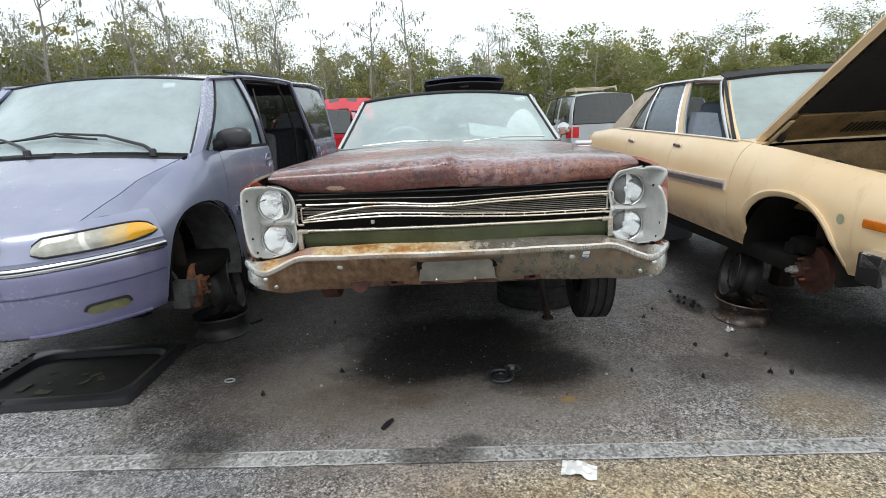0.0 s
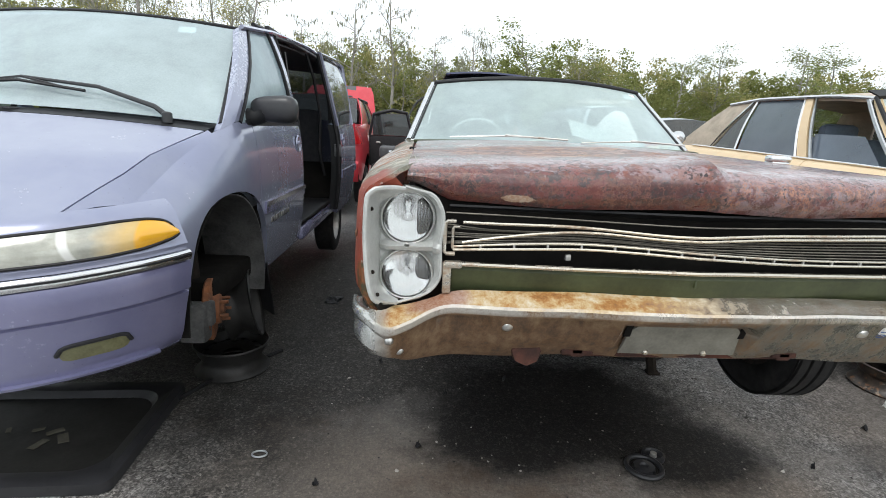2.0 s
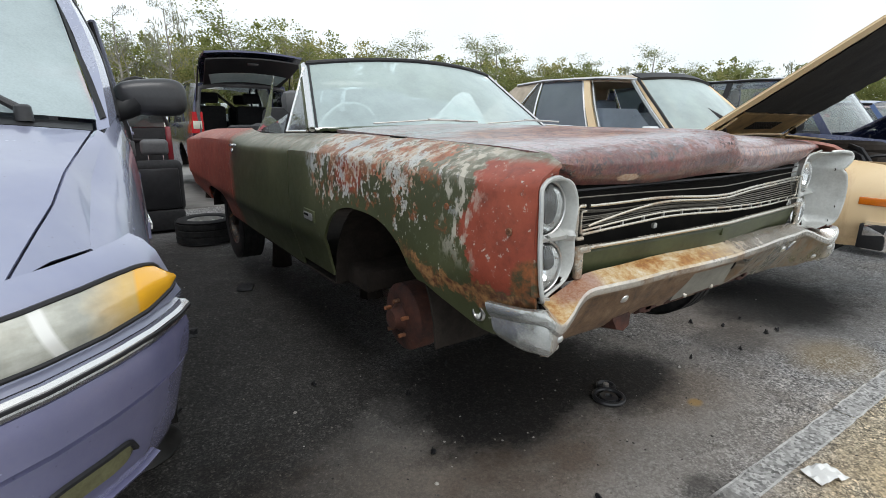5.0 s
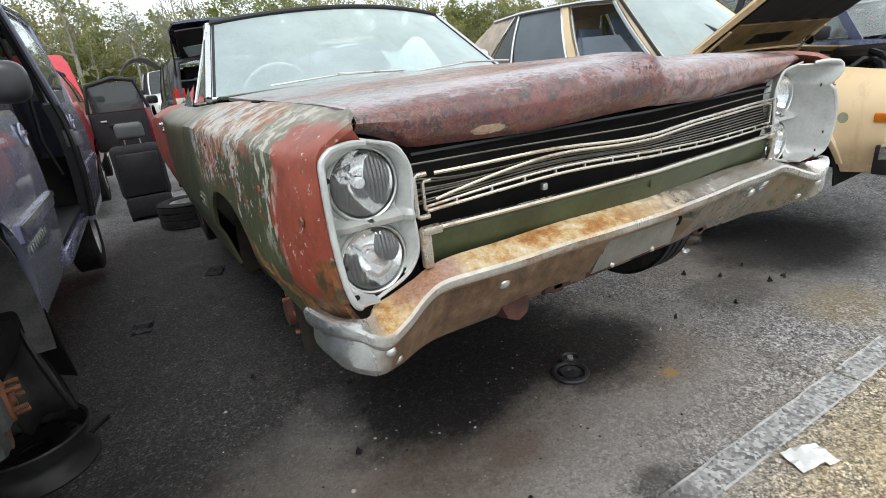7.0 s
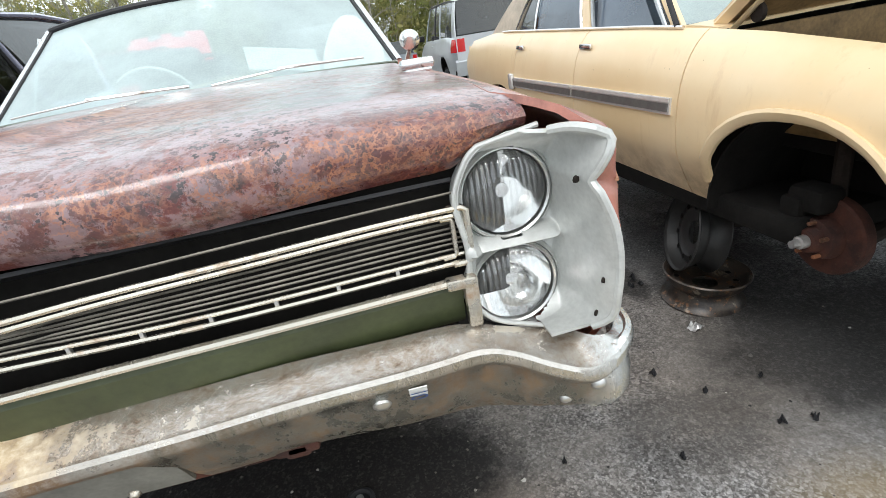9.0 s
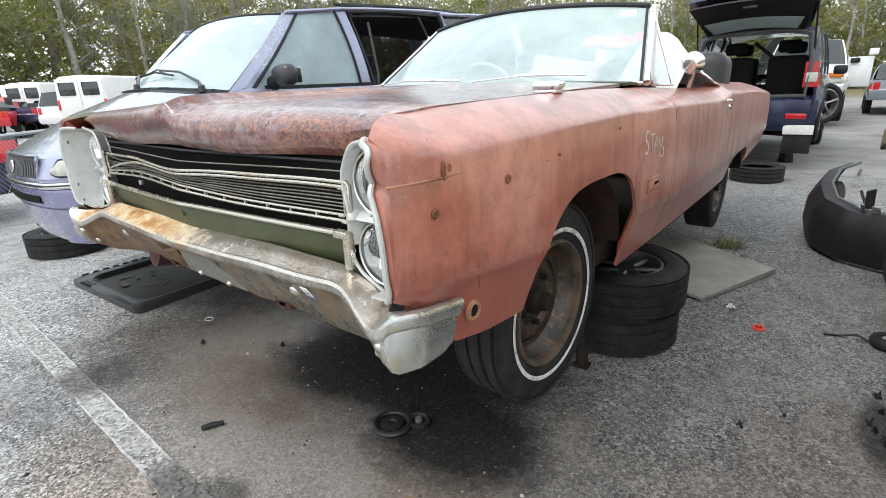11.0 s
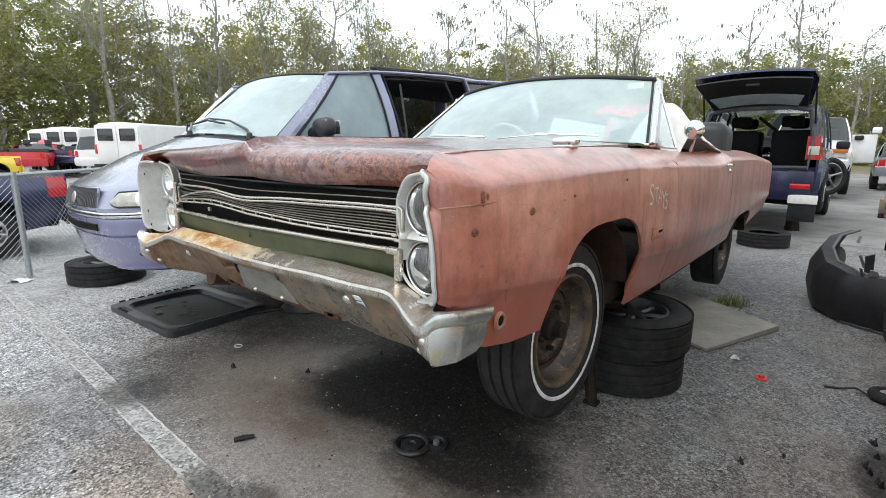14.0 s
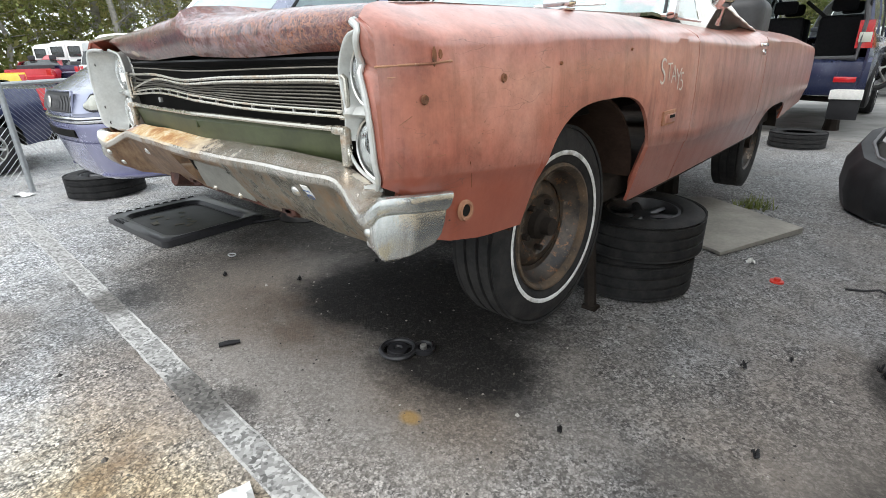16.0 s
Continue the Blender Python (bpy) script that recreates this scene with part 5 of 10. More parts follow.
        return Vector((x, y + wave * 1.5, z - dent + wave * (1 - v)))
    rows = [[hood_pt(i / 56, (j / 34) ** 1.35) for i in range(57)] for j in range(35)]
    part("hood", sheet(rows, 0.014), HOODRED, car, "dented hood, oxidised dark red")
    part("cowl", sheet([[Vector((x, 1.595 + d, 1.366 + 0.02 * (1 - (x / 0.85) ** 2) + h)) for x in np.linspace(-0.82, 0.82, 15)] for d, h in ((0, 0), (0.05, 0.004), (0.12, 0.0), (0.2, -0.01))], 0.012), OLIVEPLAIN, car, "dusty cowl")
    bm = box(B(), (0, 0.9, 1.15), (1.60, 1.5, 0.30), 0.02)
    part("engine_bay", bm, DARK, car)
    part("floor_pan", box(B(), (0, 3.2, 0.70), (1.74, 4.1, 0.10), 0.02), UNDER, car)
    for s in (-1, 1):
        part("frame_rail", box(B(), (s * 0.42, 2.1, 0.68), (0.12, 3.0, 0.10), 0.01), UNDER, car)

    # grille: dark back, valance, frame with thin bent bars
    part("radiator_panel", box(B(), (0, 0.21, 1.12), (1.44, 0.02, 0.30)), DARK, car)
    part("upper_baffle", sheet([[Vector((x, 0.10 + 0.05 * abs(x) + d, 1.232 - 0.9 * d * 0.45)) for x in np.linspace(-0.71, 0.71, 15)] for d in (0, 0.03, 0.08)], 0.006), BLACK, car)

    def gy(x):
        return 0.068 + 0.052 * abs(x) / 0.72

    def sag(x):
        return -0.005 * math.exp(-((x - 0.05) / 0.2) ** 2)

    val = [[Vector((x, gy(x) + yy, zz)) for x in np.linspace(-0.70, 0.70, 33)] for yy, zz in ((0.0, 1.062), (-0.006, 1.05), (0.004, 1.02), (0.012, 0.988), (0.02, 0.975))]
    part("valance", sheet(val, 0.006), OLIVEPLAIN, car, "olive painted lower valance")
    xs = np.linspace(-0.72, 0.712, 61)

    def bar_top(x):
        return 1.187 - 0.014 * math.exp(-((x + 0.02) / 0.24) ** 2) + 0.0015 * math.sin(13 * x)

    def bar_under(x):
        """The inner top bar, sprung out of its clips on one side."""
        t = max(0.0, min(1.0, (x + 0.69) / 0.46))
        return (bar_top(x) - 0.0115) * (t * (2 - t)) + 1.124 * (1 - t * (2 - t))

    def bar_low(x):
        return spline(x, [-0.73, -0.5, -0.3, 0.0, 0.3, 0.72], [1.112, 1.131, 1.138, 1.126, 1.112, 1.109])

    def bar_foot(x):
        return spline(x, [-0.73, -0.5, -0.3, 0.0, 0.3, 0.72], [1.104, 1.117, 1.124, 1.113, 1.099, 1.0965])
    for f, x0, r, mat, said, out in ((bar_top, -0.68, 0.0046, GOLDTRIM, "bent bright trim bar", -0.004), (bar_under, -0.69, 0.0042, GOLDTRIM, "bar sprung out of line", -0.002),
                                     (bar_low, -0.70, 0.0034, GOLDTRIM, "bent bright trim bar", 0.0), (bar_foot, -0.70, 0.0042, GOLDTRIM, "bent bright trim bar", -0.004)):
        part("grille_frame_bar", tube(B(), [(x, gy(x) + out, f(x)) for x in xs if x >= x0], r, 6), mat, car, said)
    for i in range(7):
        u = (i + 0.7) / 7.4
        pts = [(x, gy(x) + 0.010 + 0.002 * (i % 2), bar_low(x) + (lerp(x, [-0.7, -0.25, 0.7], [bar_top(x) - 0.006, bar_under(x), bar_under(x)]) - bar_low(x)) * (u + 0.05 * math.sin(5 * x + 2.1 * i) * (x < 0.1))) for x in xs]
        part("grille_bar", tube(B(), pts, 0.0021, 5), GRILLEBAR, car)
    for i, x in enumerate(np.linspace(-0.62, 0.60, 14)):
        part("grille_clip", box(B(), (x, gy(x) + 0.001, (bar_low(x) + bar_foot(x)) / 2), (0.0055, 0.007, bar_low(x) - bar_foot(x))), ALU, car)
        if x > -0.2:
            part("grille_clip", box(B(), (x + 0.02, gy(x) + 0.001, bar_top(x) - 0.006), (0.005, 0.006, 0.012)), GRILLEBAR, car)
    part("loose_clip", box(B(), (-0.372, gy(0.37) + 0.004, 1.098), (0.016, 0.012, 0.017), 0.003), ALU, car)
    for s in (-1, 1):
        x = 0.722 if s > 0 else -0.722
        y = gy(0.72) - 0.006
        arm = 0.030
        bm = tube(B(), [(x - s * arm, y, 1.188), (x - s * 0.008, y, 1.188), (x, y, 1.183), (x, y, 1.100), (x - s * 0.008, y, 1.095), (x - s * arm, y, 1.095)], 0.0062, 8)
        end = part("grille_end", bm, GOLDTRIM, car, "bright grille end piece")
        part("inner_bracket", tube(B(), [(x - s * 0.042, y + 0.004, 1.172), (x - s * 0.026, y + 0.004, 1.171), (x - s * 0.023, y + 0.004, 1.166), (x - s * 0.023, y + 0.004, 1.112), (x - s * 0.027, y + 0.004, 1.107), (x - s * 0.045, y + 0.004, 1.106)], 0.0042, 8), GOLDTRIM, end)
        bm = box(B(), (x - s * 0.010, gy(0.7) - 0.012, 1.027), (0.024, 0.020, 0.092), 0.005)
        box(bm, (x - s * 0.026, gy(0.7) - 0.014, 1.066), (0.050, 0.022, 0.020), 0.005)
        part("trim_stub", bm, GOLDTRIM, car, "bright trim corner")
    pts = [(x, gy(x) - 0.012, 1.068 + 0.004 * math.exp(-((x - 0.05) / 0.3) ** 2)) for x in xs]
    part("valance_trim", tube(B(), pts, 0.0085, 8, flat=0.85), GOLDTRIM, car, "bright trim along the valance")
    part("baffle_wire", tube(B(), [(x, gy(x) + 0.012, 1.209 - 0.010 * math.exp(-(x / 0.4) ** 2)) for x in xs], 0.0022, 5), GRILLEBAR, car)
    part("emblem", box(B(), (-0.008, gy(0) - 0.002, 1.040), (0.006, 0.010, 0.026), 0.002), OLIVEPLAIN, car)

    # headlamp pods: a deep die-cast bucket with two lamps, its outer flange standing forward
    for s in (-1, 1):
        cx = 0.794 if s > 0 else -0.826
        yin = 0.112
        ylamp = 0.150

        def rim(z, grow=0.0):
            """Inner and outer edge of the pod at a height."""
            a = spline(z, [0.952, 0.962, 0.985, 1.03, 1.115, 1.20, 1.25, 1.276, 1.290], [0.820, 0.778, 0.738, 0.712, 0.716, 0.706, 0.726, 0.752, 0.800]) - grow
            b = spline(z, [0.952, 0.962, 0.985, 1.03, 1.09, 1.15, 1.198, 1.215, 1.235, 1.262, 1.280, 1.290], [0.826, 0.880, 0.914, 0.920, 0.922, 0.914, 0.897, 0.890, 0.896, 0.906, 0.908, 0.890]) + grow
            return a, b

        def lead(z):
            """How far forward the outer flange reaches."""
            return spline(z, [0.952, 0.985, 1.09, 1.198, 1.215, 1.235, 1.262, 1.290], [0.058, 0.026, 0.010, 0.014, 0.028, 0.014, 0.004, 0.010])

        if s < 0:
            def rim(z, grow=0.0):
                """The sounder pod: a plain outer edge with a square top corner."""
                a = spline(z, [0.952, 0.962, 0.985, 1.03, 1.115, 1.20, 1.245, 1.264, 1.276], [0.842, 0.798, 0.756, 0.730, 0.733, 0.727, 0.745, 0.770, 0.815]) - grow
                b = spline(z, [0.952, 0.964, 0.99, 1.06, 1.15, 1.24, 1.262, 1.276], [0.850, 0.896, 0.918, 0.931, 0.936, 0.934, 0.929, 0.912]) + grow
                return a, b

            def lead(z):
                return spline(z, [0.952, 0.975, 1.0, 1.1, 1.2, 1.276], [0.075, 0.046, 0.040, 0.040, 0.042, 0.050])
        ztop = 1.290 if s > 0 else 1.276
        zs = np.linspace(0.952, ztop, 73)
        ear = (0.845, 0.062) if s > 0 else (0.835, 0.078)
        # rolled flange: up the outer edge and along the top as far as the hood
        edge = [Vector((s * rim(z)[1], lead(z), z)) for z in np.linspace(0.966, ztop, 40)]
        edge += [Vector((s * lerp(t, [0, 1], [rim(ztop)[1], ear[0]]), lerp(t, [0, 1], [lead(ztop), ear[1]]), ztop + 0.004 * math.sin(math.pi * t))) for t in np.linspace(0.15, 1, 8)]
        bm = tube(B(), edge, 0.0062, 8, flat=1.15)
        inner = [Vector((s * rim(z)[0], yin, z)) for z in zs[3:-3]]
        tube(bm, [Vector((s * ear[0], yin - 0.01, ztop + 0.004))] + inner[::-1] + [Vector((s * (rim(0.954)[0] + 0.02), yin - 0.012, 0.950)), Vector((s * (rim(0.966)[1] - 0.01), lead(0.966) + 0.02, 0.956))], 0.0045, 8)
        # the fender's nose, turned in to meet the flange
        y1 = 0.030 if s > 0 else 0.052
        inner_row, outer_row = [], []
        for t in np.linspace(0, 1, 40):
            zf = lerp(t, [0, 1], [0.985, old_belt(y1)])
            outer_row.append(Vector((s * old_x(y1, zf), y1, zf)))
            p = edge[min(len(edge) - 1, int(lerp(t, [0, 0.86, 1], [2, 39, len(edge) - 1])))]
            inner_row.append(p + Vector((s * 0.002, 0.007, 0.004 if t > 0.84 else 0.0)))
        mid = [a * 0.45 + b * 0.55 + Vector((s * 0.004, -0.003, 0.003)) for a, b in zip(inner_row, outer_row)]
        part("fender_nose", fix(grid(B(), [inner_row, mid, outer_row, [p + Vector((-s * 0.012, 0.012, -0.004)) for p in outer_row]])), PRIMER if s > 0 else OLIVE, car)
        pod = part("headlamp_bezel", bm, BEZEL, car, "chalky grey die-cast bezel")
        back = []
        for z in zs:
            a, b = rim(z)
            ridge = math.exp(-((z - 1.108) / 0.010) ** 2)
            flat = min(0.90, (abs(cx) + 0.080 - a) / (b - a))
            wall = lerp(z, [0.952, 0.97, 1.0, ztop - 0.05, ztop - 0.012, ztop], [0.55, 0.25, 0.0, 0.0, 0.35, 0.8])
            row = []
            for t in np.linspace(0, 1, 45):
                y = lerp(t, [0, 0.03, 0.09, flat, flat + 0.18 * (1 - flat), flat + 0.55 * (1 - flat), flat + 0.85 * (1 - flat), 1], [yin, yin + 0.010, ylamp + 0.004, ylamp + 0.004, ylamp - 0.006, (ylamp + lead(z)) / 2 + 0.006, lead(z) + 0.014, lead(z) + 0.002])
                y += (lerp(t, [0, 1], [yin, lead(z)]) - y) * wall - 0.034 * ridge * max(0.0, min(1.0, (0.86 - t) / 0.12)) * min(1.0, t / 0.06)
                row.append(Vector((s * (a + (b - a) * t), y, z)))
            back.append(row)
        holes = B()
        grid(holes, back)
        kill = [f for f in holes.faces if f.calc_center_median().y > 0.075 and any(math.hypot(f.calc_center_median().x - cx, f.calc_center_median().z - zc) < 0.0775 for zc in (1.189, 1.026))]
        bmesh.ops.delete(holes, geom=kill, context="FACES")
        bmesh.ops.recalc_face_normals(holes, faces=holes.faces)
        bmesh.ops.solidify(holes, geom=holes.faces[:], thickness=0.006)
        part("bezel_plate", holes, BEZEL, pod)
        for zc in (1.189, 1.026):
            headlamp(car, cx, ylamp - 0.012, zc, 0.069)
            m = pose(cx, ylamp, zc, 90, 0, 0)
            part("lamp_cup", lathe(B(), [(0.074, -0.03), (0.0775, -0.004), (0.0795, 0.016), (0.082, 0.012), (0.090, -0.004)], 40, m), BEZEL, pod)
            part("lamp_gap", lathe(B(), [(0.0715, -0.02), (0.0765, -0.02)], 40, m), DARK, pod)
        for zz in (1.215 if s > 0 else 1.222, 1.05, 0.985):
            yy = lead(zz) + 0.022
            part("flange_screw", lathe(B(), [(0.006, 0), (0.005, 0.004), (0, 0.0045)], 8, pose(s * (rim(zz)[1] - 0.014), yy, zz, 90, 0, s * 25)), UNDER, pod)

    # bumper: one pressing swept round the nose; it dips under the lamps and turns into a deep rounded corner
    stations = [
        (0.0, 0.010, 0.963, 0.077, 0.032, 0.128, 0.772, 0),
        (0.33, 0.029, 0.962, 0.070, 0.032, 0.122, 0.768, 0),
        (0.62, 0.046, 0.961, 0.062, 0.030, 0.105, 0.764, 0),
        (0.705, 0.052, 0.959, 0.058, 0.022, 0.092, 0.764, 0),
        (0.755, 0.044, 0.947, 0.066, 0.016, 0.082, 0.766, 0),
        (0.815, 0.022, 0.922, 0.085, 0.024, 0.074, 0.770, 0),
        (0.868, 0.006, 0.908, 0.085, 0.036, 0.072, 0.786, 6),
        (0.905, -0.002, 0.926, 0.060, 0.020, 0.066, 0.806, 22),
        (0.934, 0.006, 0.948, 0.040, 0.004, 0.058, 0.816, 48),
        (0.957, 0.032, 0.953, 0.034, 0.002, 0.050, 0.822, 74),
        (0.974, 0.085, 0.948, 0.032, 0.0, 0.046, 0.826, 86),
        (0.984, 0.185, 0.937, 0.030, 0.0, 0.038, 0.842, 90)]
    cols = list(zip(*stations))
    order = list(range(len(stations)))
    rows = []
    for u in list(np.linspace(-len(stations) + 1, 0, 89)) + list(np.linspace(0, len(stations) - 1, 89))[1:]:
        x, y0, zl, deep, rise, tuck, zb, turn = (spline(abs(u), order, c) for c in cols)
        sg = 1 if u >= 0 else -1
        zb -= 0.026 * max(0.0, min(1.0, (u - 6.5) / 2.0))
        drop = zl - 0.031 - zb
        # the corner is a bowl: full down its face, then rounded under
        bowl = max(0.0, min(1.0, (abs(u) - 5.0) / 2.5))
        prof = [(deep, zl + rise), (deep * 0.5, zl + rise * 0.62), (0.013, zl + 0.0065), (0.004, zl + 0.004), (0.0, zl - 0.004), (0.001, zl - 0.020), (0.006, zl - 0.029), (0.012, zl - 0.034),
                (0.012 + (0.20 - 0.32 * bowl) * tuck, zl - 0.034 - 0.26 * drop), (0.012 + (0.46 - 0.56 * bowl) * tuck, zl - 0.034 - 0.55 * drop), (0.012 + (0.76 - 0.52 * bowl) * tuck, zl - 0.034 - 0.82 * drop), (0.012 + tuck, zb), (0.022 + tuck, zb + 0.018)]
        dx, dy = -math.sin(radians(turn)), math.cos(radians(turn))
        # pressed back in the middle for the plate
        cut = max(0.0, min(1.0, (0.205 - x) / 0.03))
        for i, back in ((8, 0.46), (9, 0.36), (10, 0.18)):
            prof[i] = (prof[i][0] + back * cut * tuck, prof[i][1])
        shear = 0.45 * max(0.0, min(1.0, (abs(u) - 9.6) / 1.4))
        ding = 0.0035 * math.sin(17 * sg * x + 1.0) * math.exp(-((x - 0.45) / 0.3) ** 2)
        rows.append([Vector((sg * (x + d * dx), y0 + d * dy - (zl - z) * shear + ding * (z < zl - 0.03), z + ding * 0.5)) for d, z in prof])
    bumper = part("front_bumper", sheet(rows, 0.005), BUMPER, car, "chrome bumper with orange rust", sharp=30)
    def face(x, z, proud=0.0):
        """A pose on the lower face of the bumper, z outwards."""
        u = float(np.interp(abs(x), cols[0], order))
        _, y0, zl, _, _, tuck, zb, _ = (spline(u, order, c) for c in cols)
        drop = zl - 0.034 - zb
        f = (zl - 0.034 - z) / drop
        y = y0 + 0.012 + tuck * lerp(f, [0, 0.26, 0.55, 0.82, 1], [0, 0.20, 0.46, 0.76, 1])
        tip = math.degrees(math.atan2(tuck, drop))
        return pose(x, y, z, 90 + tip, 0, 0) @ pose(0, 0, proud)
    m = pose(0.0, 0.112, 0.848, 90 + 22, 0, 0)
    plate = [(-0.178, 0.052), (-0.166, -0.040), (-0.140, -0.068), (0.150, -0.068), (0.174, -0.040), (0.186, 0.052)]
    bm = prism(B(), plate, 0.008, m @ pose(0, 0, 0, 90, 0, 0))
    part("plate_mount", bm, PLATEGREY, bumper, "bare grey plate mount")
    for x in (-0.170, 0.180):
        part("plate_slot", box(B(), (0, 0, 0), (0.022, 0.055, 0.006), 0.003, m @ pose(x, 0.045, 0.006)), DARK, bumper)
    for x in (-0.095, 0.088):
        part("plate_bolt", lathe(B(), [(0.011, -0.004), (0.010, 0.003), (0.006, 0.008), (0, 0.009)], 14, m @ pose(x, -0.045, 0.008)), GOLDTRIM, bumper)
    for x, z, r in ((-0.535, 0.897, 0.017), (0.53, 0.900, 0.017), (-0.868, 0.868, 0.014), (-0.840, 0.822, 0.014), (0.885, 0.872, 0.015), (0.842, 0.826, 0.014)):
        part("bumper_bolt", lathe(B(), [(r, -0.004), (r * 0.92, 0.003), (r * 0.55, 0.008), (0, 0.009)], 14, face(x, z, 0.002)), OLDCHROME, bumper)
    m = face(0.592, 0.900, 0.003)
    tag = part("dated_sticker", box(B(), (0, 0, 0), (0.030, 0.068, 0.002), 0, m), PAPER, bumper, "white sticker with blue figures")
    bm = text_mesh("10", 0.042)
    bmesh.ops.transform(bm, matrix=m @ pose(-0.014, 0.026, 0.0025, 0, 0, -90), verts=bm.verts)
    part("sticker_print", bm, plain("blue_print", (0.05, 0.12, 0.35), 0.6), tag, flat=True)
    for x0, w in ((-0.30, 0.10), (0.36, 0.08)):
        bm = box(B(), (x0, 0.165, 0.795), (w, 0.07, 0.022), 0.006)
        box(bm, (x0, 0.26, 0.80), (0.05, 0.26, 0.05), 0.01)
        part("bumper_bracket", bm, RUSTRED, car, "red rusted bracket")
    part("cross_bar", box(B(), (0.02, 0.17, 0.788), (0.72, 0.04, 0.035), 0.006), RUSTRED, car)
    part("frame_horn", tube(B(), [(-0.46, 0.12, 0.80), (-0.46, 0.25, 0.77), (-0.46, 0.4, 0.78)], 0.045, 8), RUSTRED, car)
    bm = tube(B(), [(-0.6, 0.92, 0.64), (0, 0.95, 0.72), (0.6, 0.92, 0.64)], 0.045, 8)
    for s in (-1, 1):
        tube(bm, [(s * 0.40, 0.65, 0.7), (s * 0.72, 0.9, 0.60)], 0.03, 8)
        tube(bm, [(s * 0.66, 0.9, 0.95), (s * 0.70, 0.9, 0.62)], 0.035, 8)
    box(bm, (0, 1.05, 0.74), (0.5, 0.7, 0.14), 0.04)
    part("suspension", bm, UNDER, car)
    part("axle_shaft", tube(B(), [(-0.85, 3.88, 0.53), (0.85, 3.88, 0.53)], 0.045, 8), UNDER, car)

    # wheels: whitewalls on one side, a bare drum on the other
    m = out_x(1, 0.812, 0.815, 0.668, 0, -2)
    wheel = part("front_wheel", tyre_mesh(B(), 0.345, 0.175, 0.215, 56, m), RUBBER, car, "whitewall tyre on a rusty steel rim")
    part("whitewall", lathe(B(), [(0.249, 0.0890), (0.252, 0.0912), (0.261, 0.0922), (0.264, 0.0905)], 56, m), WHITEWALL, wheel, "grubby white band")
    part("rim", rim_mesh(B(), 0.215, 0.165, m, 0.015), RUSTYRIM, wheel, "rusty steel rim")
    part("trim_ring", lathe(B(), [(0.222, 0.074), (0.219, 0.084), (0.212, 0.085), (0.204, 0.076), (0.200, 0.060)], 56, m), rust("tarnished_ring", (0.035, 0.028, 0.022), (0.13, 0.085, 0.05), (0.26, 0.20, 0.14)), wheel, "dull bright ring round the rim")
    part("hub", lathe(B(), [(0.055, 0.0), (0.05, 0.03), (0.034, 0.04), (0.03, 0.07), (0.0, 0.075)], 20, m), UNDER, wheel)
    for a in range(5):
        part("lug_stud", lathe(B(), [(0.011, 0.0), (0.011, 0.03), (0.0, 0.032)], 8, m @ pose(0.085 * math.cos(a * 1.2566), 0.085 * math.sin(a * 1.2566), 0)), UNDER, wheel)
    for s in (-1, 1):
        m = out_x(s, s * 0.76, 3.88, 0.53, 0, 0)
        w = part("rear_wheel", tyre_mesh(B(), 0.345, 0.20, 0.205, 40, m), RUBBER, car)
        part("rim", rim_mesh(B(), 0.205, 0.19, m, 0.02), RUSTYRIM, w, "rusty steel rim")
    m = out_x(-1, -0.80, 0.90, 0.62, 0, 0)
    drum = part("brake_drum", lathe(B(), [(0.0, -0.07), (0.135, -0.07), (0.142, -0.06), (0.142, 0.025), (0.13, 0.035), (0.09, 0.045), (0.06, 0.045), (0.045, 0.06), (0.04, 0.085), (0.0, 0.09)], 36, m), RUSTRED, car, "bare rusted brake drum")
    for a in range(5):
        part("lug_stud", lathe(B(), [(0.009, 0.04), (0.009, 0.075), (0.0, 0.077)], 8, m @ pose(0.075 * math.cos(a * 1.2566), 0.075 * math.sin(a * 1.2566), 0)), RUST, drum)

    # windscreen
    def ws(u, v):
        x = (2 * u - 1) * lerp(v, [0, 1], [0.835, 0.69])
        bow = 1 - (2 * u - 1) ** 2
        return Vector((x, lerp(v, [0, 1], [1.77, 2.24]) - bow * lerp(v, [0, 1], [0.20, 0.14]), lerp(v, [0, 1], [1.362, 1.722]) + bow * lerp(v, [0, 1], [0.018, 0.042])))
    pane = part("windscreen", grid(B(), [[ws(i / 24, j / 10) for i in range(25)] for j in range(11)]), WSGLASS, car, "curved windscreen glass, dusty with painted sky sheen")
    pane.visible_shadow = False
    part("windscreen_header", tube(B(), [ws(i / 24, 1.0) + Vector((0, 0.006, 0.008)) for i in range(25)], 0.015, 8), BLACK, car, "black header rail")
    part("windscreen_sill", tube(B(), [ws(i / 24, 0.0) + Vector((0, -0.008, 0)) for i in range(25)], 0.008, 6), OLDCHROME, car)
    for u in (0, 1):
        s = 2 * u - 1
        bm = tube(B(), [ws(u, v) + Vector((s * 0.012, 0.012, 0)) for v in (0, 0.25, 0.5, 0.75, 1.0)], 0.017, 8)
        post = part("windscreen_post", bm, CHROME, car, "chrome post")
        part("post_seal", tube(B(), [ws(u, v) + Vector((-s * 0.008, -0.006, 0)) for v in (0, 0.5, 1.0)], 0.007, 6), BLACK, post)
        part("post_edge", tube(B(), [ws(u, v) + Vector((s * 0.020, 0.045, 0)) for v in (0, 0.5, 1.0)], 0.012, 6), ALU if s > 0 else OLIVEPLAIN, post)
        # vent window
        a, b, c = Vector((s * 0.86, 1.82, 1.352)), Vector((s * 0.725, 2.19, 1.70)), Vector((s * 0.87, 2.12, 1.345))
        bm = B()
        bm.faces.new([bm.verts.new(p) for p in (a, b, c)])
        v = part("vent_window", bm, GLASS, car, flat=True)
        v.visible_shadow = False
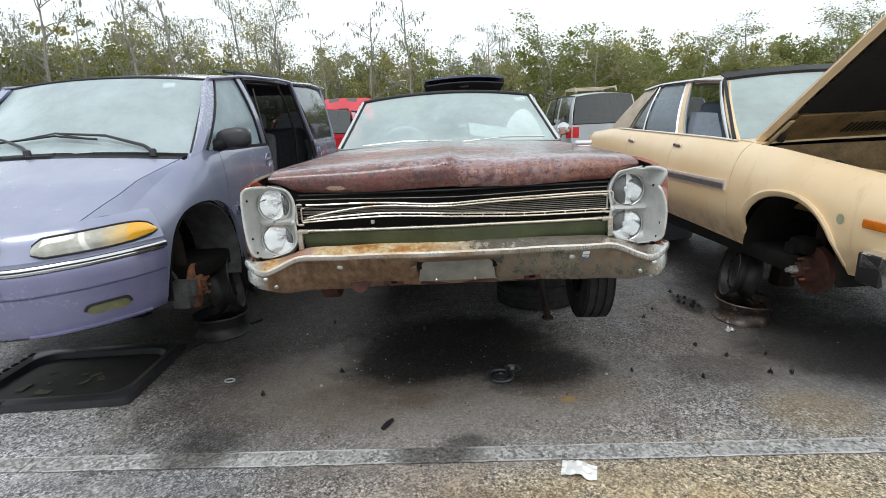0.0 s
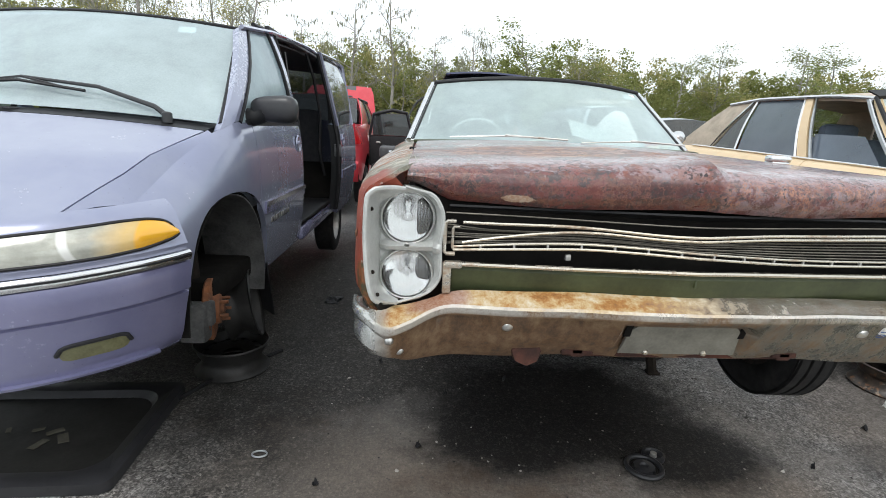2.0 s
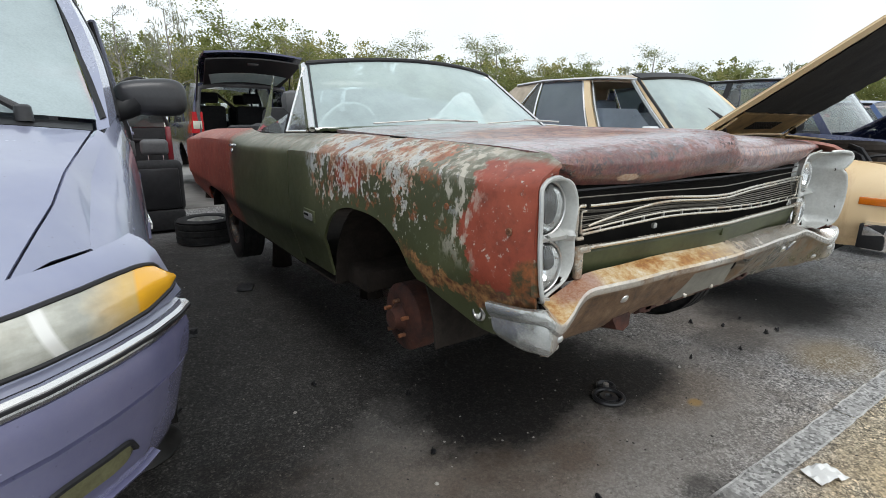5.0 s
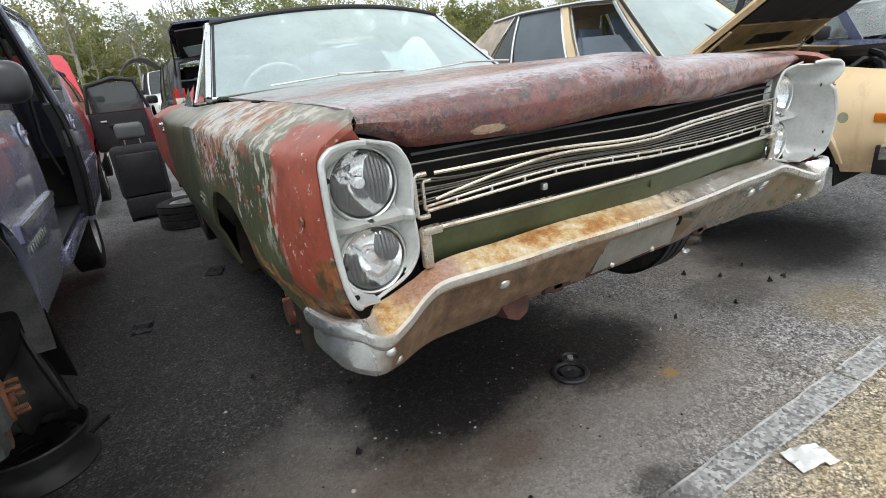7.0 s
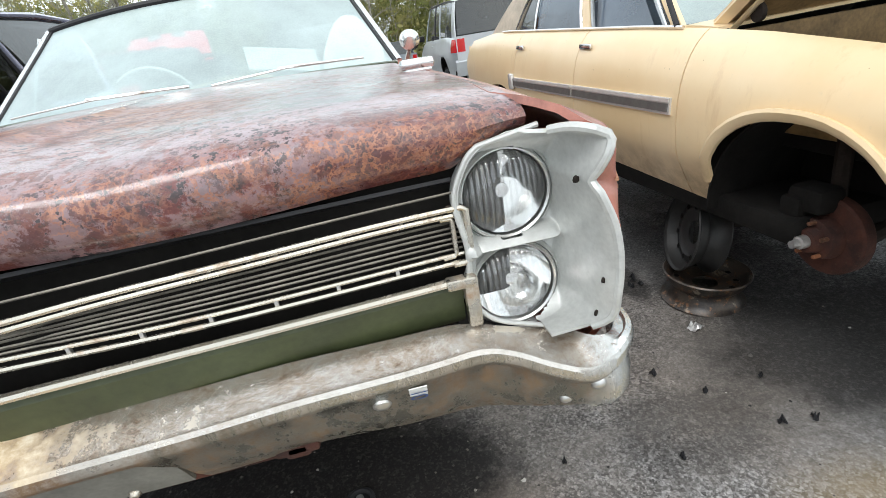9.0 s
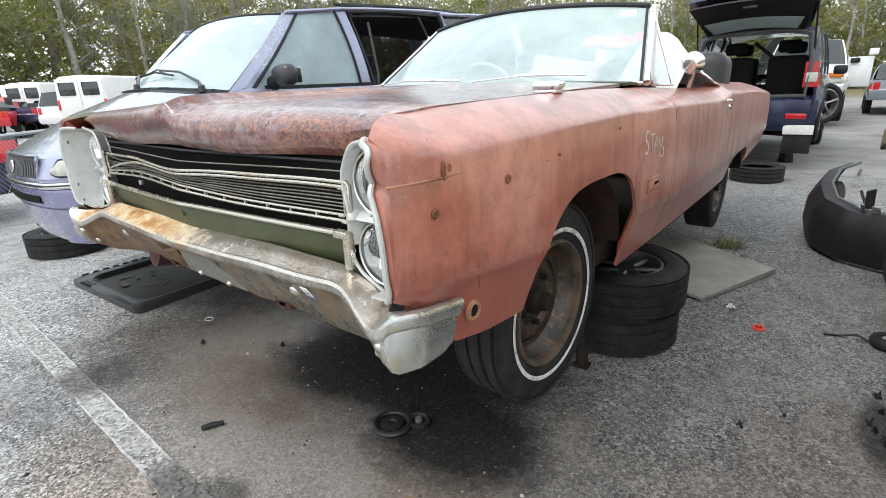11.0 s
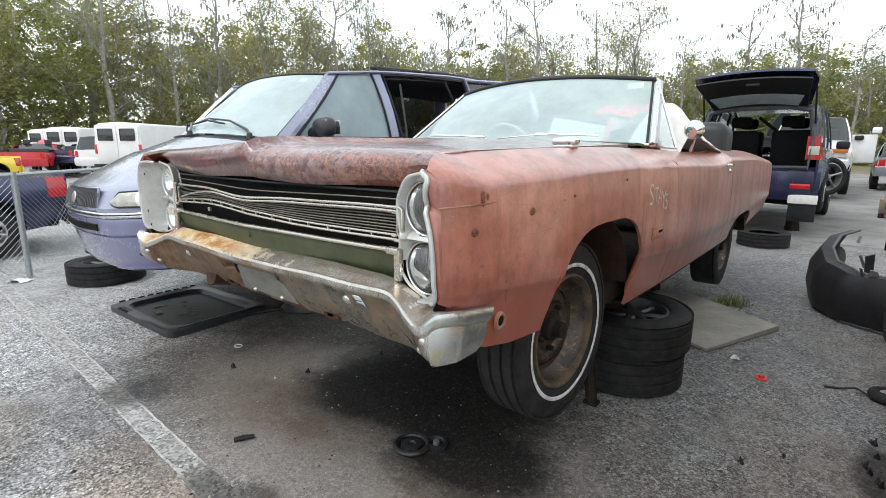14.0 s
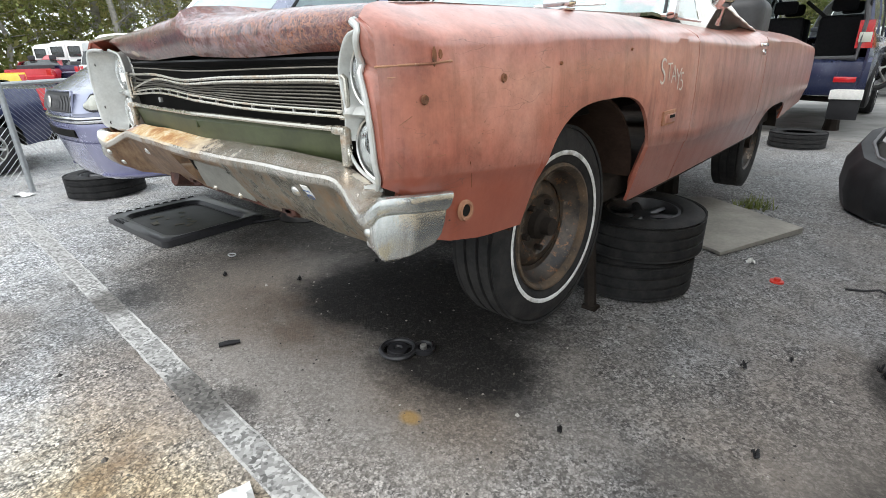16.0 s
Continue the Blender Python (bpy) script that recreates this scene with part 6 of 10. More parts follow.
        part("vent_frame", tube(B(), [a, c, b], 0.008, 6), CHROME, v)
    st = part("inspection_slip", box(B(), ws(0.93, 0.90) + Vector((0, 0.012, 0)), (0.085, 0.004, 0.045), 0, pose(0, 0, 0, -42, 0, 14)), PAPER, car, "white paper slip on the glass")
    # raised cracked pane in the olive door
    bm = B()
    pts = [Vector((-0.885, 2.14, 1.33)), Vector((-0.86, 2.80, 1.33)), Vector((-0.82, 2.74, 1.42)), Vector((-0.765, 2.64, 1.69)), Vector((-0.845, 2.50, 1.43)), Vector((-0.865, 2.3, 1.40)), Vector((-0.85, 2.15, 1.44))]
    bm.faces.new([bm.verts.new(p) for p in pts])
    bmesh.ops.triangulate(bm, faces=bm.faces[:])
    v = part("broken_window", bm, GLASS, car, "broken raised side glass", flat=True)
    v.visible_shadow = False
    # wipers
    for x0, x1, y1 in ((-0.62, 0.0, 1.60), (0.10, 0.66, 1.615)):
        bm = tube(B(), [(x0, 1.50 + 0.05 * abs(x0), 1.395), ((x0 + x1) / 2, 1.475, 1.413), (x1, y1 - 0.10, 1.405)], 0.004, 6)
        tube(bm, [((x0 + x1) / 2 - 0.02, 1.475, 1.418), (x1 + 0.02, 1.50, 1.405)], [0.004, 0.006], 6)
        part("wiper", bm, OLDCHROME, car, "bright metal wiper arm")
    # mirror on the primed side, twisted on its stalk
    bm = tube(B(), [(0.93, 2.20, 1.33), (0.955, 2.16, 1.40), (0.96, 2.13, 1.44)], [0.014, 0.010, 0.010], 8)
    lathe(bm, [(0.0, -0.045), (0.03, -0.04), (0.048, -0.015), (0.052, 0.012), (0.047, 0.014), (0.0, 0.012)], 28, pose(0.955, 2.11, 1.44, -72, 25, 0))
    part("door_mirror", bm, CHROME, car, "chrome door mirror")
    part("seat_back", box(B(), (0.72, 3.52, 1.20), (0.30, 0.34, 0.66), 0.085, pose(0, 0, 0, -5, 0, 0), 5), BLACKSEAT, car, "black seat back set loose in the cabin")
    # hood ornament lamp on the fender
    bm = box(B(), (0.80, 0.92, 1.372), (0.10, 0.05, 0.03), 0.011)
    box(bm, (0.80, 0.925, 1.354), (0.08, 0.06, 0.012), 0.004)
    part("fender_signal", bm, CHROME, car, "chrome signal housing on the fender")
    bm = box(B(), (-0.82, 0.92, 1.350), (0.03, 0.10, 0.006), 0.002)
    part("signal_hole", bm, DARK, car)

    # chalked words on the primed side
    def on_side(bm, y0, z0):
        for v in bm.verts:
            y, z = y0 + v.co.x, z0 + v.co.y
            v.co = Vector((old_x(y, z) + 0.0025, y, z))
        return bm
    for w, y0, z0, sz in (("S", 1.325, 1.105, 0.135), ("T", 1.395, 1.115, 0.095), ("A", 1.445, 1.105, 0.095), ("Y", 1.495, 1.075, 0.12), ("5", 1.545, 1.07, 0.105)):
        part("chalk_letters", on_side(text_mesh(w, sz, 0.0, 0.0013), y0, z0), CHALK, car, "white chalk writing", flat=True)
    for pts in (((0.05, 1.03), (0.06, 1.015)), ((0.12, 1.03), (0.17, 1.028)), ((0.06, 1.10), (0.09, 1.115)), ((0.25, 1.0), (0.28, 0.93)), ((0.045, 1.19), (0.06, 1.19))):
        part("scratch", tube(B(), [(old_x(y, z) + 0.0005, y, z) for y, z in pts], 0.0008, 4), RUST if pts[0][0] > 0.2 else SEAM, car)

    # cabin
    bm = sheet([[Vector((x, 1.75 + d, 1.30 + h)) for x in np.linspace(-0.80, 0.80, 9)] for d, h in ((0, 0.055), (0.25, 0.065), (0.36, 0.03), (0.38, -0.18), (0.34, -0.3))], 0.02)
    part("dashboard", bm, BLACK, car, "dusty black dashboard")
    bm = tube(B(), [(-0.38 + 0.2 * math.cos(a), 2.38 - 0.09 * math.sin(a), 1.33 + 0.18 * math.sin(a)) for a in (2 * math.pi * k / 28 for k in range(28))], 0.012, 8, loop=True)
    tube(bm, [(-0.38, 2.36, 1.33), (-0.38, 2.05, 1.20)], 0.025, 8)
    tube(bm, [(-0.57, 2.38, 1.33), (-0.19, 2.38, 1.33)], 0.012, 6)
    part("steering_wheel", bm, WHITEPLAST, car, "pale steering wheel")
    for s in (-1, 1):
        bm = box(B(), (s * 0.40, 2.85, 1.02), (0.66, 0.55, 0.18), 0.06)
        box(bm, (s * 0.40, 3.12, 1.24), (0.64, 0.16, 0.52), 0.07, pose(0, 0, 0, -12, 0, 0))
        part("front_seat", bm, BLACKCLOTH, car, "black front seat")
        bm = box(B(), (s * 0.42, 3.14, 1.52), (0.30, 0.14, 0.20), 0.06)
        part("headrest", bm, GREYPLASTIC, car, "grey headrest")
    part("rear_headrest", box(B(), (0.44, 4.12, 1.40), (0.26, 0.17, 0.17), 0.06), BLACKCLOTH, car, "black headrest")
    bm = box(B(), (0, 3.75, 1.12), (1.30, 0.5, 0.5), 0.08)
    part("rear_seat", bm, BLACKCLOTH, car)
    bm = box(B(), (0, 4.15, 1.29), (1.5, 0.35, 0.12), 0.05)
    part("folded_top", bm, BLACKCLOTH, car, "collapsed black soft top")
    part("trunk_lid", sheet([[Vector((x, y, lerp(y, [4.3, 4.6, 5.2, 5.33], [1.30, 1.292, 1.24, 1.19]) + 0.02 * (1 - (x / 0.8) ** 2))) for x in np.linspace(-0.82, 0.82, 13)] for y in np.linspace(4.32, 5.34, 9)], 0.014), PRIMER, car)
    part("tail_panel", box(B(), (0, 5.44, 0.97), (1.70, 0.05, 0.30), 0.01), PRIMER, car)
    for s2 in (-1, 1):
        rows = [[Vector((s2 * (old_x(y, low(y) + 0.06) - 0.02 - 0.05 * k), y, low(y) + 0.055 - 0.06 * k + 0.012 * rng.random())) for k in (0, 0.5, 1.0)] for y in np.linspace(4.32, 5.45, 12)]
        part("ragged_lower_edge", sheet(rows, 0.008), RUST, car, "rusted-out lower edge of the tail")
    return car


def white_wall():
    k = Nodes("grubby_whitewall")
    n = k.noise(16, 6, 0.7)
    return k.done(k.mix(k.step(n, 0.48, 0.68), (0.62, 0.63, 0.63), (0.24, 0.23, 0.21)), 0.7)


def rusty_rim():
    k = Nodes("rusty_painted_rim")
    n = k.noise(9, 8, 0.72)
    f = k.noise(60, 4, 0.7)
    col = k.mix(k.step(n, 0.40, 0.6), (0.020, 0.018, 0.017), (0.075, 0.058, 0.045))
    col = k.mix(k.step(k.noise(26, 7, 0.75), 0.55, 0.62), col, (0.17, 0.085, 0.040))
    col = k.mix(k.math("MULTIPLY", k.step(k.noise(14, 6, 0.7), 0.60, 0.66), 0.7), col, (0.30, 0.25, 0.19))
    k.bump(f, 0.3, 0.003)
    return k.done(col, k.raw("ADD", k.raw("MULTIPLY", n, 0.5), 0.12), 0.35)


CHALK = plain("chalk_marks", (0.64, 0.58, 0.53), 0.9, 0, 0.5, 40)
WHITEWALL, RUSTYRIM = white_wall(), rusty_rim()
build_convertible()

# ---- the lilac-blue minivan on stacked wheels ----
LILAC = car_paint("lilac_blue_paint", (0.265, 0.284, 0.405), 0.32, 0.24, 0.12, 1.0, (0.375, 0.40, 0.505), 0.04)
LILACLOW = car_paint("lilac_bumper_plastic", (0.185, 0.185, 0.315), 0.3, 0.24, 0.14, 1.0)


def hazy_headlamp():
    """Yellowed clear plastic, the gleam of a silvered bowl painted in as stripes, amber towards the outer end."""
    k = Nodes("hazy_headlamp_plastic")
    x, y, z = k.xyz()
    ax = k.raw("ABSOLUTE", x)
    n = k.noise(6, 6, 0.65)
    # level light and dark stripes imitate reflections of an unmodelled bowl
    bowl_gleam = k.noise(1.0, 4, 0.6, k.stretch(5, 5, 16))
    col = k.ramp(k.raw("ADD", k.raw("MULTIPLY", n, 0.5), k.raw("MULTIPLY", bowl_gleam, 0.5)), [(0.36, (0.26, 0.265, 0.225)), (0.5, (0.42, 0.42, 0.36)), (0.64, (0.66, 0.66, 0.60))])
    wall = k.raw("ABSOLUTE", k.raw("SUBTRACT", k.raw("ADD", ax, k.raw("MULTIPLY", k.raw("SUBTRACT", z, 1.03), 0.35)), 0.715))
    col = k.mix(k.step(wall, 0.014, 0.008), col, (0.78, 0.78, 0.74))
    am = k.step(k.raw("ADD", ax, k.raw("MULTIPLY", k.raw("SUBTRACT", n, 0.5), 0.10)), 0.775, 0.86)
    col = k.mix(k.math("MULTIPLY", am, 0.75), col, (0.74, 0.46, 0.09))
    col = k.mix(k.step(ax, 0.872, 0.88), col, (0.86, 0.44, 0.03))
    return k.done(col, 0.16, 0.1, 0.9, 0.5, 0.06)


def mirror_shell(s, x, y, z):
    """A rounded mirror housing, fuller towards its outer end."""
    def sq(v, p):
        return math.copysign(abs(v) ** p, v)
    rows = []
    for i in range(15):
        a = -math.pi / 2 + math.pi * i / 14
        u = sq(math.sin(a), 0.62)
        fat = 0.86 + 0.14 * u
        ring = []
        for j in range(20):
            b = 2 * math.pi * j / 20
            c = abs(math.cos(a)) ** 0.62
            ring.append(Vector((s * (x + 0.128 * u), y - 0.01 * s * s * u - 0.064 * c * fat * sq(math.cos(b), 0.7), z + 0.083 * c * fat * sq(math.sin(b), 0.75))))
        rows.append(ring)
    return grid(B(), rows, loop_v=True)


def build_van():
    van = thing("minivan", "lilac-blue minivan with open sliding door, front wheels missing", "car", (-2.12, 2.70, 0), -1.0)
    nose = [(0, 0.0), (0.2, 0.008), (0.4, 0.035), (0.55, 0.08), (0.68, 0.145), (0.78, 0.215), (0.86, 0.29), (0.915, 0.365), (0.945, 0.43)]

    def ring(n=25, s=1.0):
        t = np.linspace(0, len(nose) - 1, n)
        return [(lerp(a, range(len(nose)), [p[0] for p in nose]), lerp(a, range(len(nose)), [p[1] for p in nose])) for a in t]

    half = ring(29)
    full = [(-x, y) for x, y in half[:0:-1]] + half

    def sweep(prof, pts, lift=None):
        rows = []
        for i, (x, y) in enumerate(pts):
            a, b = pts[max(i - 1, 0)], pts[min(i + 1, len(pts) - 1)]
            d = Vector((b[0] - a[0], b[1] - a[1], 0)).normalized()
            n = Vector((d.y, -d.x, 0))
            rows.append([Vector((x, y, z + (lift(abs(x)) if lift else 0))) + n * o for o, z in prof])
        return rows
    rise = curve([(0, 0), (0.45, 0.004), (0.7, 0.022), (0.95, 0.045)])
    part("bumper_cover", sheet(sweep([(-0.12, 0.480), (-0.085, 0.486), (-0.045, 0.515), (-0.022, 0.565), (-0.002, 0.645), (0.016, 0.715), (0.022, 0.736), (0.012, 0.743), (0.012, 0.748), (0.034, 0.754), (0.040, 0.80), (0.045, 0.84), (0.040, 0.862), (0.0, 0.868)], full, rise), 0.02), LILACLOW, van, "faded lilac plastic bumper")
    part("bumper_trim", sheet(sweep([(0.0, 0.868), (0.046, 0.868), (0.054, 0.880), (0.052, 0.897), (0.044, 0.905), (0.0, 0.907)], full, rise), 0.006), CHROME, van, "chrome bumper strip")
    part("trim_line", sheet(sweep([(0.050, 0.884), (0.0565, 0.886), (0.0565, 0.893), (0.050, 0.894)], full, rise), 0.003), BLACK, van)
    part("header_panel", sheet(sweep([(0.03, 0.907), (0.036, 0.93), (0.022, 0.96), (0.004, 1.0), (-0.012, 1.04), (-0.04, 1.072), (-0.07, 1.088)], full, rise), 0.012), LILAC, van)
    # air slots and fog lamps in the bumper
    for z, w in ((0.800, 0.40),):
        pts = [p for p in full if abs(p[0]) < w]
        part("air_slot", sheet(sweep([(0.030, z - 0.028), (0.048, z - 0.022), (0.052, z + 0.02), (0.034, z + 0.028)], pts, rise), 0.004), DARK, van)
    for s in (-1, 1):
        pts = [(s * x, y) for x, y in ring(90) if 0.64 < x < 0.83]
        pts = pts if s > 0 else pts[::-1]
        fog = sweep([(-0.030, -0.032), (-0.014, -0.028), (-0.006, 0.0), (0.002, 0.028), (0.0, 0.032)], pts, rise)
        for i, r in enumerate(fog):
            u = abs(2 * i / (len(fog) - 1) - 1)
            for v in r:
                h = v.z - rise(abs(pts[i][0]))
                v.z += 0.612 - h + h * math.sqrt(max(0.02, 1 - u ** 7))
        part("fog_recess", tube(B(), [r[0] for r in fog] + [r[-1] for r in fog[::-1]], 0.008, 6, loop=True), BLACK, van)
        lip_pts = [(s * x, y) for x, y in ring(90) if 0.36 < x < 0.90]
        lip_pts = lip_pts if s > 0 else lip_pts[::-1]
        part("bumper_lip", sheet(sweep([(-0.070, 0.494), (-0.046, 0.500), (-0.030, 0.510), (-0.026, 0.520), (-0.044, 0.528)], lip_pts, rise), 0.004), LILACLOW, van)
        part("fog_lamp", sheet(fog, 0.006), plain("hazy_fog_lens", (0.17, 0.165, 0.085), 0.25, 0, 0.3, 14, 0.5), van, "hazy yellowed fog lamp")
        pts = [(s * x, y) for x, y in ring(80) if 0.50 < x < 0.93]
        n = len(pts)
        rows = []
        for i, (x, y) in enumerate(pts):
            a, b = pts[max(i - 1, 0)], pts[min(i + 1, n - 1)]
            d = Vector((b[0] - a[0], b[1] - a[1], 0)).normalized()
            nn = Vector((d.y, -d.x, 0)) * s
            u = i / (n - 1)
            lo = 0.952 + 0.034 * u + 0.030 * u ** 4
            hi = 1.046 + 0.058 * u - 0.06 * u ** 6
            if u < 0.06:
                hi -= (0.06 - u) * 0.5
                lo += (0.06 - u) * 0.3
            rows.append([Vector((x, y, lo + (hi - lo) * v)) + nn * (0.030 - 0.035 * v + 0.018 * math.sin(math.pi * v) + 0.008) for v in np.linspace(0, 1, 8)])
        lamp = part("headlamp", sheet(rows, 0.012), HAZY, van, "hazy headlamp with amber turn signal")
        part("lamp_seal", tube(B(), [r[0] for r in rows] + [r[-1] for r in rows[::-1]], 0.006, 6, loop=True), BLACK, lamp)
    pts = [p for p in full if abs(p[0]) < 0.40]
    g = part("grille", sheet(sweep([(0.028, 0.925), (0.045, 0.94), (0.03, 0.99), (0.012, 1.045), (0.0, 1.06)], pts, rise), 0.008), BLACK, van, "black grille with fine ribs")
    for i in range(31):
        x = -0.36 + 0.024 * i
        y = lerp(abs(x), [p[0] for p in nose], [p[1] for p in nose])
        part("grille_rib", tube(B(), [(x, y - 0.046, 0.942), (x, y - 0.036, 0.99), (x, y - 0.017, 1.04)], 0.0035, 4), GREYPLASTIC, g)
    e = [Vector((x, y - 0.030, 0.918)) for x, y in pts] + [Vector((x, y - 0.004, 1.068)) for x, y in pts[::-1]]
    part("grille_frame", tube(B(), e, 0.010, 6, loop=True), LILAC, g)
    part("grille_badge", lathe(B(), [(0.04, 0), (0.036, 0.008), (0.0, 0.010)], 20, pose(0, -0.042, 0.995, 78, 0, 0)), OLDCHROME, g)

    ars = [(0.97, 0.50, 0.48, 0.61), (4.02, 0.42, 0.42, 0.60)]
    sh = Shape([(0.36, 0.905), (0.45, 0.95), (0.7, 0.966), (1.3, 0.968), (4.4, 0.965), (4.9, 0.93), (5.04, 0.88)],
               [(0.36, 0.80, 1.10), (0.45, 0.80, 1.135), (0.7, 0.815, 1.245), (0.95, 0.86, 1.36), (1.15, 0.905, 1.42), (1.5, 0.928, 1.415), (3.0, 0.928, 1.425), (4.9, 0.90, 1.46), (5.04, 0.86, 1.47)],
               [(0.36, 0.60), (0.6, 0.57), (1.4, 0.56), (4.5, 0.56), (5.04, 0.66)], ars, 0.05, 0.22, 0.12)
    rail = curve([(1.0, 0.755, 1.88), (1.7, 0.795, 1.945), (2.2, 0.81, 2.005), (3.2, 0.81, 2.06), (4.7, 0.79, 2.06), (5.0, 0.76, 2.02)])
    for s in (-1, 1):
        part("fender", sheet(sh.rows(0.40, 1.345, s, 20, 0.06), 0.014), LILAC, van)
        d = part("front_door", sheet(sh.rows(1.352, 2.34, s, 18, 0.12), 0.03), LILAC, van)
        part("window_seal", sheet([[p + Vector((s * 0.006, 0, o)) for p in (Vector((s * sh.seam(y)[0], y, sh.seam(y)[1])) for y in np.linspace(1.30, 2.34, 9))] for o in (-0.012, 0.014)], 0.012), BLACK, d)
        # door handle in its cup
        m = out_x(s, s * (sh.x(2.2, 1.285) + 0.004), 2.22, 1.285)
        part("handle_cup", lathe(B(), [(0.060, 0.0), (0.056, 0.008), (0.045, 0.002), (0.0, -0.006)], 28, m @ Matrix.Diagonal((1, 1.05, 1, 1))), LILAC, d)
        part("handle", box(B(), (s * (sh.x(2.2, 1.29) + 0.014), 2.22, 1.292), (0.018, 0.105, 0.026), 0.008), LILAC, d)
        side = part("side_moulding", sheet(sh.strip(1.40, 2.32, 0.915, 0.985, s, 0.012), 0.012), LILACLOW, d)
        part("moulding_chrome", sheet(sh.strip(1.40, 2.32, 0.957, 0.983, s, 0.020), 0.006), CHROME, side)
        if s > 0:
            for i in range(8):
                part("badge_bar", box(B(), (s * (sh.x(1.6, 0.86) + 0.006), 1.52 + 0.052 * i, 0.862), (0.004, 0.030, 0.030), 0.001), OLDCHROME, d)
        # A-pillar, front window
        part("pillar", sheet(side_glass(sh, rail, 1.03, 1.15, 1.60, 1.70, s, 0, -0.004, 0.03, 4, 8), 0.04), LILAC, van)
        part("front_window", grid(B(), side_glass(sh, rail, 1.22, 2.20, 1.73, 2.08, s, 0, 0.012, 0.03)), VANGLASS, van)
        part("window_frame", sheet(side_glass(sh, rail, 2.20, 2.31, 2.08, 2.18, s, 0, 0.0, 0.03, 3), 0.025), LILAC, van)
        part("window_frame", sheet(side_glass(sh, rail, 1.15, 1.20, 1.70, 1.73, s, 0, 0.0, 0.03, 4), 0.02), LILAC, van)
        pane = side_glass(sh, rail, 1.22, 2.20, 1.73, 2.08, s, 0, 0.0, 0.03)
        part("pane_seal", tube(B(), [r[0] for r in pane] + pane[-1][1:] + [r[-1] for r in pane[-2::-1]], 0.011, 6), BLACK, van)
        part("roof_rail", tube(B(), [(s * 0.68, y, rail(y)[1] + 0.05) for y in np.linspace(2.2, 4.7, 8)], 0.016, 6), BLACK, van, "black roof rail")
        part("drip_rail", tube(B(), [(s * (rail(y)[0] + 0.012), y, rail(y)[1] + 0.005) for y in np.linspace(1.62, 4.9, 14)], 0.014, 6), LILAC, van)
        part("quarter_panel", sheet(sh.rows(3.78, 5.04, s, 16, 0.1), 0.02), LILAC, van)
        part("rear_side_window", grid(B(), side_glass(sh, rail, 3.86, 4.86, 3.80, 4.72, s, 0, 0.012, 0.03)), TINT, van)
        part("rear_pillar", sheet(side_glass(sh, rail, 4.86, 5.03, 4.72, 4.93, s, 0, 0.0, 0.03, 3), 0.03), LILAC, van)
        part("mid_pillar", sheet(side_glass(sh, rail, 3.78, 3.87, 3.72, 3.81, s, 0, 0.0, 0.03, 3), 0.03), BLACK, van)
        part("rocker", box(B(), (s * 0.90, 3.06, 0.60), (0.10, 1.42, 0.10), 0.02), LILACLOW, van)
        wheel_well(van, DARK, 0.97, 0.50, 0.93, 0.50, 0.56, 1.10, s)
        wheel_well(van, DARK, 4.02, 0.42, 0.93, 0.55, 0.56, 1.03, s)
        road_wheel(van, s, 0.83, 4.02, 0.40, 0.34, 0.20, 0.20, 0, 0, ALU, "rear_wheel")
        # mirror
        y0 = 1.40
        arm = tube(B(), [(s * 0.90, y0 - 0.02, 1.445), (s * 0.95, y0 - 0.02, 1.45), (s * 0.99, y0 - 0.02, 1.475)], [0.055, 0.042, 0.05], 10)
        part("mirror_arm", arm, BLACK, van)
        bm = mirror_shell(s, 1.040, y0 - 0.02, 1.495)
        mir = part("door_mirror", bm, BLACKSATIN, van, "black plastic door mirror", sharp=70)
        part("mirror_glass", box(B(), (s * 1.043, y0 + 0.043, 1.495), (0.19, 0.006, 0.105), 0.002, pose(0, 0, 0, 0, 0, s * 12)), CHROME, mir)
    # the door track side away from the camera is shut; this side's sliding door stands open
    s = -1
    part("sliding_door", sheet(sh.rows(2.35, 3.77, s, 16, 0.2), 0.03), LILAC, van)
    part("sliding_window", grid(B(), side_glass(sh, rail, 2.38, 3.74, 2.25, 3.70, s, 0, 0.012, 0.03)), TINT, van)
    s = 1
    out = Matrix.Translation((0.085, 0.86, 0.0))
    sd = part("sliding_door", sheet([[out @ p for p in r] for r in sh.rows(2.71, 3.77, s, 16, 0.2)], 0.05), LILAC, van, "open sliding door, pushed back")
    part("sliding_window", grid(B(), [[out @ p for p in r] for r in side_glass(sh, rail, 2.80, 3.70, 2.48, 3.66, s, 0, 0.012, 0.03)]), TINT, sd)
    part("door_frame", tube(B(), [out @ Vector((s * (sh.seam(2.72)[0] - 0.01), 2.71, 1.42)), out @ Vector((s * (rail(2.6)[0]), 2.45, 2.03)), out @ Vector((s * rail(3.2)[0], 3.2, 2.07)), out @ Vector((s * rail(3.7)[0], 3.72, 2.06)), out @ Vector((s * (sh.seam(3.76)[0] - 0.01), 3.77, 1.43))], 0.025, 8), LILAC, sd)
    part("door_inner_edge", sheet([[out @ Vector((s * (sh.x(2.72, z) - k), 2.705, z)) for k in (0.0, 0.10)] for z in np.linspace(0.60, 1.42, 10)], 0.01), BLACK, sd, "black inner door edge")
    part("door_seal", tube(B(), [out @ Vector((s * (sh.x(2.72, z) - 0.03), 2.69, z)) for z in np.linspace(0.60, 1.42, 8)] + [out @ Vector((s * (rail(2.6)[0] - 0.01), 2.43, 2.03))], 0.016, 6), BLACK, sd)
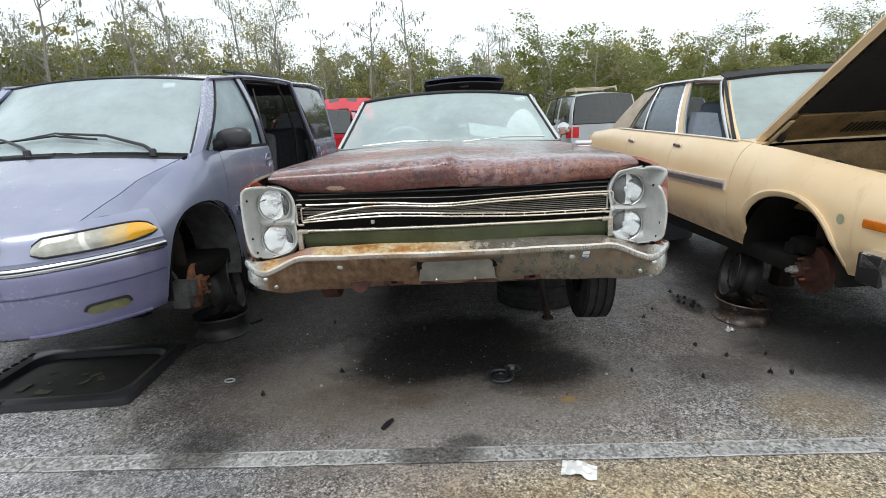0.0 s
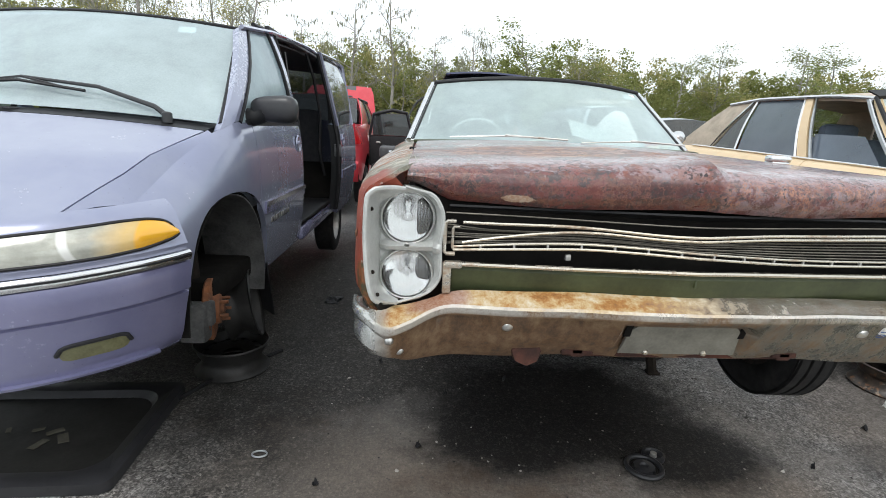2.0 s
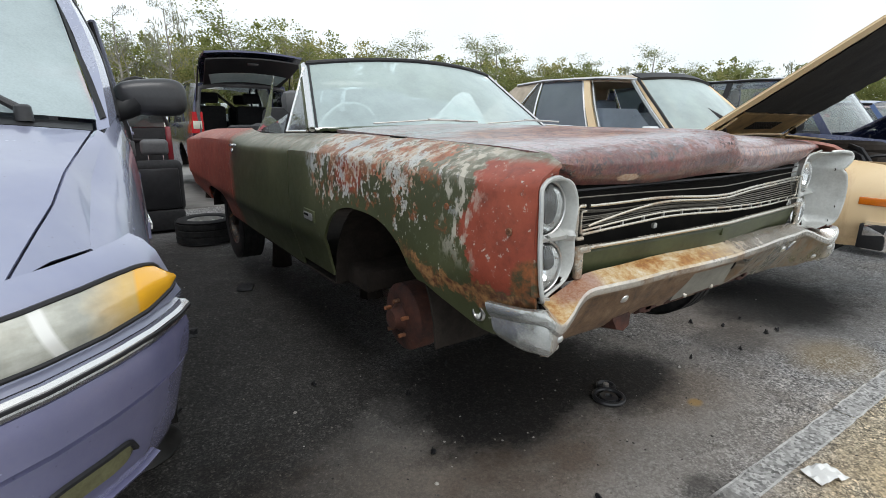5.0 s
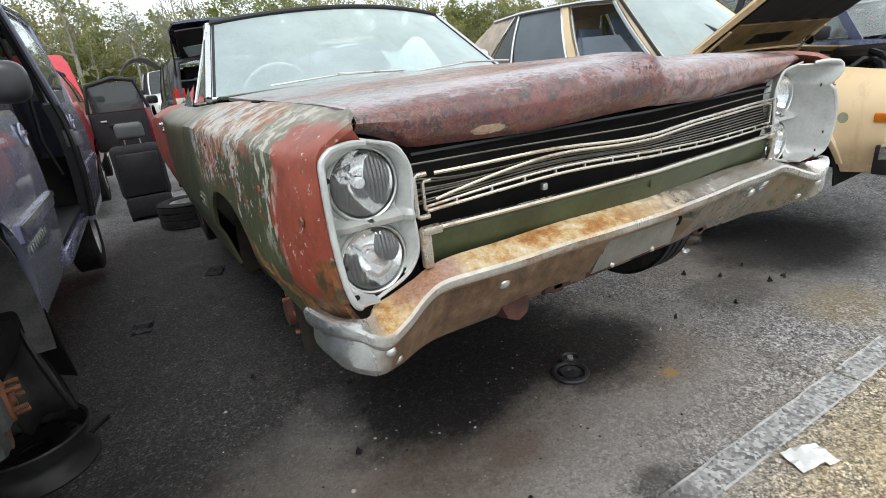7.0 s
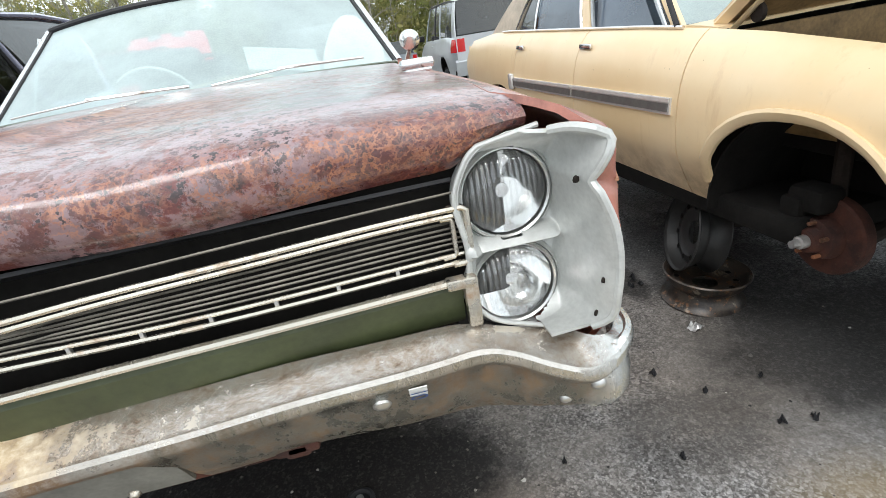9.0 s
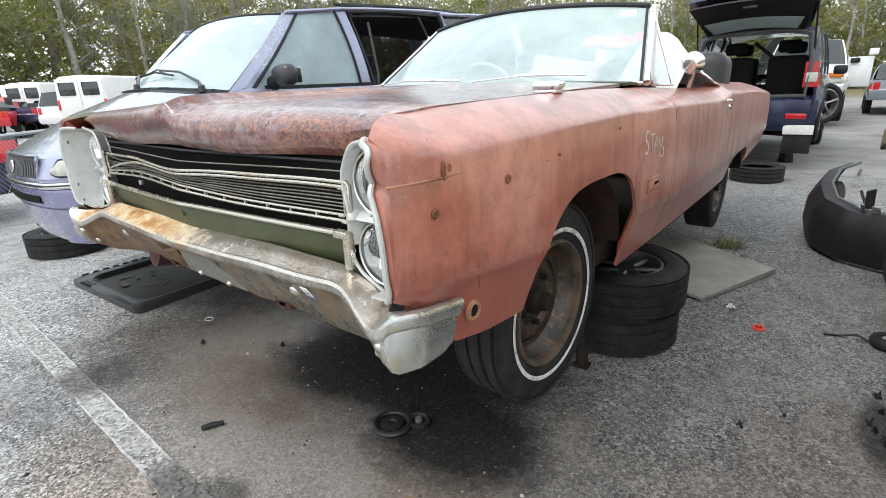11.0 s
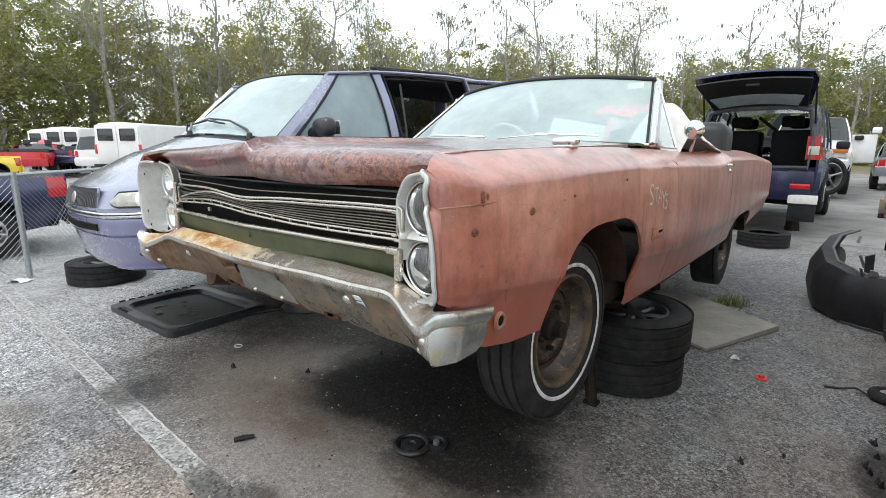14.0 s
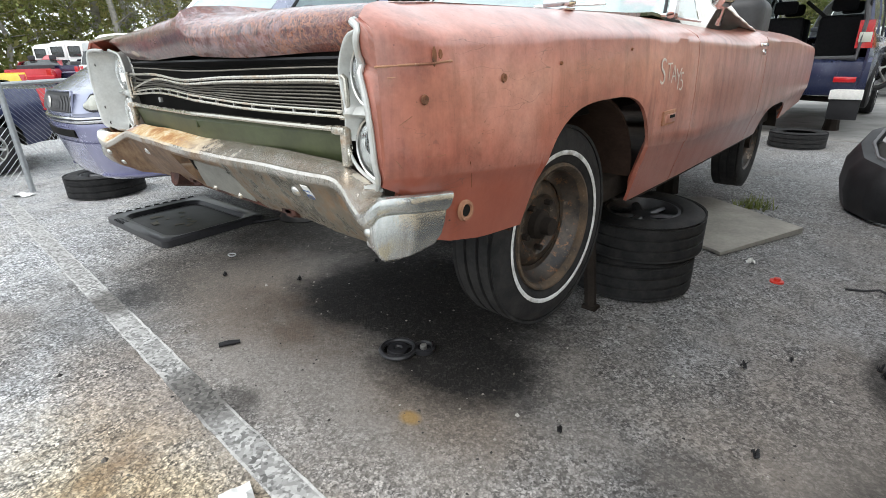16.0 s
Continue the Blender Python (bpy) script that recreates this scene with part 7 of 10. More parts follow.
    part("door_latch", box(B(), out @ Vector((s * 0.93, 2.695, 1.18)), (0.07, 0.02, 0.12), 0.01), GREYPLASTIC, sd)
    m = out @ out_x(s, s * (sh.x(3.6, 1.285) + 0.004), 2.86, 1.285)
    part("handle_cup", lathe(B(), [(0.060, 0.0), (0.056, 0.008), (0.045, 0.002), (0.0, -0.006)], 28, m), LILAC, sd)
    part("handle", box(B(), out @ Vector((s * (sh.x(2.86, 1.29) + 0.014), 2.86, 1.292)), (0.018, 0.105, 0.026), 0.008), LILAC, sd)
    part("moulding", sheet([[out @ p for p in r] for r in sh.strip(2.72, 3.76, 0.915, 0.985, s, 0.012)], 0.012), LILACLOW, sd)
    part("track", box(B(), (0.77, 2.95, 2.03), (0.03, 1.5, 0.05), 0.006), BLACK, van)
    part("door_step", box(B(), (0.80, 3.06, 0.68), (0.28, 1.40, 0.03), 0.008), BLACK, van)

    # hood, cowl, screen, roof
    def hood_pt(u, v):
        x0 = lerp(v, [0, 0.3, 1], [0.66, 0.735, 0.83])
        x = (2 * u - 1) * x0
        yf = lerp(abs(x), [p[0] for p in nose], [p[1] for p in nose]) + 0.07
        yb = 0.98 - 0.20 * (1 - (x / 0.85) ** 2)
        y = yf + (yb - yf) * v
        return Vector((x, y, lerp(v, [0, 0.06, 0.2, 0.5, 1], [1.085, 1.108, 1.160, 1.262, 1.372]) + rise(abs(x)) * (1 - v) + 0.05 * v * (1 - (x / 0.85) ** 2)))
    part("hood", sheet([[hood_pt(i / 30, j / 16) for i in range(31)] for j in range(17)], 0.014), LILAC, van, "sun-bleached lilac hood")
    for s in (-1, 1):
        rows = []
        for j in range(17):
            v = j / 16
            p = hood_pt(1 if s > 0 else 0, v)
            y = max(p.y, 0.30)
            q = sh.seam(max(y, 0.40))
            rows.append([p + Vector((s * 0.006, 0, -0.002)), p.lerp(Vector((s * q[0], max(y, 0.40), q[1])), 0.5) + Vector((0, 0, 0.008)), Vector((s * q[0], max(y, 0.40), q[1]))])
        part("fender_top", sheet(rows, 0.012), LILAC, van)
    cow = []
    for d, h in ((0.0, 0.0), (0.06, 0.012), (0.16, 0.02), (0.22, 0.012)):
        cow.append([Vector((x, 0.985 - 0.20 * (1 - (x / 0.85) ** 2) + d, 1.374 + 0.05 * (1 - (x / 0.85) ** 2) + h)) for x in np.linspace(-0.835, 0.835, 21)])
    c = part("cowl", sheet(cow, 0.012), BLACK, van, "black plastic cowl")
    for i in range(40):
        x = -0.45 + 0.0225 * i * 0.62
        yc = 0.985 - 0.20 * (1 - (x / 0.85) ** 2)
        part("cowl_rib", box(B(), (x, yc + 0.04, 1.374 + 0.05 * (1 - (x / 0.85) ** 2) + 0.016), (0.005, 0.06, 0.006)), GREYPLASTIC, c)
    w = part("windscreen", grid(B(), screen_rows((0.855, 1.08, 1.408), (0.76, 1.66, 1.930), -0.22, -0.10, 0.045, 0.035)), VANWS, van, "raked windscreen, dusty with painted sky sheen")
    w.visible_shadow = False
    sr = screen_rows((0.87, 1.07, 1.408), (0.775, 1.67, 1.935), -0.22, -0.10, 0.045, 0.035)
    part("screen_seal", tube(B(), [r[0] for r in sr] + sr[-1][1:-1] + [r[-1] for r in sr[::-1]], 0.012, 6), BLACK, w)
    part("paper_slip", box(B(), (0.52, 1.575, 1.902), (0.09, 0.004, 0.05), 0, pose(0, 0, 0, -46, 0, 9)), PAPER, w, "white paper slip")
    def on_screen(x, h):
        bow = 1 - (x / 0.855) ** 2
        return Vector((x, 1.08 - 0.22 * bow + 1.08 * h - 0.03, 1.405 + 0.045 * bow + h + 0.012))
    for x1, reach in ((0.67, 1.0), (-0.06, 0.86)):
        arm = [on_screen(x1, 0.0), on_screen(x1 - 0.06, 0.035), on_screen(x1 - 0.30 * reach, 0.095), on_screen(x1 - 0.62 * reach, 0.115)]
        bm = tube(B(), arm, [0.014, 0.012, 0.009, 0.007], 8)
        lathe(bm, [(0.024, -0.03), (0.022, 0.012), (0.016, 0.018), (0.0, 0.020)], 14, Matrix.Translation(arm[0]))
        wiper = part("wiper", bm, BLACKSATIN, van, "long black wiper arm")
        blade = [on_screen(x1 - 0.34 * reach, 0.072), on_screen(x1 - 0.62 * reach, 0.098), on_screen(x1 - 1.0 * reach, 0.075)]
        part("blade", tube(B(), blade, 0.0075, 6), BLACK, wiper)
        part("bridge", tube(B(), [blade[0].lerp(blade[1], 0.3), arm[3], blade[1].lerp(blade[2], 0.7)], 0.006, 5), BLACKSATIN, wiper)
    # a belt strap, slats and a torn seal in the open doorway
    part("belt_strap", tube(B(), [(0.83, 2.42, 1.92), (0.87, 2.46, 1.50), (0.82, 2.50, 0.80)], 0.014, 4, flat=0.4), LINERGREY, van, "dusty seat-belt strap")
    part("opening_seal", tube(B(), [(0.90, 2.37, 0.72), (0.93, 2.37, 1.25), (0.925, 2.35, 1.43), (0.855, 2.26, 1.80), (0.815, 2.21, 1.985), (0.81, 2.7, 2.02), (0.81, 3.6, 2.035)], 0.016, 6), BLACK, van, "black rubber seal round the doorway")
    part("hanging_seal", tube(B(), [(0.84, 3.05, 2.0), (0.88, 3.15, 1.80), (0.90, 3.3, 1.5), (0.88, 3.32, 1.2), (0.92, 3.38, 0.95)], 0.013, 5), BLACK, van, "loose rubber seal hanging in the doorway")
    part("quarter_bar", tube(B(), [Vector((sh.seam(1.52)[0] - 0.005, 1.52, sh.seam(1.52)[1])), Vector((0.84, 1.56, 1.72))], 0.012, 6), BLACK, van)
    part("roof", sheet(deck_rows(rail, np.linspace(1.68, 4.95, 14), 0.055), 0.03), LILAC, van)
    part("rear_window", grid(B(), screen_rows((0.80, 5.03, 1.47), (0.69, 4.97, 2.03), 0.06, 0.05, 0, 0.04)), TINT, van)
    part("tailgate", sheet([[Vector((x * 0.86, 5.04 + 0.05 * (1 - x * x), z)) for x in np.linspace(-1, 1, 9)] for z in np.linspace(0.66, 1.47, 6)], 0.02), LILAC, van)
    part("floor_pan", box(B(), (0, 2.9, 0.60), (1.72, 4.0, 0.12), 0.02), DARK, van)
    part("engine_bay", box(B(), (0, 0.80, 0.92), (0.98, 0.9, 0.5), 0.05), DARK, van)
    bm = sheet([[Vector((x, 1.15 + d, z)) for x in np.linspace(-0.76, 0.76, 7)] for d, z in ((0, 1.38), (0.35, 1.40), (0.45, 1.35), (0.48, 1.1))], 0.02)
    part("dashboard", bm, GREYPLASTIC, van)
    for s in (-1, 1):
        car_seat(van, s * 0.40, 2.35, 0.80, VANSEAT, 0.66, 0.52, name="front_seat")
        car_seat(van, s * 0.38, 3.35, 0.80, VANSEAT, 0.62, 0.48, name="middle_seat")
    part("rear_bench", box(B(), (0, 4.35, 1.2), (1.4, 0.18, 0.75), 0.07), VANSEAT, van)
    part("head_lining", sheet(deck_rows(lambda y: (rail(y)[0] - 0.03, rail(y)[1] - 0.04), np.linspace(1.72, 4.9, 6), 0.05), 0.01), VANSEAT, van)
    part("steering_wheel", tube(B(), [(-0.40 + 0.19 * math.cos(a), 1.72 - 0.08 * math.sin(a), 1.36 + 0.16 * math.sin(a)) for a in (2 * math.pi * k / 24 for k in range(24))], 0.014, 6, loop=True), BLACK, van)
    # strut, knuckle and bare brake disc
    for s in (-1, 1):
        bm = tube(B(), [(s * 0.62, 1.0, 1.12), (s * 0.70, 0.98, 0.80), (s * 0.72, 0.97, 0.60)], [0.06, 0.05, 0.045], 10)
        tube(bm, [(s * 0.3, 0.98, 0.50), (s * 0.75, 0.95, 0.50)], 0.03, 8)
        part("strut", bm, UNDER, van)
        m = out_x(s, s * 0.83, 0.92, 0.515, 0, 14)
        part("brake_disc", lathe(B(), [(0.0, -0.02), (0.145, -0.02), (0.153, -0.012), (0.153, 0.010), (0.145, 0.014), (0.078, 0.014), (0.072, 0.045), (0.035, 0.05), (0.03, 0.062), (0, 0.064)], 36, m), RUST, van, "rusted brake disc")
        for a in range(5):
            part("lug_stud", lathe(B(), [(0.009, 0.045), (0.009, 0.085), (0, 0.087)], 8, m @ pose(0.055 * math.cos(a * 1.2566), 0.055 * math.sin(a * 1.2566), 0)), RUST, van)
        bm = box(B(), (s * 0.81, 0.785, 0.50), (0.13, 0.10, 0.19), 0.025)
        box(bm, (s * 0.87, 0.80, 0.54), (0.05, 0.06, 0.12), 0.015)
        tube(bm, [(s * 0.80, 0.78, 0.58), (s * 0.82, 0.70, 0.66), (s * 0.72, 0.72, 0.76)], 0.010, 6)
        part("caliper", bm, LINERGREY, van, "grimy brake caliper")
        part("arch_liner", sheet([[Vector((s * x, 0.97 + 0.46 * math.cos(a), 0.62 + 0.46 * math.sin(a))) for x in (0.94, 0.86, 0.78, 0.70, 0.60)] for a in np.linspace(-0.35, 1.4, 14)], 0.008), LINERGREY, van, "torn grey arch liner")
    part("splash_shield", sheet([[Vector((0.93 - 0.10 * k, 1.50 + 0.10 * k + 0.12 * v, 0.62 - 0.40 * v)) for k in (0, 0.5, 1.0, 1.6)] for v in (0, 0.5, 1.0)], 0.006), BLACK, van, "black splash shield hanging down")
    part("loose_plate", box(B(), (0.0, 0.62, 1.34), (0.15, 0.18, 0.02), 0.006, pose(0, 0, 0, 14, -4, 30)), GREYPLASTIC, van, "loose trim piece on the hood")
    return van


LINERGREY = plain("dusty_liner", (0.10, 0.10, 0.10), 0.7, 0, 0.6, 9, 0, 0.4)
# both van panes: bright film paints sky reflection on top of dust
VANGLASS = glass("van_side_glass", (0.60, 0.76, 0.80), 0.46, (0.60, 0.74, 0.79))
VANWS = glass("van_windscreen", (0.66, 0.82, 0.84), 0.42, (0.74, 0.87, 0.89))
VANSEAT = plain("grey_van_cloth", (0.10, 0.10, 0.11), 0.95, 0, 0.3, 20)
BLACKSATIN = plain("satin_black_plastic", (0.028, 0.028, 0.031), 0.38, 0, 0.35, 10, 0.2)
HAZY = hazy_headlamp()
build_van()

# ---- the tan sedan with its hood up ----
def tan_paint():
    """Sun-faded tan enamel with rust weeping down the flank and grime below the crease."""
    k = Nodes("tan_paint")
    x, y, z = k.xyz()
    n = k.noise(1.7, 5, 0.6)
    f = k.noise(50, 4, 0.7)
    st = k.noise(1.0, 6, 0.7, k.stretch(5, 5, 0.7))
    col = k.mix(k.step(n, 0.35, 0.75), (0.74, 0.545, 0.305), (0.82, 0.65, 0.42))
    col = k.mix(k.math("MULTIPLY", k.step(st, 0.58, 0.76), 0.45), col, (0.40, 0.20, 0.07))
    foot = k.step(k.raw("ADD", z, k.raw("MULTIPLY", n, 0.08)), 0.86, 0.72)
    col = k.mix(k.math("MULTIPLY", k.math("MULTIPLY", foot, k.step(k.noise(9, 6, 0.7), 0.38, 0.62)), 0.55), col, (0.27, 0.15, 0.065))
    col = k.mix(k.math("MULTIPLY", k.step(k.voro(30), 0.08, 0.045), k.step(k.noise(4, 3), 0.52, 0.62)), col, (0.14, 0.07, 0.035))
    col = k.mix(k.math("MULTIPLY", k.step(f, 0.6, 0.8), 0.18), col, (0.40, 0.36, 0.28))
    return k.done(col, k.raw("ADD", k.raw("MULTIPLY", n, 0.2), 0.26), 0.02, 0.45, 0.5, 0.2)


class Creased(Shape):
    """A flank that turns under sharply below a crease."""

    def section(self, y, t):
        x, z = Shape.section(self, y, t)
        return x - 0.30 * max(0.0, 0.80 - z), z


def shorten(car, k, tilt, wheels):
    """Shortens the body along y, keeping round parts round, and lifts it towards the tail."""
    for ob in car.children_recursive:
        mesh = ob.data
        c = None
        if ob.name.split(".")[0] in wheels:
            ys = [v.co.y for v in mesh.vertices]
            c = (min(ys) + max(ys)) / 2
        for v in mesh.vertices:
            v.co.y = v.co.y * k if c is None else v.co.y + c * (k - 1)
            if c is None:
                v.co.z += tilt * v.co.y * max(0.0, min(1.0, (v.co.z - 0.3) / 0.4))


TAN = tan_paint()


def build_sedan():
    car = thing("sedan", "tan four-door sedan with raised hood and no front wheels", "car", (3.42, 2.46, 0), 2.1)
    ars = [(0.92, 0.46, 0.40, 0.60), (4.08, 0.43, 0.30, 0.66)]
    L = 5.42
    sh = Creased([(0, 0.885), (0.2, 0.915), (0.7, 0.94), (1.4, 0.948), (4.3, 0.948), (4.9, 0.92), (L, 0.86)],
               [(0, 0.78, 1.115), (0.15, 0.775, 1.155), (1.2, 0.78, 1.262), (1.6, 0.79, 1.288), (2.0, 0.80, 1.305), (4.1, 0.80, 1.345), (4.5, 0.80, 1.34), (5.3, 0.78, 1.285), (L, 0.76, 1.24)],
               [(0, 0.72), (0.3, 0.66), (1.3, 0.595), (2.2, 0.62), (4.4, 0.66), (L, 0.74)], ars, 0.055, 0.26, 0.10)
    rail = curve([(1.9, 0.60, 1.70), (2.36, 0.60, 1.742), (2.7, 0.61, 1.765), (3.5, 0.61, 1.77), (4.0, 0.60, 1.735), (4.4, 0.62, 1.60)])
    for s in (-1, 1):
        part("fender", sheet(sh.rows(0.0, 1.535, s, 18, 0.07), 0.014), TAN, car)
        d1 = part("front_door", sheet(sh.rows(1.542, 2.58, s, 16, 0.14), 0.03), TAN, car)
        d2 = part("rear_door", sheet(sh.rows(2.587, 3.66, s, 16, 0.14), 0.03), TAN, car)
        part("quarter_panel", sheet(sh.rows(3.667, L, s, 16, 0.08), 0.014), TAN, car)
        # lower flank painted a shade deeper below a crease, bright-edged side trim
        for d, a, b in ((d1, 1.58, 2.575), (d2, 2.595, 3.655)):
            t = part("side_moulding", sheet(sh.strip(a, b, 0.962, 1.032, s, 0.009), 0.009), BRIGHT, d, "bright moulding with dark insert")
            part("moulding_insert", sheet(sh.strip(a + 0.012, b, 0.974, 1.008, s, 0.014), 0.006), INSERT, t, "dull dark insert")
            part("moulding_crown", sheet(sh.strip(a + 0.004, b, 1.014, 1.030, s, 0.016), 0.006), BRIGHT, t)
        part("moulding_cap", box(B(), (s * (sh.x(3.70, 1.0) + 0.010), 3.70, 1.0), (0.03, 0.085, 0.115), 0.012), BRIGHT, car, "chrome end cap")
        for d, y in ((d1, 2.49), (d2, 3.56)):
            bm = box(B(), (s * (sh.x(y, 1.235) + 0.012), y, 1.235), (0.022, 0.14, 0.030), 0.009)
            part("handle", bm, CHROME, d, "chrome handle")
        part("belt_trim", tube(B(), [(s * (sh.seam(y)[0] + 0.01), y, sh.seam(y)[1] + 0.004) for y in np.linspace(1.7, 4.2, 14)], 0.008, 6), CHROME, car)
        # greenhouse
        part("pillar", sheet(side_glass(sh, rail, 1.72, 1.80, 2.28, 2.36, s, 0, 0.0, 0.02, 3, 8), 0.03), TAN, car)
        part("pillar_trim", tube(B(), [r[-1] + Vector((s * 0.008, 0.01, 0)) for r in side_glass(sh, rail, 1.72, 1.80, 2.28, 2.36, s, 0, 0.0, 0.02, 3, 8)], 0.010, 6), CHROME, car)
        part("pillar", sheet(side_glass(sh, rail, 2.60, 2.70, 2.90, 2.98, s, 0, 0.0, 0.02, 3, 6), 0.03), TAN, car)
        part("front_window", grid(B(), side_glass(sh, rail, 1.98, 2.58, 2.62, 2.88, s, 0, 0.03, 0.0)[:3]), SIDEPANE, car, "half-lowered side glass")
        part("window_frame", tube(B(), [r[0] for r in side_glass(sh, rail, 1.84, 2.56, 2.40, 2.86, s, 0, 0.0, 0.02, 3)] + [r[-1] for r in side_glass(sh, rail, 1.84, 2.56, 2.40, 2.86, s, 0, 0.0, 0.02, 3)[::-1]], 0.012, 6), GALV, car)
        part("rear_window_pane", grid(B(), side_glass(sh, rail, 2.74, 3.48, 3.00, 3.56, s, 0, 0.012, 0.02)), SIDEPANE, car)
        part("quarter_glass", grid(B(), side_glass(sh, rail, 3.52, 3.86, 3.585, 3.60, s, 0, 0.012, 0.02)), TINT, car)
        part("window_divider", tube(B(), [r[0] for r in side_glass(sh, rail, 3.50, 3.6, 3.57, 3.6, s, 0, 0.0, 0.02)], 0.010, 6), CHROME, car)
        part("window_frame", tube(B(), [r[0] for r in side_glass(sh, rail, 2.72, 2.8, 2.98, 3.0, s, 0, 0.0, 0.02)] + [r[-1] for r in side_glass(sh, rail, 3.5, 3.90, 3.5, 3.62, s, 0, 0.0, 0.02)[::-1]], 0.010, 6), CHROME, car)
        part("rear_pillar", sheet(side_glass(sh, rail, 3.88, 4.55, 3.62, 4.02, s, 0, 0.0, 0.015, 6, 8), 0.03), VINYL, car, "tan vinyl-covered pillar")
        part("roof_edge", tube(B(), [(s * (rail(y)[0] + 0.012), y, rail(y)[1]) for y in np.linspace(2.32, 3.98, 12)], 0.014, 6), CHROME, car)
        wheel_well(car, DARK, 0.92, 0.46, 0.88, 0.42, 0.58, 1.02, s)
        wheel_well(car, DARK, 4.08, 0.43, 0.88, 0.48, 0.58, 0.97, s)
        road_wheel(car, s, 0.74, 4.08, 0.36, 0.33, 0.19, 0.19, 0, 0, RUSTYRIM, "rear_wheel")
        # wheel-arch lip and front marker
        lip = [Vector((s * (sh.x(y, sh.low(y)) + 0.006), y, sh.low(y) + 0.008)) for y in arch_ys(0.465, 1.375, [ars[0]], 0.08)]
        part("arch_lip", tube(B(), [p + Vector((-s * 0.006, 0, 0.014)) for p in lip], 0.026, 8, flat=0.6), TAN, car)
        part("side_marker", box(B(), (s * (sh.x(0.23, 0.955) + 0.004), 0.235, 0.955), (0.016, 0.16, 0.045), 0.006), ORANGE, car, "orange side marker lamp")
        part("marker_scar", lathe(B(), [(0.028, 0.002), (0.0, 0.003)], 14, out_x(s, s * sh.x(0.46, 0.95), 0.46, 0.95)), plain("old_filler", (0.33, 0.34, 0.22), 0.8), car)
        # front drum, strut
        m = out_x(s, s * 0.70, 0.93, 0.56, 0, 0)
        part("brake_disc", lathe(B(), [(0.0, -0.05), (0.14, -0.05), (0.148, -0.04), (0.148, 0.0), (0.14, 0.008), (0.085, 0.01), (0.075, 0.055), (0.05, 0.06), (0.042, 0.09), (0.0, 0.095)], 36, m), RUSTRED, car, "red-brown rusted brake disc")
        for a in range(5):
            part("lug_stud", lathe(B(), [(0.008, 0.05), (0.008, 0.085), (0, 0.087)], 8, m @ pose(0.065 * math.cos(a * 1.2566), 0.065 * math.sin(a * 1.2566), 0)), RUST, car)
        part("lug_stud", lathe(B(), [(0.026, 0.09), (0.024, 0.120), (0.016, 0.124), (0.014, 0.150), (0, 0.152)], 14, m), ALU, car, "bright spindle end")
        part("caliper", box(box(B(), (s * 0.72, 0.98, 0.70), (0.12, 0.15, 0.10), 0.03), (s * 0.77, 1.02, 0.66), (0.05, 0.09, 0.10), 0.02), DARK, car, "grimy black brake caliper")
        bm = tube(B(), [(s * 0.3, 0.96, 0.52), (s * 0.66, 0.94, 0.46)], 0.035, 8)
        tube(bm, [(s * 0.62, 0.98, 0.9), (s * 0.64, 0.96, 0.56)], 0.03, 8)
        part("suspension", bm, UNDER, car)
        part("inner_fender", box(B(), (s * 0.62, 0.75, 1.02), (0.04, 1.4, 0.30), 0.01), TANDIRTY, car)
    xs = np.linspace(-1, 1, 17)
    part("nose_panel", sheet([[Vector((x * 0.86, 0.0 + 0.05 * abs(x) ** 4 - 0.02, z)) for x in xs] for z in np.linspace(0.78, 1.11, 5)], 0.02), TAN, car)
    part("front_grille", box(B(), (0, -0.035, 0.99), (0.95, 0.03, 0.17), 0.01), BLACK, car)
    for s in (-1, 1):
        part("headlamp", lathe(B(), [(0.09, 0), (0.085, 0.02), (0.0, 0.035)], 24, pose(s * 0.64, -0.03, 1.0, 90, 0, 0)), CLEARLENS, car)
    fb = [(-0.915, 0.25), (-0.91, 0.12), (-0.88, 0.02), (-0.80, -0.06), (-0.5, -0.11), (0, -0.13), (0.5, -0.11), (0.80, -0.06), (0.88, 0.02), (0.91, 0.12), (0.915, 0.25)]
    rows = []
    for i, (x, y) in enumerate(fb):
        a, b = fb[max(i - 1, 0)], fb[min(i + 1, len(fb) - 1)]
        d = Vector((b[0] - a[0], b[1] - a[1], 0)).normalized()
        n = Vector((d.y, -d.x, 0))
        rows.append([Vector((x, y, z)) + n * o for o, z in ((-0.02, 0.66), (0.01, 0.67), (0.02, 0.72), (0.035, 0.77), (0.03, 0.82), (0.0, 0.835), (-0.03, 0.835))])
    bump = part("front_bumper", sheet(rows, 0.006), CHROME, car, "chrome bumper")
    part("bumper_end", box(B(), (-0.93, 0.20, 0.75), (0.03, 0.15, 0.15), 0.012), BLACK, bump)
    # engine bay and raised hood
    part("engine_bay_floor", box(B(), (0, 0.75, 0.85), (1.2, 1.4, 0.10), 0.02), DARK, car)
    bm = box(B(), (0.05, 0.75, 1.05), (0.42, 0.62, 0.30), 0.05)
    tube(bm, [(0.05 + 0.2 * math.cos(a), 0.7 + 0.2 * math.sin(a), 1.22) for a in (2 * math.pi * k / 20 for k in range(20))], 0.05, 8, loop=True)
    part("engine", bm, UNDER, car)
    rng = random.Random(5)
    for i in range(9):
        a = Vector((rng.uniform(-0.6, 0.5), rng.uniform(0.2, 1.3), 1.14))
        b = a + Vector((rng.uniform(-0.3, 0.4), rng.uniform(-0.3, 0.5), rng.uniform(-0.06, 0.04)))
        m = (a + b) / 2 + Vector((0, 0, rng.uniform(0.04, 0.12)))
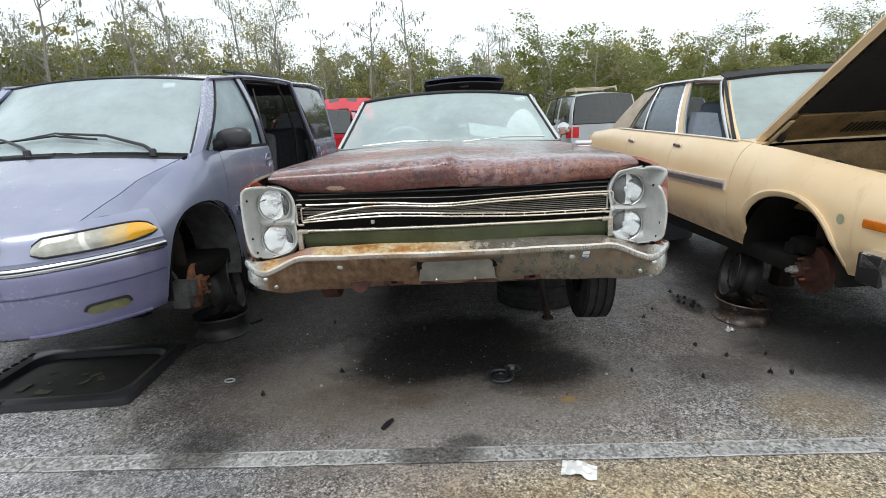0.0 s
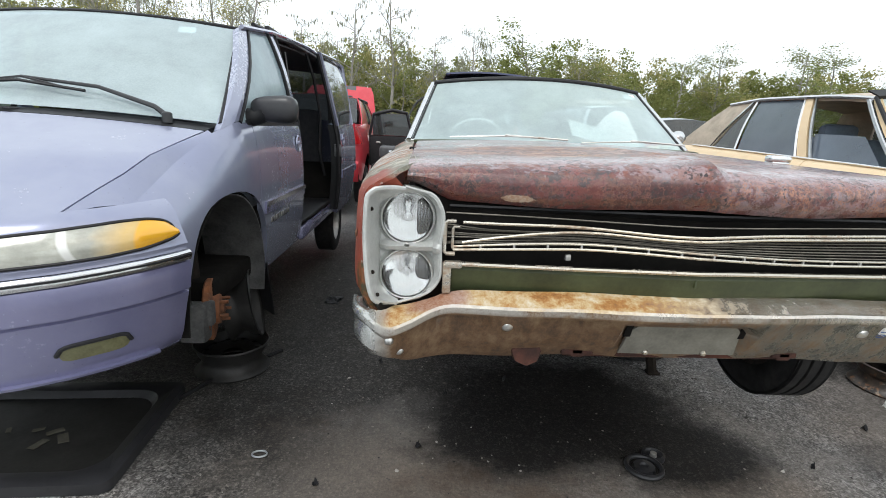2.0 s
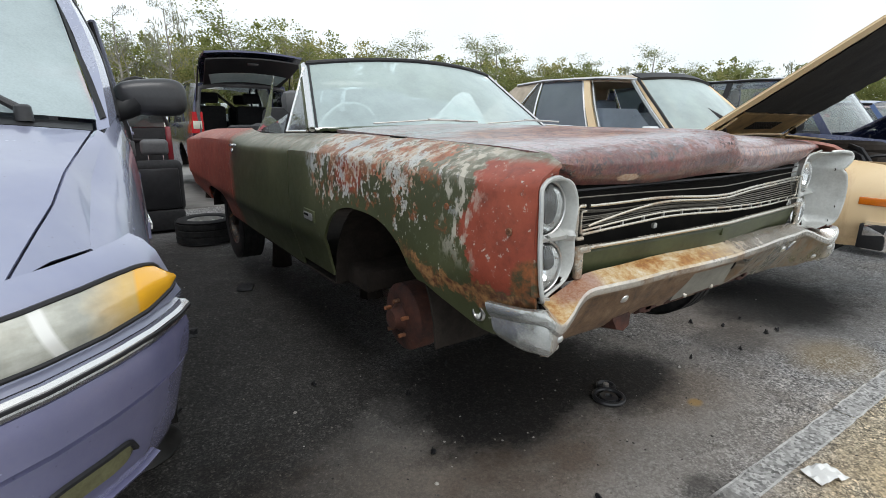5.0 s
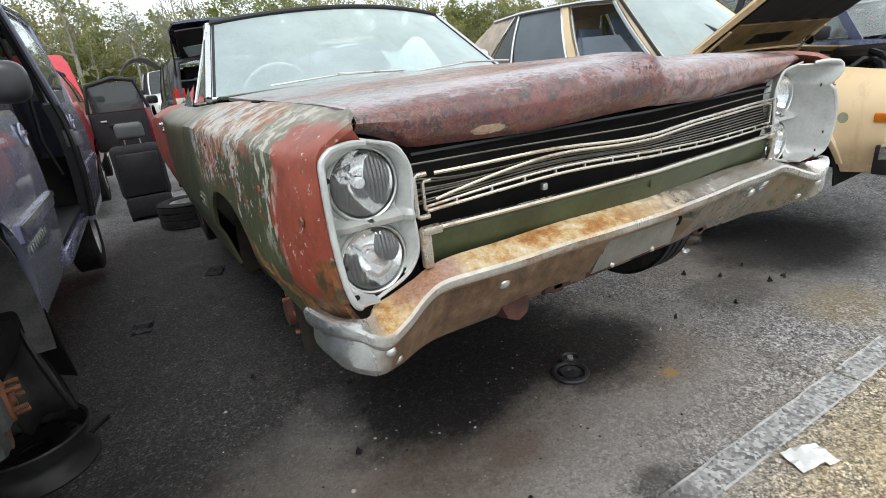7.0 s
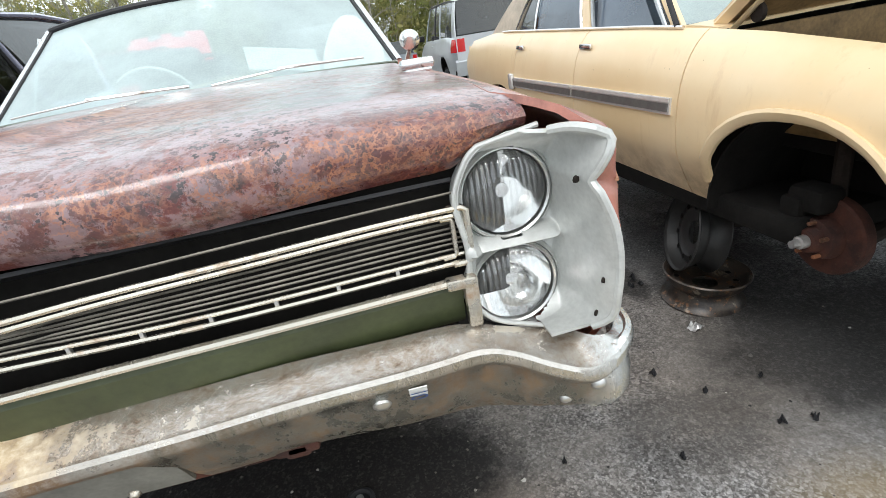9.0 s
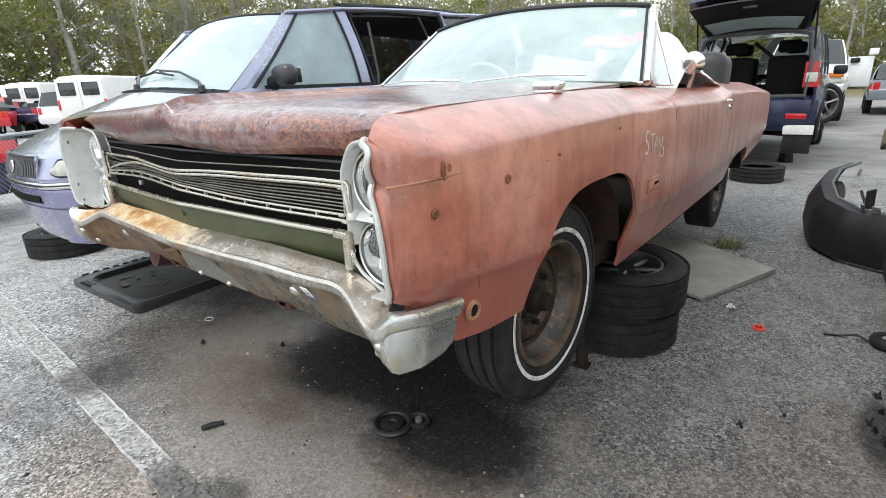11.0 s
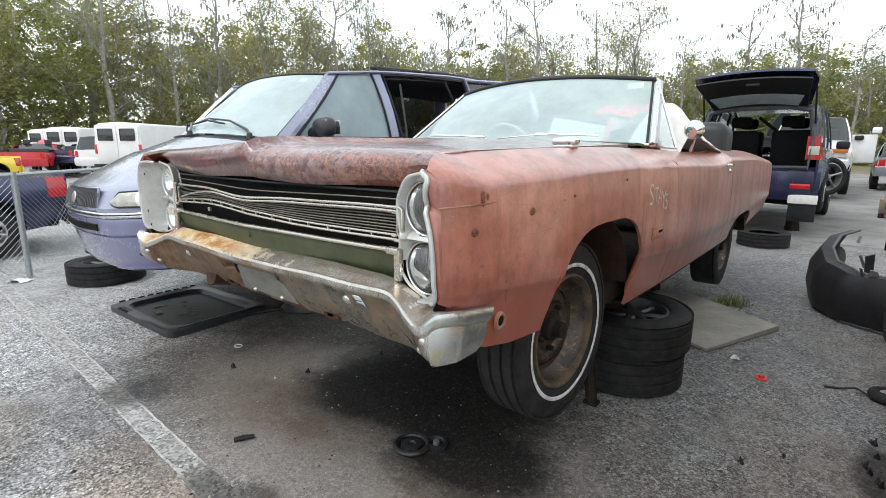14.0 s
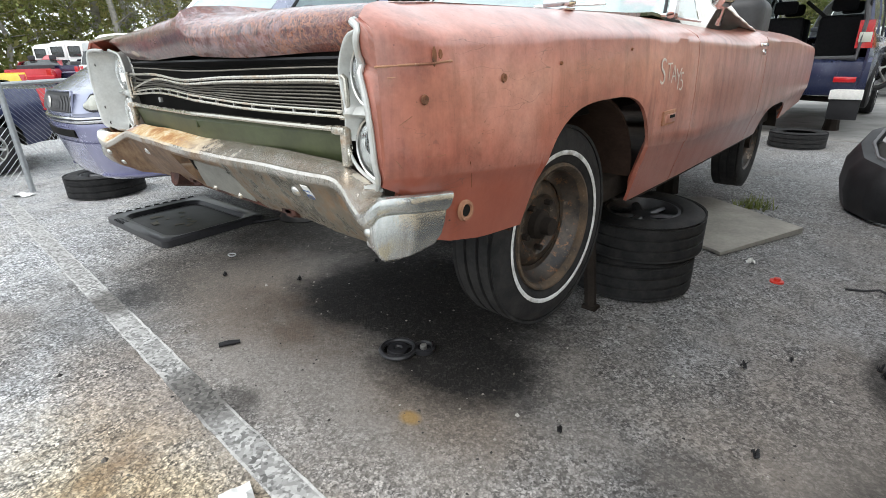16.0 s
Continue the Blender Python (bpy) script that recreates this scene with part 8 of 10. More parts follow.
        part("hose", tube(B(), [a, (a + m) / 2 + Vector((0, 0, 0.03)), m, (b + m) / 2, b], rng.choice((0.008, 0.012, 0.02)), 6), BLACK, car)
    part("firewall", box(B(), (0, 1.50, 1.12), (1.5, 0.03, 0.28)), TANDIRTY, car)
    part("cowl", sheet([[Vector((x * 0.78, 1.50 + d - 0.03 * (1 - x * x), 1.285 + h + 0.015 * (1 - x * x))) for x in xs] for d, h in ((0, 0), (0.1, 0.01), (0.22, 0.015))], 0.012), TAN, car)
    ang = 32.0
    up = pose(0, 1.57, 1.29) @ pose(0, 0, 0, -ang, 0, 0)
    top = [[up @ Vector((x * 0.745, -v, 0.02 + 0.02 * (1 - x * x) + 0.012 * math.exp(-((x) / 0.12) ** 2) - (0.03 * max(0, v - 1.37) / 0.1))) for x in xs] for v in np.linspace(0, 1.47, 13)]
    hood = part("hood", sheet(top, 0.016), TAN, car, "raised tan hood")
    for s in (-1, 1):
        part("hood_rim", sheet([[up @ Vector((s * (0.745 - k * 0.035), -v, 0.012 - k * 0.020 - (0.008 if k == 1 else 0))) for k in (0, 0.02, 0.5, 1.0)] for v in np.linspace(0, 1.47, 10)], 0.01), TAN, hood)
        bm = tube(B(), [(s * 0.72, 1.52, 1.25), up @ Vector((s * 0.68, -0.30, -0.03))], 0.022, 6, flat=0.4)
        part("hood_hinge", bm, TAN, car)
        part("hinge_spring", lathe(B(), [(0.035, -0.01), (0.035, 0.01), (0.0, 0.01)], 14, out_x(s, s * 0.68, 1.40, 1.32)), UNDER, car)
    part("hood_rim", sheet([[up @ Vector((x * 0.745, -1.45 + k * 0.05, 0.0 - k * 0.02)) for x in xs] for k in (0, 0.5, 1.0)], 0.01), TAN, hood)
    part("hood_pad", sheet([[up @ Vector((x * 0.695, -v, -0.012 - 0.014 * rng.random())) for x in xs] for v in np.linspace(0.38, 1.42, 15)], 0.012), PAD, hood, "sooty black hood lining")
    part("hood_brace", sheet([[up @ Vector((x * 0.66, -v, -0.02)) for x in xs] for v in (0.06, 0.14, 0.30, 0.36)], 0.012), TANDIRTY, hood)
    for i in range(16):
        part("vent_slot", box(B(), (0, 0, 0), (0.016, 0.11, 0.006), 0, up @ pose(-0.26 + 0.033 * i, -0.20, -0.034)), BLACK, hood)
    part("windscreen", grid(B(), screen_rows((0.79, 1.76, 1.300), (0.615, 2.30, 1.735), -0.16, -0.10, 0.01, 0.03)), WSGLASS, car, "dusty windscreen").visible_shadow = False
    sr = screen_rows((0.80, 1.75, 1.300), (0.625, 2.30, 1.738), -0.16, -0.10, 0.01, 0.03)
    part("screen_trim", tube(B(), [r[0] for r in sr] + sr[-1][1:-1] + [r[-1] for r in sr[::-1]], 0.014, 6), BLACK, car)
    part("screen_header", sheet([[Vector((p.x, p.y - 0.02 + 0.05 * k, p.z + 0.012 + 0.02 * k)) for p in sr[-1]] for k in (0, 1, 2)], 0.01), BLACK, car)
    part("roof", sheet(deck_rows(rail, np.linspace(2.36, 4.0, 12), 0.055), 0.03), VINYL, car, "faded vinyl roof")
    part("rear_window", grid(B(), screen_rows((0.74, 4.52, 1.345), (0.60, 4.0, 1.73), 0.05, 0.06, 0.01, 0.05)), GLASS, car)
    part("trunk_lid", sheet(deck_rows(sh.seam, np.linspace(4.52, L, 8), 0.025), 0.014), TAN, car)
    part("tail_panel", sheet([[Vector((x * 0.80, L + 0.02, z)) for x in xs] for z in np.linspace(0.72, 1.24, 5)], 0.02), TAN, car)
    rb = sheet([[Vector((x * 0.90, L + 0.10 - 0.10 * abs(x) ** 4, z)) for x in xs] for z in (0.70, 0.74, 0.84, 0.86)], 0.01)
    part("rear_bumper", rb, CHROME, car)
    part("floor_pan", box(B(), (0, 2.9, 0.58), (1.66, 3.9, 0.10), 0.02), DARK, car)
    part("dashboard", sheet([[Vector((x * 0.76, 1.72 + d, z)) for x in xs] for d, z in ((0, 1.29), (0.3, 1.30), (0.36, 1.25), (0.38, 1.05))], 0.02), BLACK, car)
    part("front_bench", box(box(B(), (0, 2.75, 1.20), (1.40, 0.17, 0.55), 0.07, pose(0, 0, 0, -12, 0, 0)), (0, 2.45, 0.92), (1.40, 0.55, 0.18), 0.06), BLUESEAT, car, "blue-grey front bench seat")
    for s in (-1, 1):
        part("headrest", box(B(), (s * 0.38, 2.86, 1.50), (0.30, 0.10, 0.15), 0.045), BLUESEAT, car)
    part("rear_bench", box(B(), (0, 3.75, 1.18), (1.40, 0.18, 0.50), 0.07), RUST, car)
    shorten(car, 0.885, 0.012, ("brake_disc", "lug_stud", "caliper", "rear_wheel", "rim"))
    part("black_tray", box(B(), (0.02, 1.64, 1.40), (0.30, 0.30, 0.14), 0.02, pose(0, 0, 0, 30, 8, 20)), BLACK, car, "black trim piece on the dash")
    return car


BRIGHT = plain("bright_worn_trim", (0.76, 0.75, 0.72), 0.25, 0.45, 0.15, 20)
# blue in the film and tint stands in for reflections on the glass
SIDEPANE = glass("blue_reflection_pane", (0.24, 0.30, 0.38), 0.24, (0.36, 0.43, 0.52))
INSERT = plain("dull_grey_insert", (0.12, 0.11, 0.10), 0.5, 0, 0.35, 20)
VINYL = plain("tan_vinyl", (0.48, 0.41, 0.32), 0.7, 0, 0.3, 9, 0, 0.2)
PAD = plain("sooty_felt", (0.016, 0.013, 0.010), 0.95, 0, 0.7, 5, 0, 0.6)
TANDIRTY = plain("grimy_tan_steel", (0.30, 0.19, 0.08), 0.6, 0, 0.55, 7)
BLUESEAT = plain("blue_grey_vinyl", (0.13, 0.16, 0.21), 0.6, 0, 0.3, 12)
build_sedan()

# ---- vehicles in the rows behind and beside ----
NAVY = car_paint("navy_paint", (0.018, 0.026, 0.075), 0.4, 0.25, 0.10, 0.8)
DARKBLUE = car_paint("dark_blue_paint", (0.012, 0.02, 0.07), 0.3, 0.25, 0.10, 0.8)
MIDBLUE = car_paint("mid_blue_paint", (0.03, 0.075, 0.20), 0.3, 0.3, 0.15, 0.7)
RED = car_paint("bright_red_paint", (0.52, 0.015, 0.03), 0.1, 0.28, 0.08, 0.8)
MAROON = car_paint("maroon_paint", (0.16, 0.006, 0.012), 0.2, 0.3, 0.08, 0.7)
SILVER = car_paint("silver_paint", (0.50, 0.53, 0.55), 0.5, 0.32, 0.12, 0.6)
YELLOW = car_paint("yellow_paint", (0.75, 0.55, 0.03), 0.0, 0.3, 0.08, 0.7)
GREYBLUE = car_paint("grey_blue_paint", (0.30, 0.34, 0.38), 0.4, 0.32, 0.12, 0.6)


def build_suv():
    """Navy SUV seen from behind with its tailgate up."""
    L, W, sill, belt, roof = 4.40, 1.80, 0.58, 1.30, 1.98
    car = thing("suv", "navy blue SUV with raised tailgate and bare cargo bay", "car", (0.88, 10.55 + L, 0), 180)
    hw = W / 2
    sh = Shape([(0, hw * 0.82), (0.3, hw * 0.96), (1.0, hw), (3.7, hw), (4.2, hw * 0.97), (L, hw * 0.92)],
               [(0, hw * 0.72, belt - 0.16), (1.0, hw * 0.88, belt - 0.05), (1.3, hw * 0.92, belt), (L, hw * 0.89, belt + 0.06)],
               [(0, sill + 0.06), (0.4, sill), (3.9, sill), (L, sill + 0.04)], [(0.85, 0.42, 0.42, sill), (3.48, 0.42, 0.42, sill)])
    rail = curve([(1.3, hw * 0.78, roof - 0.08), (2.0, hw * 0.80, roof - 0.02), (3.8, hw * 0.78, roof - 0.02), (L, hw * 0.76, roof - 0.05)])
    for s in (-1, 1):
        part("fender", sheet(sh.rows(0, 1.5, s, 10, 0.14), 0.012), NAVY, car)
        part("front_door", sheet(sh.rows(1.505, 2.5, s, 10, 0.2), 0.012), NAVY, car)
        part("rear_door", sheet(sh.rows(2.505, 3.3, s, 10, 0.2), 0.012), NAVY, car)
        part("quarter_panel", sheet(sh.rows(3.305, L, s, 12, 0.1), 0.03), NAVY, car)
        part("side_window", grid(B(), side_glass(sh, rail, 1.6, 2.42, 1.95, 2.42, s)), FARGLASS, car)
        part("side_window", grid(B(), side_glass(sh, rail, 2.52, 3.22, 2.5, 3.22, s)), FARGLASS, car)
        part("side_window", grid(B(), side_glass(sh, rail, 3.36, 3.95, 3.34, 3.88, s)), FARGLASS, car)
        part("pillar", sheet(side_glass(sh, rail, 3.95, L, 3.88, L - 0.06, s, 0, 0, 0.02, 4), 0.09), NAVY, car)
        part("pillar", sheet(side_glass(sh, rail, 3.22, 3.36, 3.22, 3.34, s, 0, 0, 0.02, 3), 0.03), NAVY, car)
        part("pillar", sheet(side_glass(sh, rail, 2.42, 2.52, 2.42, 2.5, s, 0, 0, 0.02, 3), 0.03), BLACK, car)
        part("pillar", sheet(side_glass(sh, rail, 1.4, 1.6, 1.85, 1.95, s, 0, 0, 0.02, 3), 0.03), NAVY, car)
        for y in (0.85, 3.48):
            wheel_well(car, DARK, y, 0.42, hw * 0.95, hw * 0.5, sill, sill + 0.42, s)
        road_wheel(car, s, hw - 0.12, 0.85, 0.36, 0.34, 0.21, 0.215, 5)
        if s < 0:
            road_wheel(car, s, hw - 0.10, 3.48, 0.68, 0.34, 0.21, 0.215, 5, name="rear_wheel")
        lamp = part("tail_lamp", sheet([[Vector((s * (sh.x(y, z) + 0.010), y, z)) for z in np.linspace(belt - 0.13, belt + 0.20, 5)] for y in np.linspace(L - 0.24, L, 4)] + [[Vector((s * (hw * 0.90 - 0.09 * k), L + 0.014, z)) for z in np.linspace(belt - 0.13, belt + 0.20, 5)] for k in (0, 1, 1.7)], 0.012), REDLENS, car, "red tail lamp with clear panel")
        part("clear_panel", box(B(), (s * hw * 0.83, L + 0.024, belt + 0.0), (0.13, 0.01, 0.12), 0.004), CLEARLENS, lamp)
        part("low_reflector", box(B(), (s * hw * 0.72, L + 0.085, sill + 0.21), (0.24, 0.012, 0.07), 0.006), REDLENS, car)
        part("mirror", box(B(), (s * (hw + 0.09), 1.62, belt + 0.08), (0.20, 0.10, 0.15), 0.04), BLACK, car)
        if s < 0:
            road_wheel(car, s, 0.82, 2.20, 0.84, 0.34, 0.20, 0.24, 5, -50, name="splayed_wheel")
        part("gas_strut", tube(B(), [(s * 0.72, L - 0.05, 1.62), (s * 0.70, L + 0.30, 2.16)], 0.012, 6), BLACK, car)
    # tailgate opening
    part("opening_frame", tube(B(), [(-0.70, L + 0.005, 1.05), (-0.72, L - 0.01, 1.5), (-0.66, L - 0.05, 1.86), (-0.4, L - 0.06, 1.92), (0.4, L - 0.06, 1.92), (0.66, L - 0.05, 1.86), (0.72, L - 0.01, 1.5), (0.70, L + 0.005, 1.05)], 0.035, 8, loop=True), GREYPLASTIC, car, "pale seal round the opening")
    part("roof", sheet(deck_rows(rail, np.linspace(1.85, L - 0.05, 9), 0.05), 0.03), NAVY, car)
    xs = np.linspace(-1, 1, 13)
    part("rear_bumper", sheet([[Vector((x * hw * 0.97, L + 0.09 - 0.12 * abs(x) ** 3 + o, z)) for x in xs] for z, o in ((sill + 0.0, -0.06), (sill + 0.10, -0.01), (sill + 0.30, 0.0), (sill + 0.42, -0.01), (sill + 0.48, -0.07))], 0.02), NAVY, car)
    part("cargo_floor", box(B(), (0, L - 0.65, 1.02), (1.36, 1.3, 0.05), 0.01), BLACK, car)
    for s in (-1, 1):
        part("cargo_side", box(B(), (s * 0.70, L - 0.62, 1.3), (0.05, 1.2, 0.6), 0.02), BLACK, car)
    gate = Matrix.Translation((0, L - 0.06, 1.985)) @ pose(0, 0, 0, 19, 0, 0)
    rows = [[gate @ Vector((x * lerp(v, [0, 0.7, 1], [0.64, 0.74, 0.70]), v * 0.98, 0.05 * (1 - x * x) - 0.02 + 0.05 * math.sin(v * 2.4))) for x in xs] for v in np.linspace(0, 1, 9)]
    g = part("tailgate", sheet(rows, 0.03), NAVY, car, "raised navy tailgate")
    rows = [[gate @ Vector((x * lerp(v, [0, 1], [0.60, 0.69]), 0.04 + v * 0.9, 0.05 * (1 - x * x) - 0.075)) for x in xs] for v in np.linspace(0, 1, 7)]
    part("tailgate_lining", sheet(rows, 0.02), BLACK, g, "black inner lining")
    rows = [[gate @ Vector((x * lerp(v, [0, 1], [0.50, 0.58]), 0.12 + v * 0.34, 0.05 * (1 - x * x) - 0.101)) for x in xs] for v in np.linspace(0, 1, 4)]
    part("tailgate_window", sheet(rows, 0.006), WSGLASS, g, "tailgate glass with a pale film for reflected sky")
    part("gate_lamp", box(B(), (0, 0, 0), (0.16, 0.05, 0.03), 0.01, gate @ pose(0.0, 0.78, -0.05)), GREYPLASTIC, g)
    part("windscreen", grid(B(), screen_rows((0.80, 1.35, belt), (rail(1.85)[0], 1.88, rail(1.85)[1]), -0.16, -0.08, 0.03, 0.05)), GLASS, car)
    part("hood", sheet(deck_rows(sh.seam, np.linspace(0.02, 1.4, 7), 0.05), 0.012), NAVY, car)
    part("nose_panel", sheet([[Vector((x * hw * 0.9, -0.03 + 0.1 * abs(x) ** 3, z)) for x in xs] for z in np.linspace(sill, belt - 0.16, 5)], 0.02), NAVY, car)
    part("floor_pan", box(B(), (0, L / 2, sill + 0.10), (W * 0.88, L * 0.92, 0.14), 0.03), DARK, car)
    for s in (-1, 1):
        car_seat(car, s * 0.38, 2.35, 0.80, BLACKCLOTH, 0.72, 0.50, name="front_seat")
        car_seat(car, s * 0.36, 3.25, 0.86, BLACKCLOTH, 0.66, 0.56, name="rear_seat")
    part("seat_belt", box(B(), (-0.1, 3.0, 1.62), (0.05, 0.01, 0.7), 0, pose(0, 0, 0, 0, 50, 0)), BLACK, car)
    part("mud_flap", box(B(), (-0.70, L - 0.02, 0.42), (0.34, 0.03, 0.30), 0.01), BLACK, car)
    part("flap_panel", box(B(), (-0.70, L + 0.03, 0.60), (0.36, 0.02, 0.13), 0.01), STRAP, car, "pale panel over the flap")
    bm = tube(B(), [(-0.6, 3.48, 0.45), (0.6, 3.48, 0.5)], 0.04, 8)
    part("axle_beam", bm, UNDER, car)
    for x in (-0.55, 0.5):
        part("axle_stand", tube(B(), [(x, 3.5, 0.0), (x, 3.5, 0.48)], [0.11, 0.05], 8), UNDER, car)


def build_rows():
    # red coupe behind the van: hood up, door open
    car, sh, rail = far_car("red_car", "bright red car with raised striped hood and open door", (-1.99, 13.6, 0), 180, 4.6, 1.85, 0.55, 1.42, 1.90, RED, hood=1.1, tail=0.75, wheels=(0.85, 3.7), box_tail=False, lift=0.12, hood_open=62, glass_mat=TINT)
    for x in (-0.22, 0.22):
        stripe = part("hood_stripe", sheet(deck_rows(lambda y: (0.12, lerp(y, [0, 1.15], [1.20, 1.40])), np.linspace(0.04, 1.1, 5), 0.005), 0.006), GREYPLASTIC, car, "dark stripe on the hood")
        stripe.matrix_basis = pose(0, 1.1, 1.42) @ pose(0, 0, 0, -62, 0, 0) @ pose(x, -1.1, -1.42 + 0.055)
    # its open door: a maroon shell with black lining, swung out towards the convertible
    bm = box(B(), (0.38, 0.02, 1.02), (0.98, 0.05, 0.52), 0.03)
    d = part("open_door", bm, MAROON, car, "open dark red door with black lining")
    d.matrix_basis = pose(-1.99, 13.6, 0, 0, 0, 180).inverted() @ pose(-0.99, 10.0, 0) @ Matrix.Diagonal((0.76, 1, 1, 1))
    part("door_edge", box(B(), (0.83, -0.04, 1.02), (0.10, 0.05, 0.53), 0.02), MAROON, d, "dark red door edge")
    part("door_lining", box(B(), (0.38, -0.03, 1.02), (0.96, 0.04, 0.51), 0.03), BLACKCLOTH, d, "black door lining")
    part("arm_rest", box(B(), (0.42, -0.06, 1.10), (0.5, 0.05, 0.05), 0.02), BLACK, d)
    part("inner_handle", box(B(), (0.10, -0.055, 1.16), (0.10, 0.02, 0.03), 0.008), ALU, d)
    part("window_frame", tube(B(), [(-0.10, 0.02, 1.27), (-0.02, 0.02, 1.62), (0.4, 0.02, 1.70), (0.72, 0.02, 1.66), (0.86, 0.02, 1.27)], 0.032, 8), BLACK, d)
    part("door_pane", box(B(), (0.38, 0.02, 1.46), (0.82, 0.006, 0.36)), TINT, d)

    far_car("silver_suv", "silver SUV with roof rack parked among wrecks", (4.30, 17.0, 0), 180, 4.5, 1.86, 0.60, 1.36, 2.12, SILVER, hood=1.1, tail=0.3, lift=0.1)
    rk = thing("roof_rack", "tan metal luggage rack on a car roof", "roof rack", (4.30, 13.9, 2.16))
    for y in (-0.5, 0, 0.5):
        part("cross_bar", tube(B(), [(-0.5, y, 0.10), (0.5, y, 0.10)], 0.018, 6), VINYL, rk)
    for x in (-0.5, 0.5):
        part("side_bar", tube(B(), [(x, -0.6, 0.0), (x, -0.5, 0.12), (x, 0.5, 0.12), (x, 0.6, 0.0)], 0.018, 6), VINYL, rk)
    far_car("grey_suv", "pale grey-blue SUV parked among wrecks", (6.9, 18.5, 0), 178, 4.5, 1.86, 0.60, 1.32, 1.98, GREYBLUE, hood=1.1, tail=0.3, lift=0.1)
    far_car("blue_suv", "dark blue SUV with raised hood beside the sedan", (6.35, 2.45, 0), 0, 4.8, 1.85, 0.60, 1.28, 1.93, DARKBLUE, hood=1.35, tail=0.3, wheels=(0.9, 3.7), lift=0.1, hood_open=38, glass_mat=GLASS)
    far_car("blue_pickup", "mid-blue car with dusty windscreen in the row", (9.4, 2.7, 0), 0, 4.6, 1.8, 0.55, 1.18, 1.72, MIDBLUE, hood=1.25, tail=0.8, wheels=(0.9, 3.6), box_tail=False, hood_open=40, glass_mat=GLASS)
    far_car("red_hatchback", "red car further along the row", (12.3, 3.0, 0), 0, 4.4, 1.78, 0.5, 1.15, 1.70, RED, hood=1.1, tail=0.4)
    far_car("black_suv", "black SUV further back in the yard", (5.4, 12.6 + 8.0, 0), 180, 4.6, 1.86, 0.60, 1.35, 2.0, BLACKSATIN, hood=1.1, tail=0.3, lift=0.1)
    # white pickup beyond the SUV, its door open
    t, sh, rail = far_car("white_truck", "white pickup truck with open door and bent front", (1.10, 17.6, 0), 4, 5.0, 1.90, 0.75, 1.50, 2.15, WHITE, hood=1.3, tail=1.8, wheels=(0.95, 4.0), R=0.38, box_tail=False, lift=0.1)
    part("open_door", box(B(), (1.15, 1.75, 1.30), (0.55, 0.06, 0.75), 0.03, pose(0, 0, 0, 0, 0, 0)), WHITE, t)
    part("door_mirror", box(B(), (1.38, 1.62, 1.78), (0.20, 0.08, 0.16), 0.03), WHITE, t)
    part("turn_lamp", box(B(), (0.60, -0.05, 1.26), (0.34, 0.06, 0.10), 0.01), ORANGE, t)
    part("bent_bumper", tube(B(), [(-0.9, 0.0, 0.75), (-0.3, -0.15, 0.82), (0.5, -0.1, 0.7)], 0.06, 8), OLDCHROME, t)
    far_car("grey_car", "grey car with crushed tail further back", (3.3, 26.5, 0), 180, 4.6, 1.8, 0.45, 1.0, 1.5, GREYBLUE, hood=1.1, tail=0.8, box_tail=False)
    # dome of a camper behind the SUV
    dome = thing("camper_shell", "grey rounded camper shell behind the cars", "camper shell", (0.30, 23.0, 0))
    part("shell", sheet([[Vector((1.0 * math.cos(a), y, 1.2 + 1.6 * math.sin(a))) for a in np.linspace(0, math.pi, 13)] for y in (0, 1.2, 2.4)], 0.03), GREYPLASTIC, dome)
    part("stand", box(B(), (0, 1.2, 0.6), (1.9, 2.3, 1.2), 0.05), GREYPLASTIC, dome)


